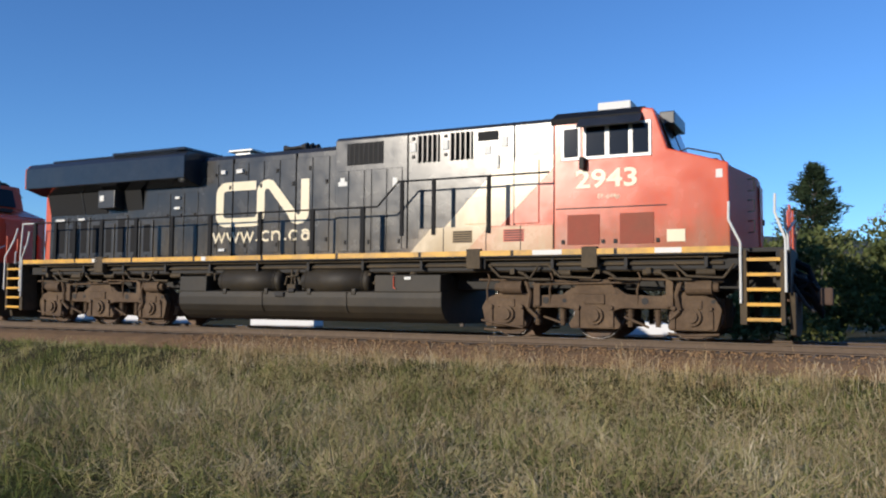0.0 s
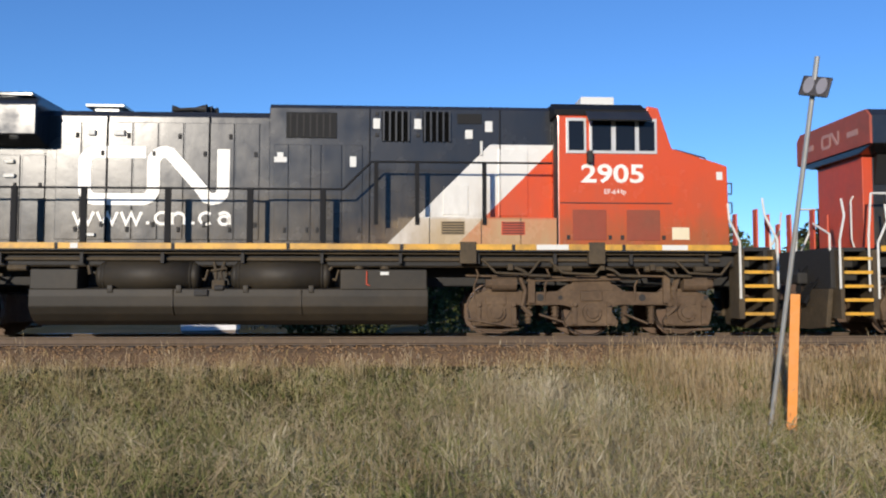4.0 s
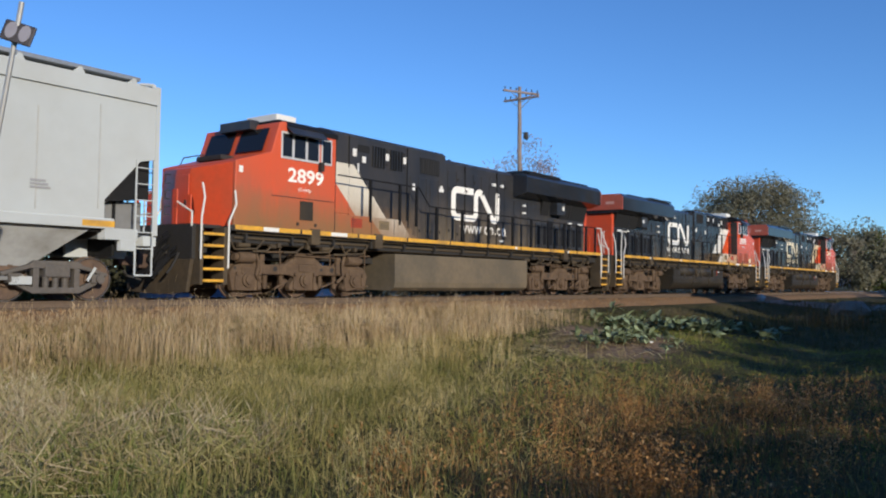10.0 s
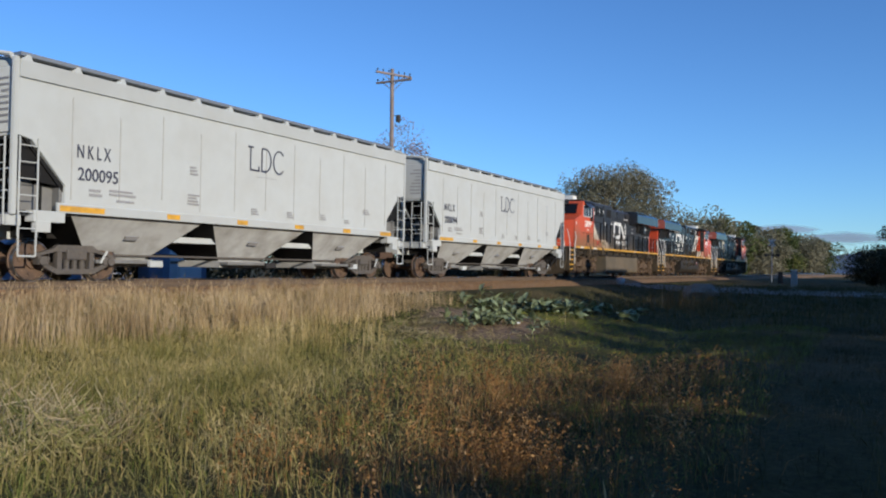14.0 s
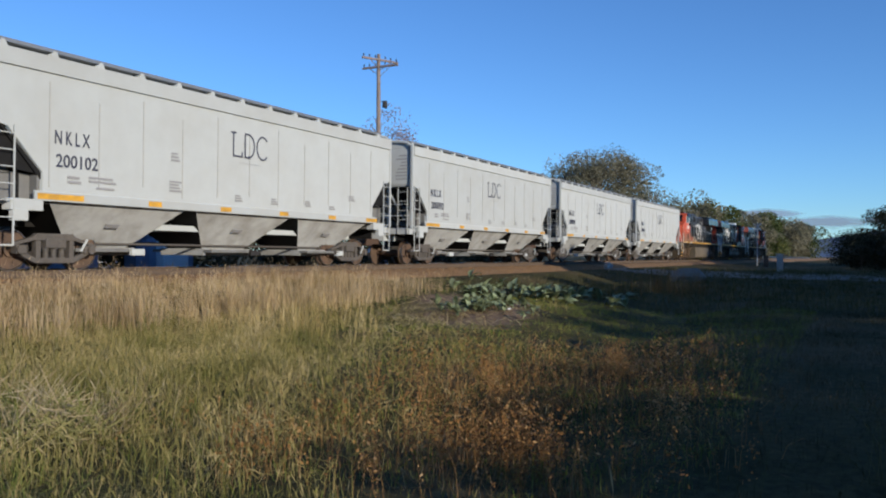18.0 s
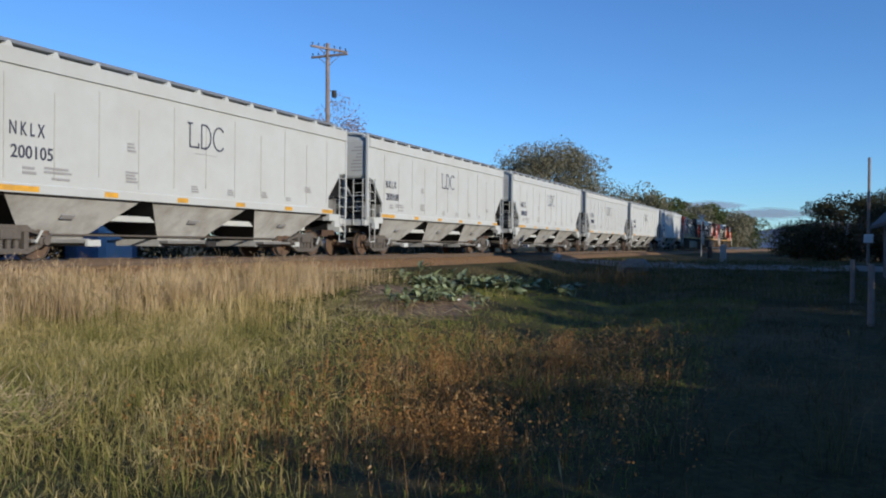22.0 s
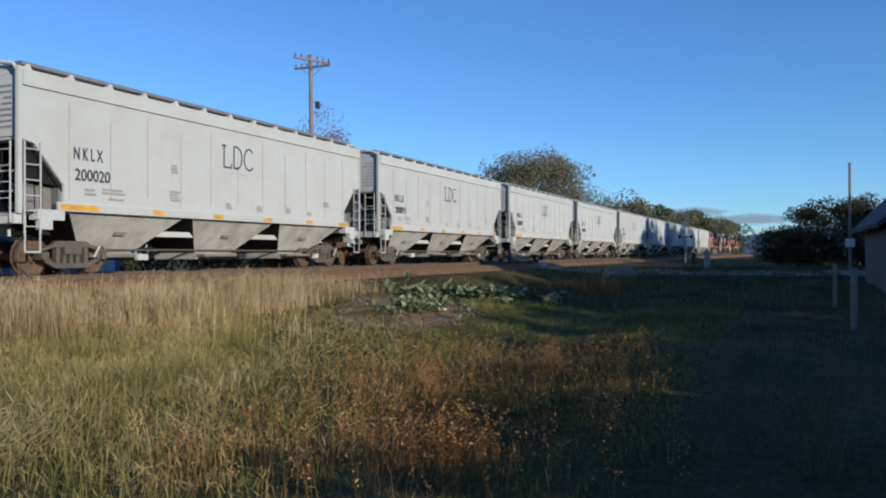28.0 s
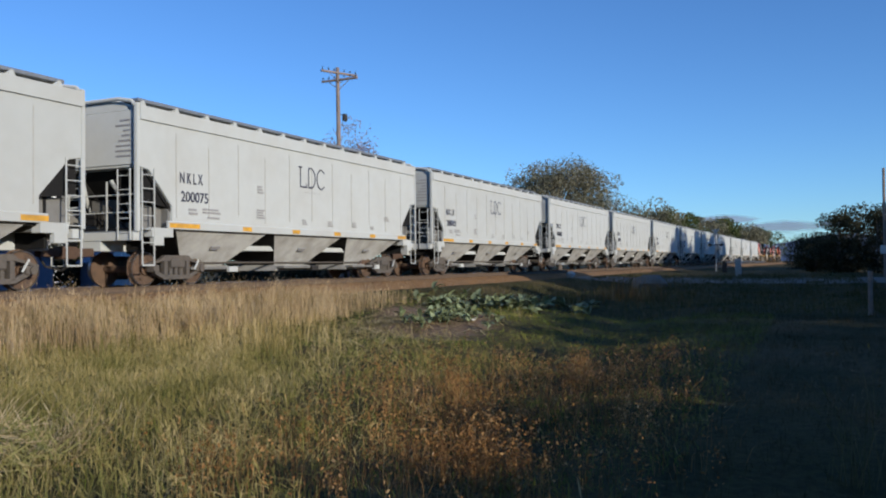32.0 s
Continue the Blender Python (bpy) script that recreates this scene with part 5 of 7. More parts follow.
M_ballast = mat("rust_stained_ballast", (0.26, 0.16, 0.085), 0.95, grain=0.45, scale=18, stain=(0.13, 0.085, 0.05), stain_amount=0.6, stain_scale=1.5, bump=1.0, bump_scale=26, spec=0.2)
# near-black ground colour standing in for the shade behind the train
M_shadestrip = mat("shade_dark_ground", (0.022, 0.019, 0.016), 0.95, grain=0.4, scale=9, stain=(0.045, 0.04, 0.03), stain_amount=0.5, bump=0.7, bump_scale=12, spec=0.1)
M_railside = mat("rusty_rail_web", (0.125, 0.088, 0.06), 0.8, 0.1, grain=0.3)
M_railhead = mat("polished_rail_head", (0.55, 0.53, 0.50), 0.22, 0.95, grain=0.05)
M_tie = mat("weathered_sleeper", (0.10, 0.075, 0.055), 0.9, grain=0.4, scale=9, per_object=0.3)
ballast = along([(-3.3, -0.62), (-2.05, -0.25), (-1.5, -0.19), (1.5, -0.19), (2.05, -0.25), (3.3, -0.62)], -170, 400, 5, "ballast", M_ballast, "brown stained ballast bed under the rails", "ballast")
# added dark strip: deepens the train's shade on the ground behind the rails
along([(2.5, -0.36), (3.5, -0.38), (7.6, -0.90), (13.0, -0.90), (13.0, -1.6), (2.5, -1.6)], -75, 75, 5, "cinder_verge", M_shadestrip, "strip behind the rails coloured dark for the train's shade", "ground")
for s in (-0.755, 0.755):
    along([(s - 0.07, -0.17), (s + 0.07, -0.17), (s + 0.07, -0.155), (s + 0.012, -0.13), (s + 0.012, -0.045), (s + 0.036, -0.035), (s + 0.036, -0.004),
           (s - 0.036, -0.004), (s - 0.036, -0.035), (s - 0.012, -0.045), (s - 0.012, -0.13), (s - 0.07, -0.155)], -170, 400, 5, "rail", M_railside, "rusty steel rail", "rail")
    along([(s - 0.034, -0.004), (s + 0.034, -0.004), (s + 0.030, 0.0), (s - 0.030, 0.0)], -170, 400, 5, "rail_head", M_railhead, "polished running surface of a rail", "rail")
b = B(); box(b, -0.115, 0.115, -1.3, 1.3, -0.1, 0.1, 0.012)
tie_me = mesh_of("sleeper", b, M_tie)
random.seed(3)
for k in range(290):
    l = -24 + k * 0.52
    p = on_track(l, random.uniform(-0.04, 0.04), -0.272)
    shared("sleeper", tie_me, ballast, p, float(np.interp(l, TR[0], TR[1])) + random.uniform(-0.02, 0.02))


# loose stones on the shoulder
def stones(n, l0, l1, sides, size, name, material, label, seed):
    rng = np.random.default_rng(seed)
    base = np.array([(1, 0, 0), (-1, 0, 0), (0, 1, 0), (0, -1, 0), (0, 0, 1), (0, 0, -1)], float)
    tri = np.array([(0, 2, 4), (2, 1, 4), (1, 3, 4), (3, 0, 4), (2, 0, 5), (1, 2, 5), (3, 1, 5), (0, 3, 5)])
    l = rng.uniform(l0, l1, n)
    s = rng.uniform(sides[0], sides[1], n)
    a = np.abs(s)
    z = np.interp(a, [1.5, 2.05, 3.3], [-0.19, -0.25, -0.62]) + 0.012
    th = np.interp(l, TR[0], TR[1])
    c = np.stack([np.interp(l, TR[0], TR[2]) - np.sin(th) * s, np.interp(l, TR[0], TR[3]) + np.cos(th) * s, z], 1)
    r = rng.uniform(size[0], size[1], (n, 1, 1)) * rng.uniform(0.55, 1.15, (n, 6, 1))
    ang = rng.uniform(0, 6.28, n)
    ca, sa = np.cos(ang), np.sin(ang)
    v = base[None] * r
    v = np.stack([v[..., 0] * ca[:, None] - v[..., 1] * sa[:, None], v[..., 0] * sa[:, None] + v[..., 1] * ca[:, None], v[..., 2] * 0.8], -1) + c[:, None]
    f = (tri[None] + 6 * np.arange(n)[:, None, None]).reshape(-1, 3)
    fast_mesh(name, v.reshape(-1, 3), f, material, label, "stones")


def fast_mesh(name, v, f, material, label, category, kind="stuff"):
    """A mesh of triangles from arrays."""
    me = bpy.data.meshes.new(name)
    me.vertices.add(len(v)); me.vertices.foreach_set("co", np.ascontiguousarray(v, np.float32).ravel())
    me.loops.add(f.size); me.loops.foreach_set("vertex_index", np.ascontiguousarray(f, np.int32).ravel())
    me.polygons.add(len(f))
    me.polygons.foreach_set("loop_start", np.arange(0, f.size, 3, dtype=np.int32))
    me.update(calc_edges=True)
    me.materials.append(material)
    return tagged(new(name, me), label, category, kind=kind)


M_stone = mat("ballast_stone", (0.27, 0.165, 0.085), 0.95, grain=0.3, spec=0.2)
stones(9000, -16, 50, (-3.2, -0.9), (0.018, 0.045), "ballast_stones", M_stone, "loose brown ballast stones", 5)


# ---- grass ----
def plant_material(name, stops, noise_scale=0.5, rough=0.75, shift=0.5):
    """Leaf or stem colours that vary from blade to blade and over the ground."""
    m = bpy.data.materials.new(name)
    m.use_nodes = True
    nt, b = m.node_tree, m.node_tree.nodes["Principled BSDF"]
    N, L = nt.nodes.new, nt.links.new
    geo, tc, n = N("ShaderNodeNewGeometry"), N("ShaderNodeTexCoord"), N("ShaderNodeTexNoise")
    n.inputs["Scale"].default_value, n.inputs["Detail"].default_value = noise_scale, 4
    L(tc.outputs["Object"], n.inputs["Vector"])
    mr = N("ShaderNodeMapRange")
    mr.inputs[1].default_value, mr.inputs[2].default_value = 0.36, 0.64
    L(n.outputs[0], mr.inputs[0])
    mx = N("ShaderNodeMix")
    mx.inputs[0].default_value = shift
    L(geo.outputs["Random Per Island"], mx.inputs[2]); L(mr.outputs[0], mx.inputs[3])
    r = N("ShaderNodeValToRGB")
    L(mx.outputs[0], r.inputs[0])
    while len(r.color_ramp.elements) < len(stops):
        r.color_ramp.elements.new(0.5)
    for e, (p, c) in zip(r.color_ramp.elements, stops):
        e.position, e.color = p, (*c, 1)
    L(r.outputs[0], b.inputs["Base Color"])
    b.inputs["Roughness"].default_value = rough
    b.inputs["Specular IOR Level"].default_value = 0.15
    tr = N("ShaderNodeBsdfTranslucent")
    L(r.outputs[0], tr.inputs[0])
    ms = N("ShaderNodeMixShader")
    ms.inputs[0].default_value = 0.25
    L(b.outputs[0], ms.inputs[1]); L(tr.outputs[0], ms.inputs[2])
    L(ms.outputs[0], nt.nodes["Material Output"].inputs[0])
    return m


M_straw = plant_material("dry_straw_blades", [(0.15, (0.19, 0.155, 0.055)), (0.4, (0.38, 0.29, 0.12)), (0.65, (0.55, 0.42, 0.19)), (0.9, (0.70, 0.57, 0.31))], 0.8)
M_mixed = plant_material("half_dry_grass_blades", [(0.1, (0.085, 0.115, 0.03)), (0.35, (0.19, 0.21, 0.062)), (0.6, (0.31, 0.29, 0.115)), (0.9, (0.50, 0.42, 0.23))], 0.9, shift=0.5)
M_lush = plant_material("fresh_green_blades", [(0.1, (0.07, 0.11, 0.022)), (0.5, (0.175, 0.225, 0.05)), (0.9, (0.32, 0.34, 0.10))], 0.9)
M_green = plant_material("green_grass_blades", [(0.1, (0.085, 0.135, 0.02)), (0.4, (0.17, 0.215, 0.035)), (0.7, (0.27, 0.26, 0.06)), (0.95, (0.38, 0.30, 0.11))], 0.7)
M_russet = plant_material("russet_weed_stems", [(0.1, (0.075, 0.07, 0.024)), (0.35, (0.17, 0.105, 0.042)), (0.6, (0.28, 0.15, 0.06)), (0.8, (0.33, 0.21, 0.085)), (0.97, (0.48, 0.37, 0.19))], 1.1)
M_bent = plant_material("weathered_bent_stems", [(0.12, (0.16, 0.12, 0.06)), (0.4, (0.33, 0.25, 0.14)), (0.7, (0.48, 0.385, 0.24)), (0.92, (0.62, 0.53, 0.37))], 0.8)
# M_rough: part of the shade on the far grass is mixed into its colour
M_rough = plant_material("shade_dulled_rough_grass_blades", [(0.1, (0.05, 0.06, 0.018)), (0.5, (0.105, 0.10, 0.038)), (0.9, (0.21, 0.165, 0.085))])
M_verge = plant_material("olive_straw_blades", [(0.12, (0.13, 0.135, 0.035)), (0.4, (0.25, 0.225, 0.075)), (0.65, (0.38, 0.31, 0.125)), (0.92, (0.54, 0.44, 0.23))], 0.9)


def patches(x, y):
    """Uneven patches between 0 and 1, about a metre and a half across at scale 1."""
    a = np.sin(1.9 * x + 1.3 * np.sin(1.1 * y + 0.4)) * np.cos(1.7 * y + 1.6 * np.sin(0.8 * x))
    b_ = np.sin(4.3 * x - 2.9 * y + 1.5 * np.sin(2.2 * y)) * 0.5
    return np.clip(0.5 + 0.42 * a + 0.3 * b_, 0, 1)


def blades(name, pts, hmin, hmax, width, lean, material, label, seed, heads=0.0, low=0.0, splay=0.35):
    """Arching, tapered blades that stand on the ground at pts; some lie over (splay), a share of them ends in a seed head."""
    rng = np.random.default_rng(seed)
    n = len(pts)
    x, y = pts[:, 0], pts[:, 1]
    z = ground_z(x, y) - 0.02
    clump = (0.22 + 1.0 * patches(x * 2.6, y * 2.6) ** 1.5 + 0.50 * patches(x * 0.8 + 5, y * 0.9)) * (1 - low * sstep(3, 11, x))
    h = rng.uniform(hmin, hmax, n) * rng.uniform(0.65, 1.15, n) * clump * (1 - 0.5 * sstep(10.6, 13.0, y))
    az = rng.uniform(0, 2 * np.pi, n)
    over = rng.random(n) < splay
    b_ = rng.uniform(0.05, lean, n) + over * rng.uniform(0.5, 1.3, n)
    up = h * np.clip(1.05 - 0.42 * b_, 0.22, 1.0)
    bend = b_ * h
    dx, dy = np.cos(az) * bend, np.sin(az) * bend
    fa = rng.normal(0.0, 0.9, n)
    wx, wy = np.cos(fa) * width / 2 * rng.uniform(0.6, 1.4, n), np.sin(fa) * width / 2
    base = np.stack([x, y, z], 1)
    W = np.stack([wx, wy, 0 * wx], 1)
    mid = base + np.stack([dx * 0.36, dy * 0.36, up * 0.72], 1)
    tip = base + np.stack([dx, dy, up * np.where(over, 0.85, 1.0)], 1)
    v = np.stack([base - W, base + W, mid - W * 0.8, mid + W * 0.8, tip], 1)
    f = (np.array([(0, 1, 3), (0, 3, 2), (2, 3, 4)])[None] + 5 * np.arange(n)[:, None, None]).reshape(-1, 3)
    v = v.reshape(-1, 3)
    if heads:
        k = rng.random(n) < heads
        t, d = tip[k], (tip - mid)[k]
        d = d / np.linalg.norm(d, axis=1, keepdims=True)
        s = rng.uniform(0.05, 0.13, (k.sum(), 1))
        W2 = W[k] / np.maximum(np.linalg.norm(W[k], axis=1, keepdims=True), 1e-6) * rng.uniform(0.003, 0.007, (k.sum(), 1))
        hv = np.stack([t - d * s * 0.3, t + d * s * 0.35 - W2, t + d * s * 0.35 + W2, t + d * s], 1).reshape(-1, 3)
        hf = (np.array([(0, 2, 1), (1, 2, 3)])[None] + 4 * np.arange(k.sum())[:, None, None]).reshape(-1, 3) + len(v)
        v, f = np.concatenate([v, hv]), np.concatenate([f, hf])
    return fast_mesh(name, v, f, material, label, "grass")


def tangle(name, pts, zlo, zhi, length, width, material, label, seed):
    """Broken and bent stems lying at all angles through the standing grass."""
    rng = np.random.default_rng(seed)
    n = len(pts)
    x, y = pts[:, 0], pts[:, 1]
    fall = 1 - 0.5 * sstep(10.6, 13.0, y)
    p = np.stack([x, y, ground_z(x, y) + rng.uniform(zlo, zhi, n) * fall * (0.5 + 0.7 * patches(x * 2.6, y * 2.6))], 1)
    az, el = rng.uniform(0, 6.283, n), rng.normal(0.72, 0.5, n)
    d = np.stack([np.cos(az) * np.cos(el), np.sin(az) * np.cos(el), np.sin(el)], 1) * (length * rng.uniform(0.4, 1.2, n) * fall)[:, None]
    sag = np.array([0, 0, 1.0]) * (0.10 * length * rng.uniform(-1.0, 1.0, n))[:, None]
    w = np.stack([-d[:, 2] * np.cos(az), -d[:, 2] * np.sin(az), np.hypot(d[:, 0], d[:, 1])], 1)
    w = w / np.linalg.norm(w, axis=1, keepdims=True) * (width * rng.uniform(0.35, 0.7, n))[:, None]
    v = np.stack([p - w, p + w, p + d * 0.55 + sag + w, p + d * 0.55 + sag - w, p + d], 1).reshape(-1, 3)
    f = (np.array([(0, 1, 2), (0, 2, 3), (3, 2, 4)])[None] + 5 * np.arange(n)[:, None, None]).reshape(-1, 3)
    return fast_mesh(name, v, f, material, label, "grass")


def leafy_weeds(name, pts, hmin, hmax, leaf, material, label, seed):
    """Thin upright stems set with small withered leaves."""
    rng = np.random.default_rng(seed)
    n = len(pts)
    h = rng.uniform(hmin, hmax, n)
    base = np.stack([pts[:, 0], pts[:, 1], ground_z(pts[:, 0], pts[:, 1]) - 0.02], 1)
    top = base + np.stack([rng.normal(0, 0.12, n), rng.normal(0, 0.12, n), np.ones(n)], 1) * h[:, None]
    W = np.array([0.0022, 0, 0])
    v = [np.stack([base - W, base + W, top], 1).reshape(-1, 3)]
    f = [np.arange(3 * n).reshape(-1, 3)]
    m = 9
    t = rng.uniform(0.35, 1.0, (n, m, 1))
    p = (base[:, None] * (1 - t) + top[:, None] * t + rng.normal(0, 0.018, (n, m, 3))).reshape(-1, 3)
    q, w = rng.normal(0, 1, p.shape), rng.normal(0, 1, p.shape)
    q /= np.linalg.norm(q, axis=1, keepdims=True)
    w = np.cross(q, w); w /= np.linalg.norm(w, axis=1, keepdims=True)
    sz = leaf * rng.uniform(0.5, 1.3, (len(p), 1))
    v.append(np.stack([p, p + q * sz * 0.5 + w * sz * 0.25, p + q * sz, p + q * sz * 0.5 - w * sz * 0.25], 1).reshape(-1, 3))
    f.append((np.array([(0, 1, 2), (0, 2, 3)])[None] + 4 * np.arange(len(p))[:, None, None]).reshape(-1, 3) + 3 * n)
    return fast_mesh(name, np.concatenate(v), np.concatenate(f), material, label, "weeds")


def scatter(n, x0, x1, y0, y1, seed, keep=None, clump=0.0):
    rng = np.random.default_rng(seed)
    p = np.stack([rng.uniform(x0, x1, n), rng.uniform(y0, y1, n)], 1)
    if clump:
        c = p[rng.integers(0, max(1, n // 45), n)]
        near = rng.random(n) < clump
        p[near] = c[near] + rng.normal(0, 0.09, (near.sum(), 2))
    if keep is not None:
        p = p[rng.random(n) < keep(p[:, 0], p[:, 1])]
    return p


def bare(x, y):
    u, v = 0.91 * (x - 19.4) + 0.41 * (y - 9.1), -0.41 * (x - 19.4) + 0.91 * (y - 9.1)
    return np.clip((np.hypot(u / 4.6, v / 1.75) - 0.8) / 0.35, 0.03, 1)


def dry_zone(x, y):
    """Where the tall dry grass stands: all along the near verge, and a band below the ballast further on."""
    edge = 3.2 + 0.60 * np.clip(x - 3.6, 0, 40)
    tufts = patches(x * 0.42 + 0.8, y * 0.55) ** 1.5
    band = sstep(10.4, 12.6, y) * 0.55 + 0.35 * sstep(3.0, 5.0, x)
    return np.clip(0.05 + 0.85 * tufts + band, 0, 1) * np.clip((y - edge + 1.2) / 3.0, 0.03, 1) * (1 - sstep(17, 27, x)) * bare(x, y)


def green_zone(x, y):
    return bare(x, y) * (0.25 + 0.75 * sstep(3, 7, x)) * (1 - 0.7 * dry_zone(x, y))


def russet_zone(x, y):
    return sstep(4.0, 6.0, x) * (1 - sstep(10.5, 15, x)) * np.clip(1.2 - np.abs(y - 2.4 - 0.1 * x) / 2.2, 0, 1) * (0.3 + 0.7 * patches(x * 0.9, y))


M_pink = plant_material("pinkish_dry_weeds", [(0.1, (0.24, 0.165, 0.085)), (0.5, (0.46, 0.34, 0.19)), (0.9, (0.62, 0.49, 0.31))])
# M_shade: the shade on this ground is put into the blade colour
M_shade = plant_material("shade_darkened_grass_blades", [(0.1, (0.028, 0.03, 0.010)), (0.5, (0.056, 0.05, 0.02)), (0.8, (0.10, 0.078, 0.036)), (0.97, (0.26, 0.20, 0.12))])
M_pale = plant_material("bleached_straw_blades", [(0.1, (0.26, 0.21, 0.11)), (0.5, (0.48, 0.40, 0.25)), (0.9, (0.66, 0.58, 0.41))])
M_rustleaf = plant_material("withered_orange_brown_leaves", [(0.1, (0.17, 0.08, 0.028)), (0.4, (0.33, 0.165, 0.055)), (0.7, (0.46, 0.26, 0.10)), (0.95, (0.58, 0.39, 0.19))], 1.4)
M_grey = plant_material("grey_dead_stems", [(0.1, (0.12, 0.10, 0.09)), (0.5, (0.24, 0.20, 0.18)), (0.9, (0.36, 0.31, 0.28))])
blades("ballast_weeds", scatter(6500, -14, 4, 12.6, 14.5, 20, lambda x, y: 0.15 + 0.85 * patches(x * 0.5, y), 0.75), 0.35, 0.85, 0.007, 0.6, M_pink, "pinkish dry weeds along the foot of the ballast", 12, 0.6, splay=0.15)
blades("ballast_weeds", scatter(80000, 3, 44, 11.2, 14.6, 28, lambda x, y: (0.45 + 0.55 * patches(x * 0.5, y)) * (1 - sstep(16, 25, x)) * bare(x, y), 0.5), 0.4, 1.0, 0.008, 0.4, M_pink, "tall pinkish straw along the foot of the ballast", 19, 0.5, splay=0.1)
blades("tall_dry_grass", scatter(105000, -13, 4, 5.4, 14.2, 11, lambda x, y: 0.7 * dry_zone(x, y), 0.65), 0.20, 0.58, 0.005, 1.3, M_straw, "tall dry straw coloured grass with seed heads", 1, 0.35, splay=0.5)
blades("tall_dry_grass", scatter(130000, 3.0, 12, 2.6, 14.2, 23, dry_zone, 0.55), 0.12, 0.37, 0.0042, 0.6, M_verge, "dry olive and straw coloured grass with seed heads", 14, 0.4, splay=0.4)
blades("bleached_grass", scatter(72000, -1.5, 4.6, 6.2, 13.0, 10, lambda x, y: np.exp(-((x - 1.5) / 1.7) ** 2) * (0.2 + 0.8 * patches(x * 0.9, y * 0.7 + 2)), 0.7), 0.30, 0.72, 0.005, 0.9, M_pale, "bleached pale straw standing in clumps", 10, 0.4, splay=0.5)
blades("seed_stalks", scatter(6000, -13, 6, 5.4, 13.8, 24, lambda x, y: 0.25 + 0.75 * patches(x * 0.7, y * 0.8), 0.6), 0.40, 0.75, 0.0045, 0.5, M_pale, "thin pale seeding stalks above the grass", 15, 0.8, splay=0.3)
tangle("tangled_stems", scatter(40000, -13, 5, 5.2, 13.2, 41, lambda x, y: 0.35 + 0.65 * patches(x * 0.9 + 1, y * 1.0), 0.5), 0.08, 0.40, 0.36, 0.005, M_bent, "bent straw stems tangled through the grass", 42)
tangle("tangled_blades", scatter(52000, -13, 5, 5.2, 13.0, 43, lambda x, y: 0.35 + 0.65 * patches(x * 0.8 + 4, y * 1.1 + 2), 0.5), 0.08, 0.36, 0.28, 0.0065, M_mixed, "green and tan blades lying across one another", 44)
tangle("tangled_stems", scatter(26000, 4.5, 15, 3.4, 11.5, 45, lambda x, y: 0.25 + 0.75 * dry_zone(x, y), 0.4), 0.05, 0.24, 0.20, 0.0038, M_verge, "bent olive straw stems tangled in the verge", 46)
blades("dead_weed_stems", scatter(1500, -6.6, -4.7, 6.9, 8.3, 25, lambda x, y: np.exp(-((x + 5.6) / 0.5) ** 2 - ((y - 7.5) / 0.45) ** 2), 0.3), 0.30, 0.62, 0.006, 0.8, M_grey, "grey dead weed stems in a tangle", 16, splay=0.4)
blades("tall_dry_grass", scatter(42000, 11.5, 30, 7.0, 14.3, 12, dry_zone, 0.5), 0.26, 0.62, 0.009, 0.6, M_straw, "tall dry straw coloured grass below the ballast", 2, 0.5, splay=0.2)
blades("verge_grass", scatter(24000, -23, -12.5, 7.0, 14.2, 22, None, 0.45), 0.16, 0.50, 0.011, 0.9, M_mixed, "uneven green and tan verge grass", 13, 0.1)
blades("half_dry_grass", scatter(225000, -13, 20, 4.0, 13.6, 13, lambda x, y: (1 - 0.85 * sstep(6, 18, x)) * (1 - 0.75 * sstep(2.5, 4, x) * (1 - sstep(6, 8.5, y))) * bare(x, y) * (0.35 + 0.65 * patches(x * 1.7 + 2, y * 1.9)), 0.45), 0.14, 0.44, 0.0062, 1.6, M_mixed, "half dry green and tan grass", 3, 0.0, 0.4, splay=0.8)
blades("lush_tufts", scatter(120000, -13, 4, 4.6, 12.8, 26, lambda x, y: patches(x * 0.75 + 3, y * 0.9 + 1) ** 1.6, 0.7), 0.15, 0.42, 0.0065, 1.5, M_lush, "fresh green tufts between the dry stems", 17, splay=0.7)
blades("green_grass", scatter(105000, 3.0, 26, 1.0, 13.5, 14, green_zone, 0.25), 0.06, 0.20, 0.0065, 1.2, M_green, "short green autumn grass", 4, splay=0.55)
blades("rough_grass", scatter(30000, 26, 60, -3, 13, 15, lambda x, y: bare(x, y), 0.3), 0.12, 0.42, 0.02, 0.8, M_rough, "rough grass along the line, coloured darker for shade", 5)
blades("russet_weeds", scatter(40000, 3.5, 16, -1, 8, 16, russet_zone, 0.6), 0.12, 0.44, 0.005, 0.7, M_russet, "russet brown dry weeds", 6, 0.3, splay=0.3)
leafy_weeds("withered_weeds", scatter(17000, 4.2, 15, 0.2, 6.4, 27, lambda x, y: russet_zone(x, y) * patches(x * 0.9 + 1, y * 1.1) ** 1.3, 0.75), 0.28, 0.62, 0.03, M_rustleaf, "withered orange brown weeds with small leaves", 18)
# near grass on the right, its shade deepened by dark blade colours
blades("dark_grass", scatter(42000, 3, 26, -5, 4, 17, lambda x, y: 1 - sstep(0.6, 2.2, y - 0.16 * x), 0.4), 0.07, 0.24, 0.005, 1.1, M_shade, "rank grass coloured dark for the shade there", 7, 0.03)
blades("brown_weeds", scatter(2600, 32, 39, 4.5, 9.5, 19, lambda x, y: np.exp(-((x - 35.5) / 1.9) ** 2 - ((y - 6.9) / 1.5) ** 2), 0.5), 0.6, 1.15, 0.012, 0.5, M_russet, "tall thin brown weeds by the gravel heap", 9, 0.6, splay=0.1)
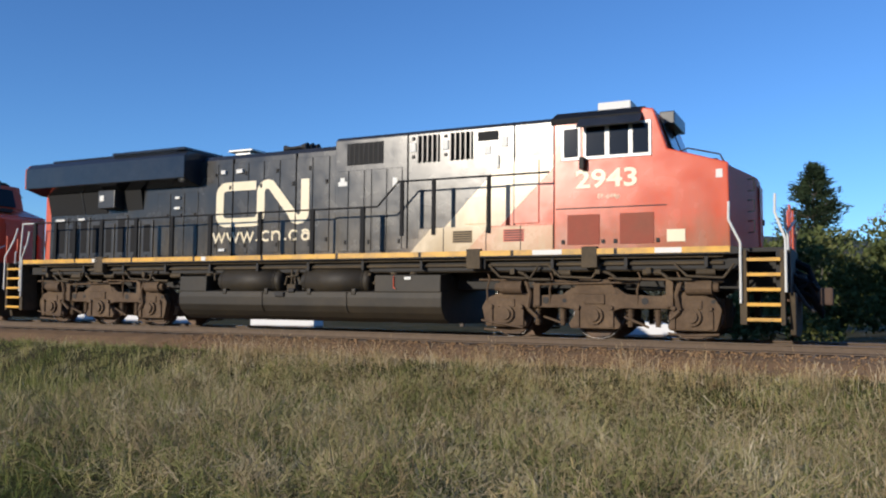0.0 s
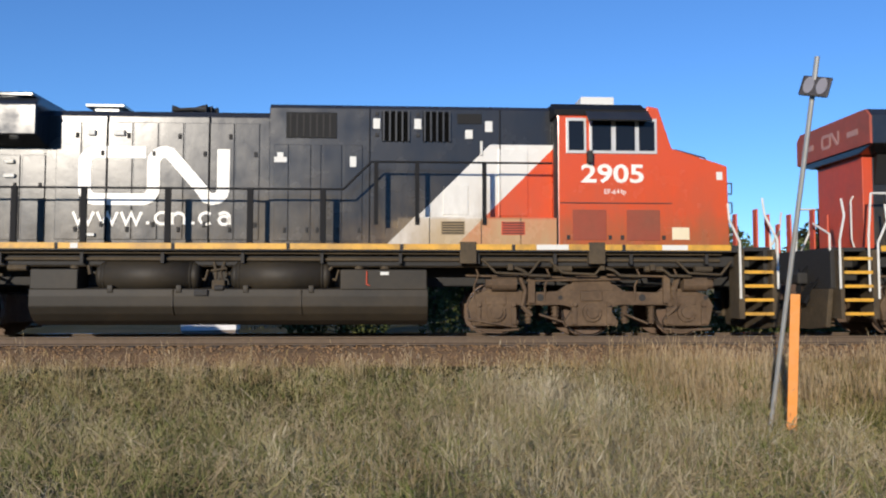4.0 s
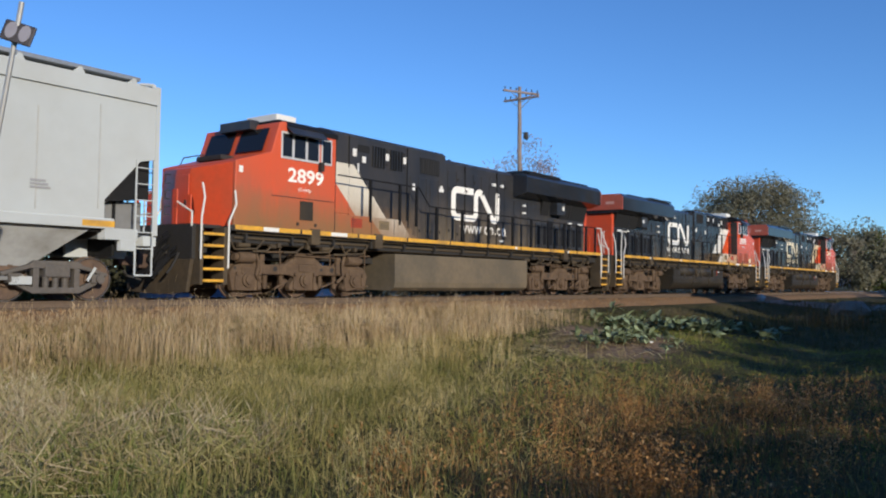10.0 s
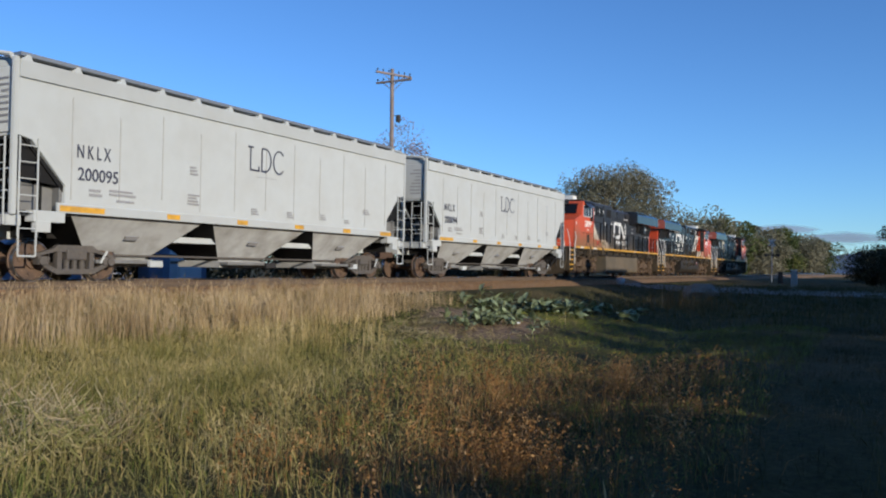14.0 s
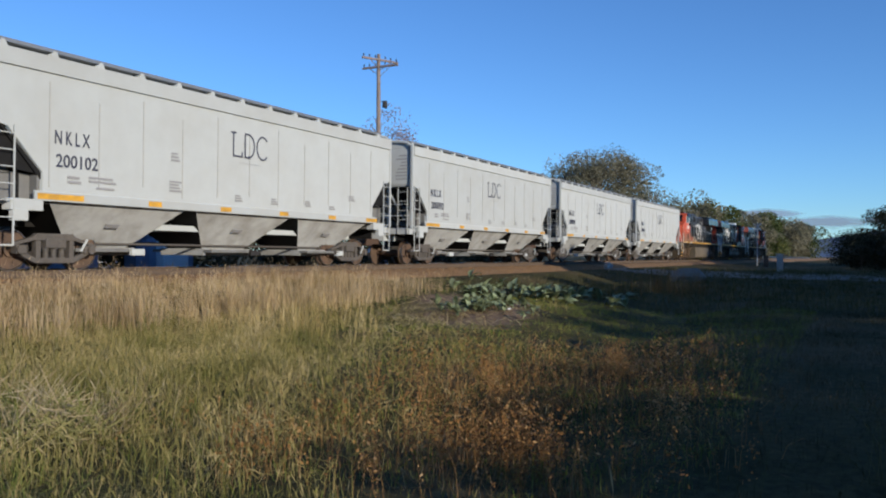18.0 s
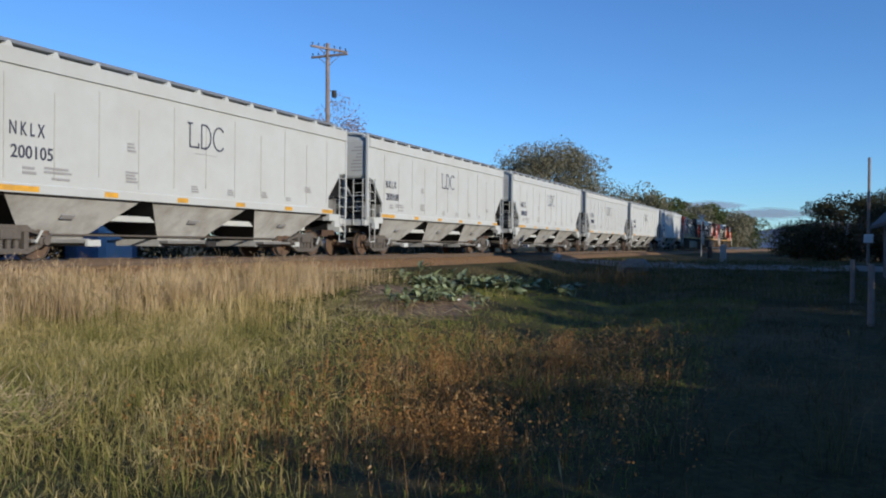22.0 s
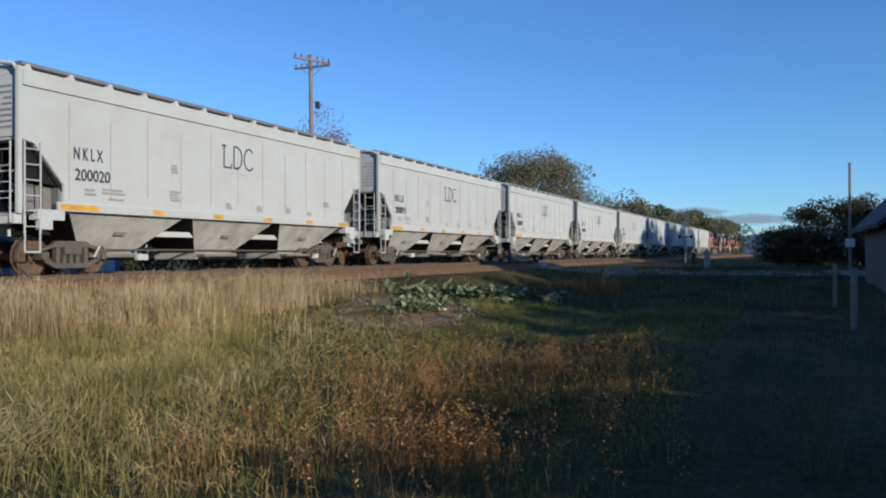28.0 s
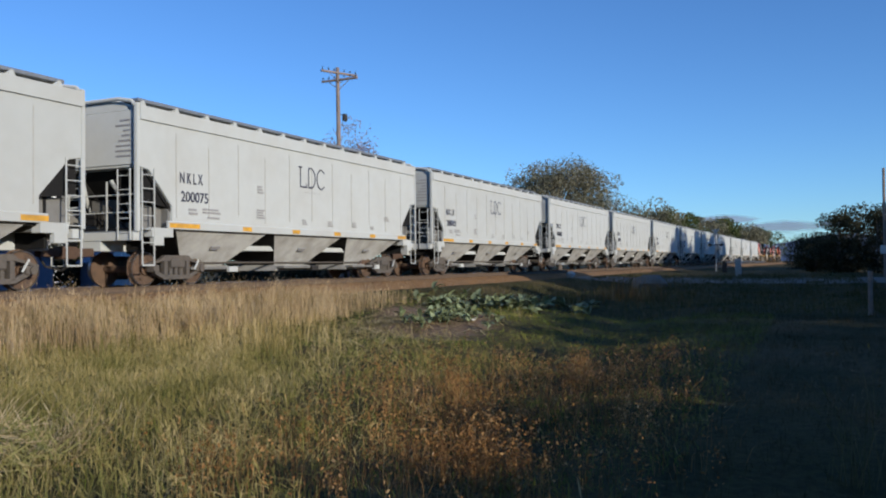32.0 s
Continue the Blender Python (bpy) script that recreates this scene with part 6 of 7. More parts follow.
blades("dry_stalks", scatter(60, 4.8, 9.5, -1.8, 0.6, 18, None, 0.7), 0.45, 0.8, 0.005, 0.5, M_rough, "dry stalks in the shade, coloured darker for it", 8, 0.8, splay=0.1)


# ---- broad-leaved weeds on the bare patch ----
M_leaf = mat("grey_green_broad_leaves", (0.20, 0.24, 0.125), 0.6, grain=0.25, scale=5, per_object=0.45)
b = B()
rowsv = []
for k in range(6):
    t = k / 5
    w = 0.10 * math.sin(math.pi * min(1, t * 0.9 + 0.08)) ** 0.7
    xx, zz = 0.42 * t, 0.30 * t - 0.34 * t * t
    rowsv.append([b.verts.new((xx, -w, zz + 0.03)), b.verts.new((xx, 0, zz)), b.verts.new((xx, w, zz + 0.03))])
for a, c in zip(rowsv, rowsv[1:]):
    for i in range(2):
        b.faces.new((a[i], c[i], c[i + 1], a[i + 1]))
leaf_me = mesh_of("leaf", b, M_leaf, True)
b = B(); bar(b, (0, 0, -0.05), (0, 0, 0.14), 0.018, 6, 0.008)
stalk_me = mesh_of("stalk", b, M_leaf)
random.seed(8)
for k in range(112):
    if k < 46:
        u, v = random.gauss(-1.1, 0.85), random.gauss(-0.1, 0.5)
    else:
        q = random.gauss(0, 1.3)
        u, v = 6.0 + random.gauss(0, 1.4) - 0.09 * q, -1.9 - q
    px, py = 20.0 + 0.91 * u - 0.41 * v, 9.0 + 0.41 * u + 0.91 * v
    w = thing("broadleaf_weed", "low grey green broad-leaved weed on bare earth", "weed", "broad-leaved weeds", at=(px, py, float(ground_z(px, py))))
    shared("stalk", stalk_me, w)
    for j in range(8):
        o = shared("leaf", leaf_me, w, (0, 0, random.uniform(0.02, 0.12)), random.uniform(0, 6.28))
        o.rotation_euler = (random.uniform(-0.5, 0.5), random.uniform(-1.25, 0.1), o.rotation_euler[2])
        o.scale = [random.uniform(0.32, 0.66) * (1.0 if k < 46 else 1.7)] * 3
# flattened dead stems on the earth
rng = np.random.default_rng(21)
sp = np.stack([rng.normal(17.8, 2.0, 700), rng.normal(9.3, 1.0, 700)], 1)
sa = rng.normal(0.5, 0.5, 700)
sz = ground_z(sp[:, 0], sp[:, 1]) + 0.015
d = np.stack([np.cos(sa), np.sin(sa), 0 * sa], 1) * rng.uniform(0.15, 0.5, (700, 1))
c = np.stack([sp[:, 0], sp[:, 1], sz], 1)
nrm = np.stack([-np.sin(sa), np.cos(sa), 0 * sa], 1) * 0.012
v = np.stack([c - d - nrm, c - d + nrm, c + d + nrm + [0, 0, 0.04], c + d - nrm + [0, 0, 0.04]], 1).reshape(-1, 3)
f = (np.array([(0, 1, 2), (0, 2, 3)])[None] + 4 * np.arange(700)[:, None, None]).reshape(-1, 3)
fast_mesh("fallen_stems", v, f, M_straw, "flattened dead plant stems", "stems")


def lump(name, at, size, material, label, category, seed):
    b = B()
    bmesh.ops.create_icosphere(b, subdivisions=2, radius=1)
    rnd = random.Random(seed)
    for q in b.verts:
        q.co = Vector((q.co.x * size[0], q.co.y * size[1], q.co.z * size[2])) * rnd.uniform(0.75, 1.15)
    o = new(name, mesh_of(name, b, material))
    o.location = (at[0], at[1], float(ground_z(at[0], at[1])) + size[2] * 0.6)
    return tagged(o, label, category)


M_plastic = mat("white_litter", (0.7, 0.7, 0.7), 0.5)
lump("litter", (19.2, 7.9), (0.14, 0.08, 0.05), M_plastic, "scrap of white plastic litter on the earth", "litter", 2)
lump("boulder", (50.0, 13.9), (0.35, 0.3, 0.28), mat("pale_boulder", (0.4, 0.38, 0.35), 0.9, grain=0.3), "pale stone beside the ballast", "stone", 4)
M_gravel = mat("pale_gravel", (0.21, 0.185, 0.15), 0.95, grain=0.3, scale=4, bump=0.6)
lump("gravel_mound", (44.5, 8.0), (0.9, 1.1, 0.55), M_gravel, "low heap of pale gravel", "gravel", 7)
b = B()
ys = np.linspace(-40, 13.9, 30)
rv = [[b.verts.new((52 + dx, y, float(ground_z(52 + dx, y)) + 0.03)) for dx in (-3.2, -1.0, 1.0, 3.2)] for y in ys]
for a, c in zip(rv, rv[1:]):
    for i in range(3):
        b.faces.new((a[i], a[i + 1], c[i + 1], c[i]))
tagged(new("gravel_road", mesh_of("gravel_road", b, M_gravel)), "pale gravel track up to the crossing", "road", kind="structure")

# ---- sign post, stake, poles ----
M_oldwood = mat("weathered_pole_wood", (0.26, 0.205, 0.175), 0.9, grain=0.3, scale=5, stain=(0.11, 0.09, 0.07), stain_amount=0.6, stain_scale=1.0, bump=0.4)
M_orange = mat("orange_stake_paint", (0.78, 0.27, 0.04), 0.6, grain=0.12, stain=(0.5, 0.3, 0.15), stain_amount=0.4, stain_scale=4)
M_signback = mat("sign_black", (0.025, 0.02, 0.022), 0.5)
M_lens = mat("grey_reflector", (0.22, 0.21, 0.23), 0.35, grain=0.15)
th = thing("marker_sign", "leaning galvanised post with a small dark twin reflector sign", "sign")
foot, head = Vector((4.07, 10.25, -1.05)), Vector((4.19, 9.02, 3.58))
b = B(); bar(b, foot, head, 0.030, 8); part("post", b, M_steel, th, "thin galvanised post")
c = foot + (head - foot) * 0.925
b = B(); box(b, -0.165, 0.165, -0.02, 0.02, -0.125, 0.125, 0.02)
pl = part("sign_plate", b, M_signback, th, at=(c.x, c.y - 0.05, c.z)); pl.rotation_euler = (radians(-14), radians(14), radians(-38))
for sx in (-0.082, 0.082):
    b = B(); bmesh.ops.create_cone(b, cap_ends=True, segments=20, radius1=1, radius2=1, depth=0.012, matrix=Matrix.Translation((sx * 0.88, -0.026, 0)) @ Matrix.Rotation(math.pi / 2, 4, "X") @ Matrix.Diagonal((0.058, 0.105, 1, 1)))
    part("reflector", b, M_lens, pl, "dull grey oval reflector")
th = thing("marker_stake", "flat orange marker stake standing in the grass", "stake")
b = B(); box(b, -0.058, 0.058, -0.008, 0.008, 0, 1.72, 0.004); o = part("stake", b, M_orange, th, at=(4.31, 10.12, -0.90)); o.rotation_euler = (radians(2), radians(2.5), radians(-20))


def utility_pole(at, top, lean, label):
    th = thing("utility_pole", label, "pole", at=at)
    b = B(); bar(b, (0, 0, 0), (lean[0], lean[1], top), 0.17, 12, 0.11); part("pole", b, M_oldwood, th)
    for k, dz in enumerate((0.35, 0.75)):
        b = B(); box(b, -1.25, 1.25, -0.06, 0.06, -0.06, 0.06, 0.01); a = part("crossarm", b, M_oldwood, th, at=(lean[0], lean[1] - 0.12, top - dz)); a.rotation_euler[2] = radians(-27 - 64 * k)
        for x in (-1.15, -0.75, -0.35, 0.35, 0.75, 1.15):
            b = B(); bar(b, (x, 0, 0.06), (x, 0, 0.15), 0.015, 6); bar(b, (x, 0, 0.14), (x, 0, 0.25), 0.05, 8, 0.025); part("insulator", b, M_dark, a)
        for sgn in (-1, 1):
            b = B(); bar(b, (sgn * 0.8, -0.03, 0), (0, -0.03, -0.6), 0.02, 6); part("brace", b, M_oldwood, a)
    b = B(); bar(b, (lean[0] * 0.8 + 0.42, lean[1] - 0.2, top - 3.15), (lean[0] * 0.8 + 0.42, lean[1] - 0.2, top - 2.75), 0.15, 12); bars(b, [(lean[0] * 0.8, lean[1], top - 2.8), (lean[0] * 0.8 + 0.4, lean[1] - 0.2, top - 2.8)], 0.025, 6); part("lamp_bracket", b, M_dark, th)
    return th


utility_pole((42.3, 25.9, -1.0), 13.4, (-0.25, 0.0), "tall weathered wooden utility pole with crossarms")
th = thing("service_pole", "slender dark pole with a white box", "pole", at=(59.3, -4.2, -0.6))
b = B(); bar(b, (0, 0, 0), (0, 0, 6.95), 0.10, 10, 0.08); part("pole", b, M_oldwood, th)
b = B(); box(b, -0.12, -0.02, -0.28, 0.28, 1.45, 2.0, 0.03); part("meter_box", b, M_label, th, "small white box")
for px, py, h, r in ((12.0, -1.32, 1.42, 0.075), (19.0, -1.4, 1.35, 0.07), (27.0, -1.5, 1.35, 0.07)):
    th = thing("fence_post", "rough wooden fence post in the shaded grass", "post", "fence posts", at=(px, py, float(ground_z(px, py)) - 0.05))
    b = B(); bar(b, (0, 0, 0), (0.03, 0, h), r, 9, r * 0.9); part("post", b, M_oldwood, th)

# ---- sheds and a house beyond the line ----
M_blueboard = mat("blue_painted_boards", (0.22, 0.235, 0.31), 0.7, grain=0.12, stain=(0.15, 0.165, 0.22), stain_amount=0.5)
M_blueroof = mat("blue_grey_roof_felt", (0.22, 0.26, 0.33), 0.8, grain=0.15)
M_whiteboard = mat("white_painted_boards", (0.72, 0.72, 0.70), 0.6, grain=0.06)
M_slate = mat("dark_roof_slate", (0.05, 0.05, 0.055), 0.85, grain=0.25)


def gabled(name, at, turn, length, depth, eaves, top, wall_m, roof_m, label, category):
    """A small building: walls with gables, two roof slopes with an overhang, a door and a window on the near side."""
    th = thing(name, label, category, at=at, turn=radians(turn))
    l, d = length / 2, depth / 2
    b = B(); prism(b, [(-l, -0.1), (l, -0.1), (l, eaves), (0, top - 0.08), (-l, eaves)], -d, d); part("wall", b, wall_m, th)
    k = (top - eaves) / l
    for s in (-1, 1):
        b = B(); prism(b, [(0, top), (s * (l + 0.2), eaves - 0.2 * k), (s * (l + 0.2), eaves - 0.2 * k + 0.1), (0, top + 0.1)], -d - 0.15, d + 0.15); part("roof", b, roof_m, th)
    b = B(); box(b, -l * 0.55, -l * 0.55 + 0.8, -d - 0.03, -d, 0.0, min(2.0, eaves - 0.1), 0.01); part("door", b, roof_m, th)
    b = B(); box(b, l * 0.3, l * 0.3 + 0.5, -d - 0.03, -d, 1.0, 1.5, 0.01); w = part("window", b, M_frame, th)
    b = B(); box(b, l * 0.3 + 0.05, l * 0.3 + 0.45, -d - 0.04, -d - 0.03, 1.05, 1.45); part("pane", b, M_glass, w)
    return th


gabled("shed", (21.6, 29.4, -1.0), -24, 4.2, 3.0, 1.9, 2.6, M_blueboard, M_blueroof, "low blue boarded shed beyond the railway", "shed")
gabled("shed", (28.4, 29.6, -1.0), -30, 2.6, 2.4, 1.8, 2.65, M_blueboard, M_blueroof, "small blue garden shed beyond the railway", "shed")
th = thing("storage_container", "white box container beside the sheds", "container", at=(26.7, 27.0, -1.0), turn=radians(-25))
b = B(); box(b, -0.55, 0.55, -0.5, 0.5, 0.1, 2.3, 0.04); part("body", b, M_whiteboard, th)
b = B(); box(b, -0.45, 0.45, -0.54, -0.49, 0.2, 2.1, 0.01); part("door", b, M_whiteboard, th)
gabled("cottage", (38.4, 46.5, -1.0), -35, 5.6, 7.0, 4.0, 6.6, M_whiteboard, M_slate, "white boarded house with a dark roof beyond the railway", "house")

# ---- level crossing far along the line ----
th = thing("crossing_signal", "railway crossing signal mast with crossed boards", "signal", at=(92, 9.5, float(ground_z(92, 9.5))))
b = B(); bar(b, (0, 0, 0), (0, 0, 4.6), 0.06, 8); part("mast", b, M_steel, th)
for a in (-45, 45):
    b = B(); box(b, -0.02, 0.02, -0.5, 0.5, -0.07, 0.07); o = part("cross_board", b, M_steel, th, at=(-0.08, 0, 4.1)); o.rotation_euler[0] = radians(a)
b = B(); box(b, -0.1, 0.0, -0.8, 0.8, 2.75, 2.85); part("lamp_arm", b, M_dark, th)
for y in (-0.6, 0.6):
    b = B(); bar(b, (-0.12, y, 2.8), (0.05, y, 2.8), 0.18, 14); part("lamp_disc", b, M_dark, th)
th = thing("crossing_gate", "lowered barrier arm at the crossing", "gate", at=(80, 7.5, float(ground_z(80, 7.5))))
b = B(); box(b, -0.2, 0.2, -0.2, 0.2, 0, 1.1, 0.03); part("mechanism", b, M_dark, th)
b = B(); box(b, -0.04, 0.04, -3.6, 0.3, 0.95, 1.05); part("arm", b, M_steel, th)
th = thing("signal_cabinet", "pale metal trackside cabinet", "cabinet", at=(62, 4.9, float(ground_z(62, 4.9)) - 0.05))
b = B(); box(b, -0.25, 0.25, -0.2, 0.2, 0, 1.25, 0.03); part("body", b, mat("pale_cabinet_paint", (0.34, 0.34, 0.31), 0.6, grain=0.1), th)
b = B(); box(b, -0.29, 0.29, -0.24, 0.24, 1.25, 1.31, 0.02); part("lid", b, M_steel, th)


# ---- trees ----
M_bark = mat("grey_bark", (0.13, 0.105, 0.085), 0.9, grain=0.3, scale=6, bump=0.5)
M_olive = plant_material("olive_autumn_leaves", [(0.1, (0.15, 0.145, 0.095)), (0.45, (0.195, 0.185, 0.12)), (0.75, (0.24, 0.22, 0.15)), (0.95, (0.29, 0.26, 0.185))], 0.12)
M_greenleaf = plant_material("green_leaves", [(0.1, (0.04, 0.06, 0.02)), (0.5, (0.085, 0.11, 0.035)), (0.85, (0.16, 0.16, 0.05))], 0.15)
M_hedge = plant_material("yellow_green_bush_leaves", [(0.1, (0.07, 0.09, 0.03)), (0.5, (0.135, 0.16, 0.055)), (0.9, (0.22, 0.22, 0.09))], 0.3)
M_needle = plant_material("conifer_needles", [(0.1, (0.018, 0.032, 0.018)), (0.5, (0.035, 0.055, 0.028)), (0.9, (0.06, 0.085, 0.04))], 0.4)
M_twig = plant_material("bare_pinkish_twigs", [(0.1, (0.16, 0.11, 0.10)), (0.6, (0.30, 0.21, 0.20)), (0.95, (0.42, 0.32, 0.30))], 0.5)
M_dull = plant_material("dull_shrub_leaves", [(0.1, (0.03, 0.035, 0.02)), (0.5, (0.055, 0.055, 0.03)), (0.9, (0.11, 0.09, 0.055))], 0.3)


def leaf_cloud(rng, centers, radii, per, size, flat=0.8):
    """Small leaf triangles pairs gathered round the ends of the limbs."""
    n = len(centers) * per
    c = np.repeat(centers, per, 0)
    r = np.repeat(radii, per)[:, None]
    d = rng.normal(0, 1, (n, 3))
    d /= np.linalg.norm(d, axis=1, keepdims=True)
    p = c + d * r * rng.uniform(0.25, 1.0, (n, 1)) ** 0.6 * np.array([1, 1, flat])
    a, b_ = rng.normal(0, 1, (n, 3)), rng.normal(0, 1, (n, 3))
    a /= np.linalg.norm(a, axis=1, keepdims=True)
    b_ = np.cross(a, b_); b_ /= np.linalg.norm(b_, axis=1, keepdims=True)
    s = size * rng.uniform(0.5, 1.3, (n, 1))
    v = np.stack([p - a * s, p + b_ * s * 0.5, p + a * s, p - b_ * s * 0.5], 1).reshape(-1, 3)
    f = (np.array([(0, 1, 2), (0, 2, 3)])[None] + 4 * np.arange(n)[:, None, None]).reshape(-1, 3)
    return v, f


def attach(name, v, f, material, parent, label=""):
    ob = fast_mesh(name, v, f, material, "", "", "")
    ob.parent = parent
    return tagged(ob, label)


def tree(name, at, height, width, material, label, seed, limbs=26, per=150, leaf=0.28, trunk=0.25, low=0.25, group="", clump=0.22, bark=None):
    rng = np.random.default_rng(seed)
    th = thing(name, label, "shrub" if "shrub" in name or "bush" in name else "tree", group, at=at)
    b = B()
    bar(b, (0, 0, -0.3), (0, 0, height * 0.5), trunk, 8, trunk * 0.6)
    bar(b, (0, 0, height * 0.5), (width * 0.03, 0, height * 0.85), trunk * 0.6, 7, trunk * 0.15)
    cs = []
    for k in range(limbs):
        u = rng.uniform(low, 1.0)
        a = rng.uniform(0, 6.283)
        prof = math.sin(math.pi * min(0.97, max(0.08, (u - low * 0.6) / (1.06 - low * 0.6)))) ** 0.55
        rr = width / 2 * prof * rng.uniform(0.35, 0.92)
        tip = (math.cos(a) * rr, math.sin(a) * rr, height * u * rng.uniform(0.9, 1.0))
        base = (0, 0, height * min(0.8, u * 0.62))
        bar(b, base, tip, trunk * 0.28, 5, trunk * 0.07)
        cs.append(tip)
    part("trunk", b, bark or M_bark, th, "bark covered trunk and limbs")
    v, f = leaf_cloud(rng, np.array(cs), rng.uniform(0.6, 1.2, limbs) * clump * width, per, leaf)
    attach("crown", v, f, material, th)
    return th


def conifer(at, height, width, label, seed):
    rng = np.random.default_rng(seed)
    th = thing("conifer", label, "tree", at=at)
    b = B(); bar(b, (0, 0, -0.3), (0, 0, height), 0.2, 8, 0.02)
    vs, fs, k = [], [], 0
    for i in range(240):
        u = rng.uniform(0.06, 1.0)
        a = rng.uniform(0, 6.283)
        L = width / 2 * (1 - u) ** 0.8 * rng.uniform(0.6, 1.1) + 0.12
        z0 = height * u
        d = np.array([math.cos(a), math.sin(a), 0.10 + 0.35 * u])
        bar(b, (0, 0, z0), tuple(np.array([0, 0, z0]) + d * L), 0.03, 4, 0.008)
        n = int(46 + 130 * L / width)
        t = rng.uniform(0.15, 1.0, n)
        p = np.array([0, 0, z0]) + d * L * t[:, None] + rng.normal(0, 0.12 + 0.03 * L, (n, 3))
        q = d * rng.uniform(0.12, 0.3, (n, 1)) + rng.normal(0, 0.09, (n, 3))
        w = np.cross(q, rng.normal(0, 1, (n, 3))); w = w / np.linalg.norm(w, axis=1, keepdims=True) * 0.06
        vs.append(np.stack([p - w, p + w, p + q], 1).reshape(-1, 3)); fs.append(np.arange(3 * n).reshape(-1, 3) + k); k += 3 * n
    part("trunk", b, M_bark, th)
    attach("needles", np.concatenate(vs), np.concatenate(fs), M_needle, th)
    return th


def G(x, y):
    return float(ground_z(x, y))


conifer((-3.0, 58, G(-3, 58)), 10.7, 8.6, "dark green conifer behind the railway", 31)
conifer((-24.5, 50, G(-24, 50)), 12.6, 8.5, "tall dark green conifer behind the railway", 32)
tree("bush", (2.2, 44, -1), 5.2, 5.0, M_greenleaf, "yellow green bush behind the railway", 33, 22, 170, 0.14, 0.1, 0.1)
tree("bush", (-2.2, 40, -1), 4.0, 4.5, M_greenleaf, "green bush behind the railway", 34, 20, 170, 0.13, 0.1, 0.1)
tree("bare_tree", (3.0, 70, -1), 10.5, 5.5, M_twig, "thin almost bare tree behind the railway", 35, 30, 40, 0.12, 0.14, 0.3)
tree("bare_tree", (10.5, 62, -1), 8.0, 6.5, M_twig, "thin almost bare tree behind the railway", 36, 34, 40, 0.12, 0.14, 0.3)
tree("bush", (-10.0, 46, -1), 5.0, 6.0, M_dull, "dull green bush behind the railway", 37, 22, 150, 0.14, 0.1, 0.1)
tree("bush", (7.0, 50, -1), 4.6, 7.0, M_dull, "dull green bush behind the railway", 38, 22, 150, 0.14, 0.1, 0.1)
tree("bush", (16.0, 52, -1), 5.0, 7.0, M_olive, "olive bush behind the railway", 39, 22, 150, 0.14, 0.1, 0.1)
tree("bush", (-36.0, 56, -1), 7.0, 9.0, M_dull, "dull green bush behind the railway", 40, 24, 150, 0.16, 0.12, 0.1)
tree("bush", (-48.0, 52, -1), 6.0, 9.0, M_olive, "olive bush behind the railway", 41, 24, 150, 0.16, 0.12, 0.1)
for k in range(15):
    x = 16.5 + 4.3 * k
    tree("bush", (x, 33.5 + 1.5 * math.sin(k * 1.7), -1.1), (4.3 if k < 2 else 3.3 if k < 5 else 2.5) + 0.5 * math.sin(k * 2.9), 5.6, M_dull, "low dull bush behind the railway", 140 + k, 20, 260 if k < 5 else 110, 0.15, 0.07, 0.05, "bushes behind the railway")
for k in range(6):
    x = -2.6 + 3.1 * k
    tree("bush", (x, 27.0 + 1.0 * math.sin(k * 1.3), -1.1), 3.9 + 0.5 * math.sin(k * 2.1), 4.4, M_hedge, "dense green bush close behind the railway", 160 + k, 24, 330, 0.10, 0.07, 0.02, "bushes behind the railway", 0.2)
# white sheeted stacks on the yard behind the line, seen under the train
for k, (x, y, w, h) in enumerate(((-44.8, 36.0, 2.0, 0.85), (-40.4, 36.1, 2.2, 0.85), (-35.9, 36.0, 1.5, 0.8), (-28.7, 36.2, 4.2, 0.78), (-8.9, 36.0, 2.3, 0.9))):
    th = thing("sheeted_stack", "low stack under a white plastic sheet behind the railway", "stack", "sheeted stacks", at=(x, y, G(x, y)))
    b = B(); box(b, -w / 2, w / 2, -0.4, 0.4, 0, h * 0.8, 0.03); part("pallet_load", b, M_oldwood, th)
    b = B(); prism(b, [(-w / 2 - 0.03, h * 0.35), (-w / 2 - 0.03, h * 0.86), (-w * 0.2, h), (w * 0.25, h * 0.94), (w / 2 + 0.03, h * 0.84), (w / 2 + 0.03, h * 0.4)], -0.44, 0.44, 0.02); part("sheet", b, M_plastic, th, "wrinkled white plastic sheet")
tree("bare_shrub", (46.3, 27.8, -1), 11.0, 5.6, M_twig, "pinkish almost leafless shrub behind the line", 42, 70, 90, 0.075, 0.09, 0.3, bark=M_twig)
tree("broad_tree", (142.5, 41.6, -1), 18.6, 26.5, M_olive, "large round olive tree behind the railway", 43, 170, 330, 0.20, 0.5, 0.2, clump=0.12)
for k, (x, y, h, w) in enumerate(((196, 35, 14.5, 19), (213, 33, 13.5, 18), (232, 31, 14, 18), (252, 29, 13.5, 18), (275, 27, 14, 19), (300, 24.5, 14.5, 20), (330, 22.5, 14, 20), (365, 20.5, 13.5, 21))):
    tree("roadside_tree", (x, y, -1), h * (1 + 0.06 * math.sin(k * 2.1)), w, (M_olive, M_greenleaf)[k % 3 == 1], "olive green tree in a row beyond the railway", 50 + k, 48, 150, 0.40, 0.35, 0.08, "trees in a row", 0.17)
tree("bare_tree", (186, 42, -1), 15.0, 8.0, M_twig, "grey almost bare tree among the row", 59, 36, 45, 0.25, 0.2, 0.3)
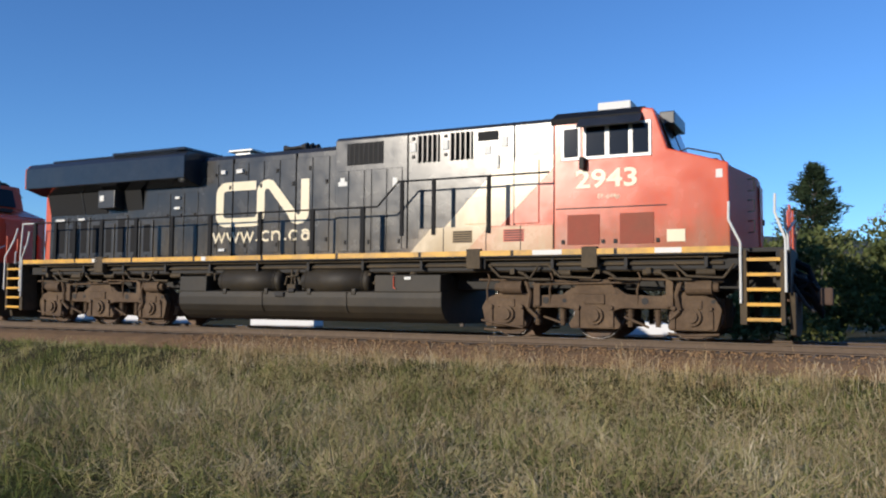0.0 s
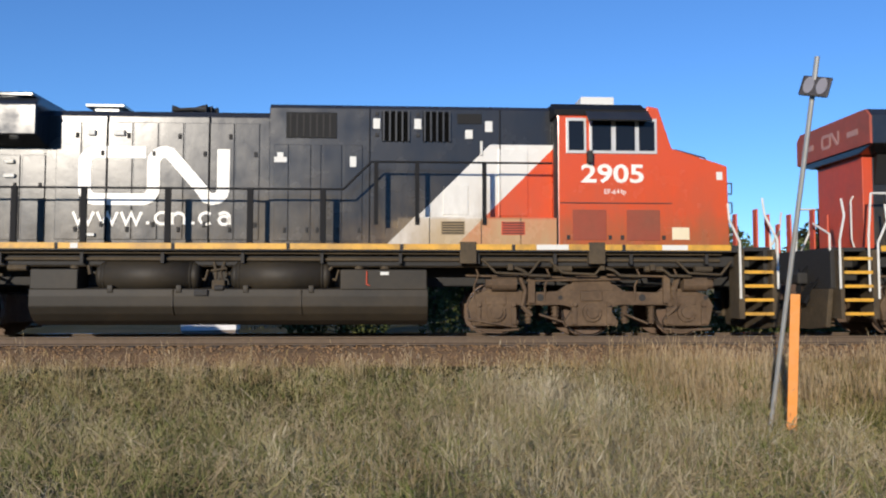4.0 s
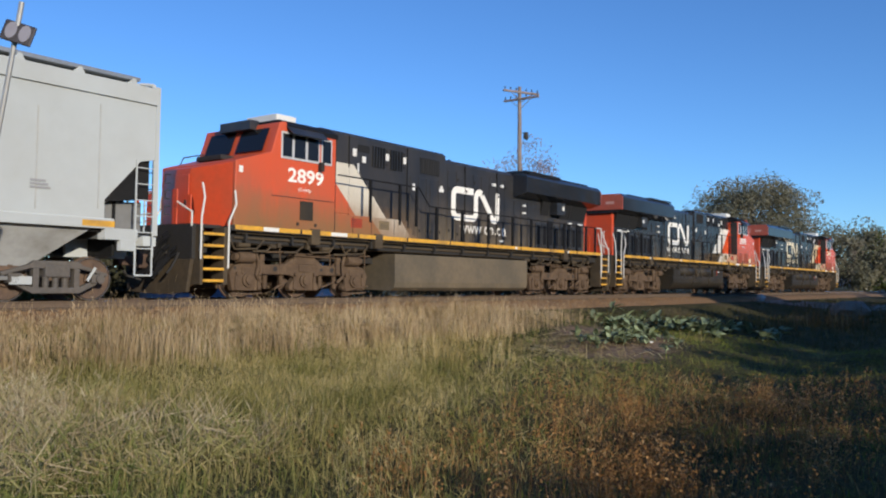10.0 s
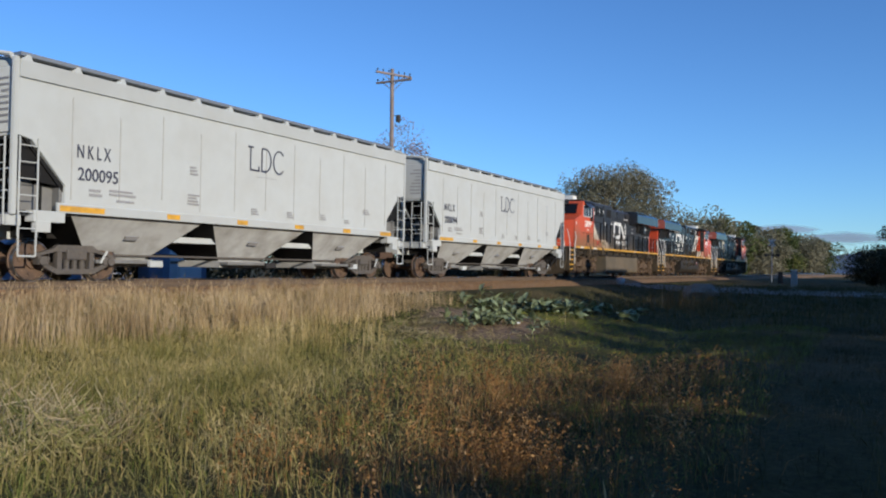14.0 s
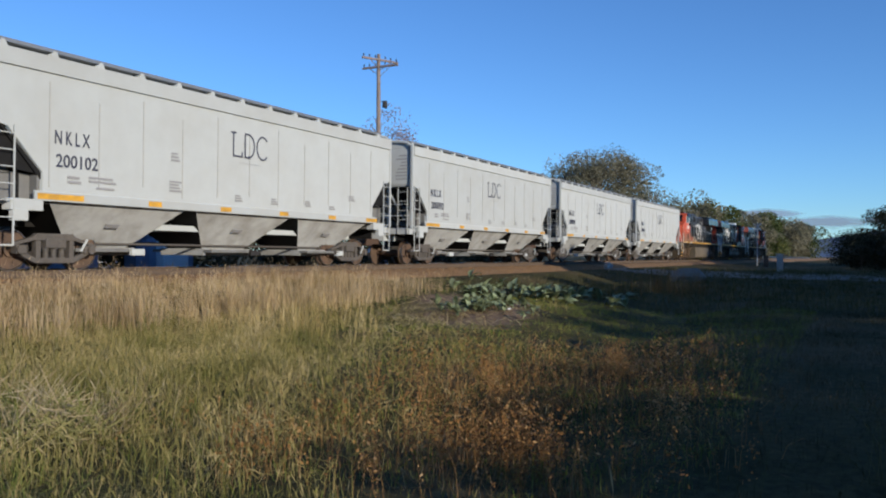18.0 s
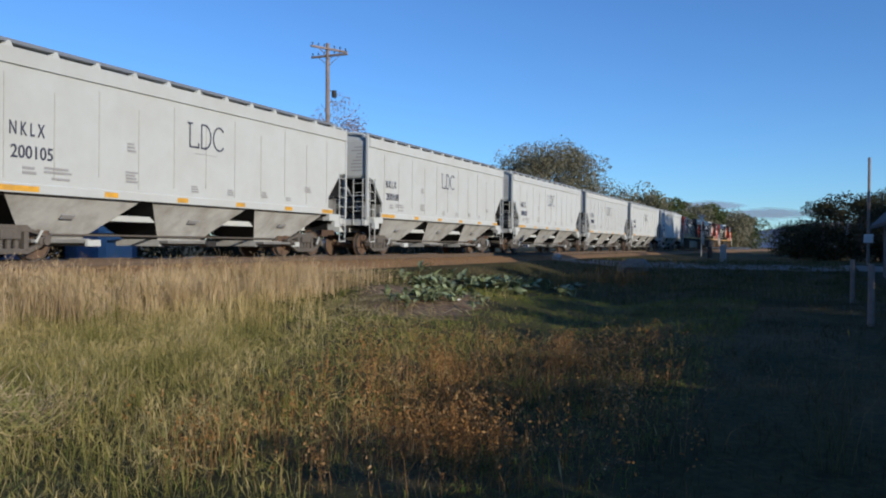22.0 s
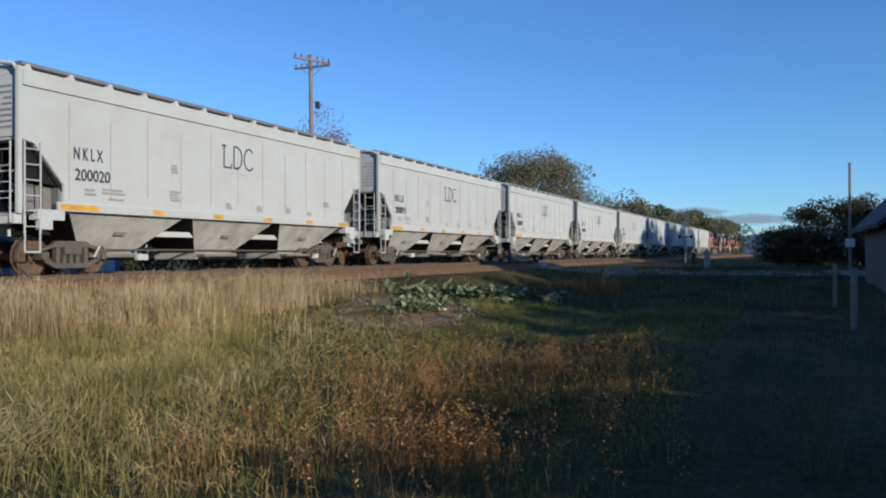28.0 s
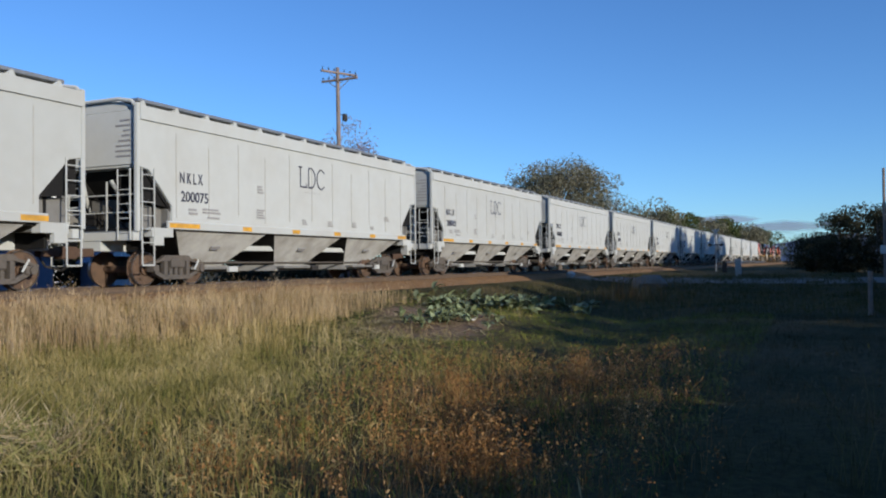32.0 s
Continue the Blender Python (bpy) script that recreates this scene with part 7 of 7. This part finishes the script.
for k, (x, y, h, w) in enumerate(((80, -0.2, 3.2, 4.0), (74, -1.9, 4.6, 4.4), (76, -3.4, 5.4, 5.0), (72, -4.6, 5.0, 4.6), (78, -6.2, 5.6, 5.2), (70, -6.6, 4.6, 4.6), (68, -8.4, 4.8, 5.0), (100, -1.5, 3.4, 6.0), (110, 0.5, 3.6, 7.0))):
    tree("shaded_shrub", (x, y, G(x, y)), h, w, M_dull, "dark bushy shrub near the service pole", 70 + k, 30, 190, 0.11, 0.12, 0.05, "dark shrubs")
# a tall uneven hedge, unseen and added behind and beside the viewpoint to keep the low sun off the ground there
CASTER_HEIGHTS = (2.75, 3.3, 3.4, 3.5, 3.65, 4.2, 5.0, 5.9, 6.3, 6.6, 6.4)
for k in (-1, 0, 1, 2, 3, 4, 5, 6, 7, 8, 9, 14, 15, 16, 17):
    x = -0.5 + 3.4 * k
    tree("garden_shrub", (x, -9.2 - 0.3 * (k % 3), G(x, -9)), CASTER_HEIGHTS[min(k + 1, 10)] + 0.2 * math.sin(k * 2.3), 4.6, M_greenleaf, "unseen leafy shrub added to shade the near ground", 90 + k, 30, 170, 0.16, 0.12, 0.05, "hedge shrubs")

# out-of-view trees, added only to throw shade on the far grass
for k in range(9):
    x = 17 + 5.6 * k
    tree("garden_tree", (x, -24 - 1.5 * (k % 2), -1.1), 9.6 + 0.5 * math.sin(k * 1.9), 7.5, M_greenleaf, "unseen leafy tree added to shade the far grass", 200 + k, 34, 90, 0.31, 0.22, 0.08, "garden trees")

# taller unseen row, added so that its shade reaches the distant wagons
for k in range(9):
    x = 79 + 5.6 * k
    tree("garden_tree", (x, -29 - 1.5 * (k % 2), -1.1), 17.6 + 0.9 * math.sin(k * 2.3), 10.5, M_greenleaf, "unseen tall leafy tree added to shade the far wagons", 230 + k, 44, 110, 0.46, 0.3, 0.1, "garden trees")

# ---- house at the edge of the garden ----
M_shingle = mat("dark_roof_shingle", (0.06, 0.058, 0.062), 0.85, grain=0.3, scale=6, bump=0.4)
M_siding = mat("dark_house_siding", (0.085, 0.08, 0.078), 0.8, grain=0.12, stain=(0.05, 0.045, 0.04), stain_amount=0.4)
th = thing("house", "shaded house with a steep dark shingle roof", "house", at=(34, -9.1, G(34, -8.6) + 0.75))
b = B(); prism_x(b, [(-5.2, -1.0), (5.2, -1.0), (5.2, 2.3), (0, 7.6), (-5.2, 2.3)], 0.3, 11.7, 0.01); part("wall", b, M_siding, th)
for s in (-1, 1):
    b = B(); prism_x(b, [(s * 5.75, 1.80), (0, 7.66), (0, 7.86), (s * 5.80, 1.95)], 0, 12); part("roof", b, M_shingle, th)
b = B(); box(b, 4, 4.7, -0.9, -0.2, 6.4, 8.6, 0.02); part("chimney", b, mat("brown_brick", (0.2, 0.1, 0.07), 0.9, grain=0.3), th)
for y in (-2.6, 1.4):
    b = B(); box(b, 0.22, 0.34, y, y + 1.3, 0.9, 2.2, 0.01); wf = part("window", b, M_dark, th)
    b = B(); box(b, 0.20, 0.23, y + 0.1, y + 1.2, 1.0, 2.1); part("pane", b, M_glass, wf)

# ---- distance: wooded rise, far hills, low cloud ----
M_wood_far = mat("distant_woods", (0.055, 0.062, 0.04), 0.95, grain=0.4, scale=0.05, stain=(0.10, 0.085, 0.05), stain_amount=0.6, stain_scale=0.012, bump=0.8, bump_scale=0.08)
# the blue haze of distance is put into the far hill's base colour
M_hill_far = mat("haze_blue_hill", (0.075, 0.12, 0.20), 1.0, grain=0.1, scale=0.01)


def ridge(name, p0, p1, h, depth, n, seed, material, label):
    rng = np.random.default_rng(seed)
    p0, p1 = np.array(p0, float), np.array(p1, float)
    d = (p1 - p0) / np.linalg.norm(p1 - p0)
    nrm = np.array([-d[1], d[0]])
    b = B()
    rows = []
    for i in range(n + 1):
        t = i / n
        hh = h * math.sin(math.pi * t) ** 0.45 * (0.75 + 0.16 * math.sin(t * 9 + seed) + 0.08 * math.sin(t * 31 + 2 * seed)) + rng.uniform(-0.02, 0.02) * h
        q = p0 + (p1 - p0) * t
        rows.append([b.verts.new((*(q + nrm * depth * (k - 2) / 2), -2 + max(0, hh) * w)) for k, w in enumerate((0, 0.7, 1.0, 0.7, 0))])
    for a, c in zip(rows, rows[1:]):
        for i in range(4):
            b.faces.new((a[i], c[i], c[i + 1], a[i + 1]))
    bmesh.ops.recalc_face_normals(b, faces=b.faces[:])
    return tagged(new(name, mesh_of(name, b, material, True)), label, "hill", kind="structure")


ridge("backdrop_hill", (-900, 520), (420, 700), 60, 120, 60, 3, M_wood_far, "low wooded hill in the distance")
# unseen bank, added to block the low sky mirrored in the locomotive paint
ridge("backdrop_hill", (-420, -105), (460, -105), 25, 30, 60, 8, M_wood_far, "unseen wooded bank added behind the viewpoint to darken reflections")
ridge("backdrop_hill", (3300, -1200), (3000, 900), 120, 400, 40, 5, M_hill_far, "hill on the horizon coloured blue for haze")
M_cloud = bpy.data.materials.new("thin_cloud")
M_cloud.use_nodes = True
ct = M_cloud.node_tree
cN, cL = ct.nodes.new, ct.links.new
c_tc, c_n, c_len, c_mr, c_tr, c_mx = cN("ShaderNodeTexCoord"), cN("ShaderNodeTexNoise"), cN("ShaderNodeVectorMath"), cN("ShaderNodeMapRange"), cN("ShaderNodeBsdfTransparent"), cN("ShaderNodeMixShader")
c_n.inputs["Scale"].default_value, c_n.inputs["Detail"].default_value = 2.2, 6
c_len.operation = "LENGTH"
c_sub = cN("ShaderNodeMath"); c_sub.operation = "SUBTRACT"
cL(c_tc.outputs["Object"], c_n.inputs["Vector"]); cL(c_tc.outputs["Object"], c_len.inputs[0])
cL(c_n.outputs[0], c_sub.inputs[0]); cL(c_len.outputs["Value"], c_sub.inputs[1])
c_mr.inputs[1].default_value, c_mr.inputs[2].default_value, c_mr.inputs[4].default_value = -0.45, 0.1, 0.75
cL(c_sub.outputs[0], c_mr.inputs[0]); cL(c_mr.outputs[0], c_mx.inputs[0])
ct.nodes["Principled BSDF"].inputs["Base Color"].default_value = (0.30, 0.33, 0.43, 1)
ct.nodes["Principled BSDF"].inputs["Roughness"].default_value = 1.0
cL(c_tr.outputs[0], c_mx.inputs[1]); cL(ct.nodes["Principled BSDF"].outputs[0], c_mx.inputs[2]); cL(c_mx.outputs[0], ct.nodes["Material Output"].inputs[0])
for az, el, w, h in ((-84.6, 2.75, 330, 50), (-88.3, 2.2, 380, 60), (-82.0, 2.2, 220, 30), (-91.5, 2.3, 200, 34)):
    b = B()
    bmesh.ops.create_grid(b, x_segments=2, y_segments=2, size=1)
    o = new("cloud", mesh_of("cloud", b, M_cloud))
    o.location = (-math.sin(radians(az)) * 3600, math.cos(radians(az)) * 3600, math.tan(radians(el)) * 3600)
    o.rotation_euler, o.scale = (radians(90), 0, radians(az)), (w / 2, h / 2, 1)
    o.visible_shadow = False
    tagged(o, "thin grey streak of cloud low over the horizon", "cloud", kind="structure")


# ---- what moves ----
def motions():
    for ob, c, half, flip in CARS:
        walk(ob, [(t, car_pose(c + s, half, flip)) for t, s in RUN])
    ts, ss = [t for t, _ in RUN], [s for _, s in RUN]
    beats = [k / 15 for k in range(481)]
    for w, (x, y, z), r, way in SPIN:
        walk(w, [(t, pose(x, y, z, 0, way * math.degrees(float(np.interp(t, ts, ss)) / r), 0)) for t in beats])


motions()
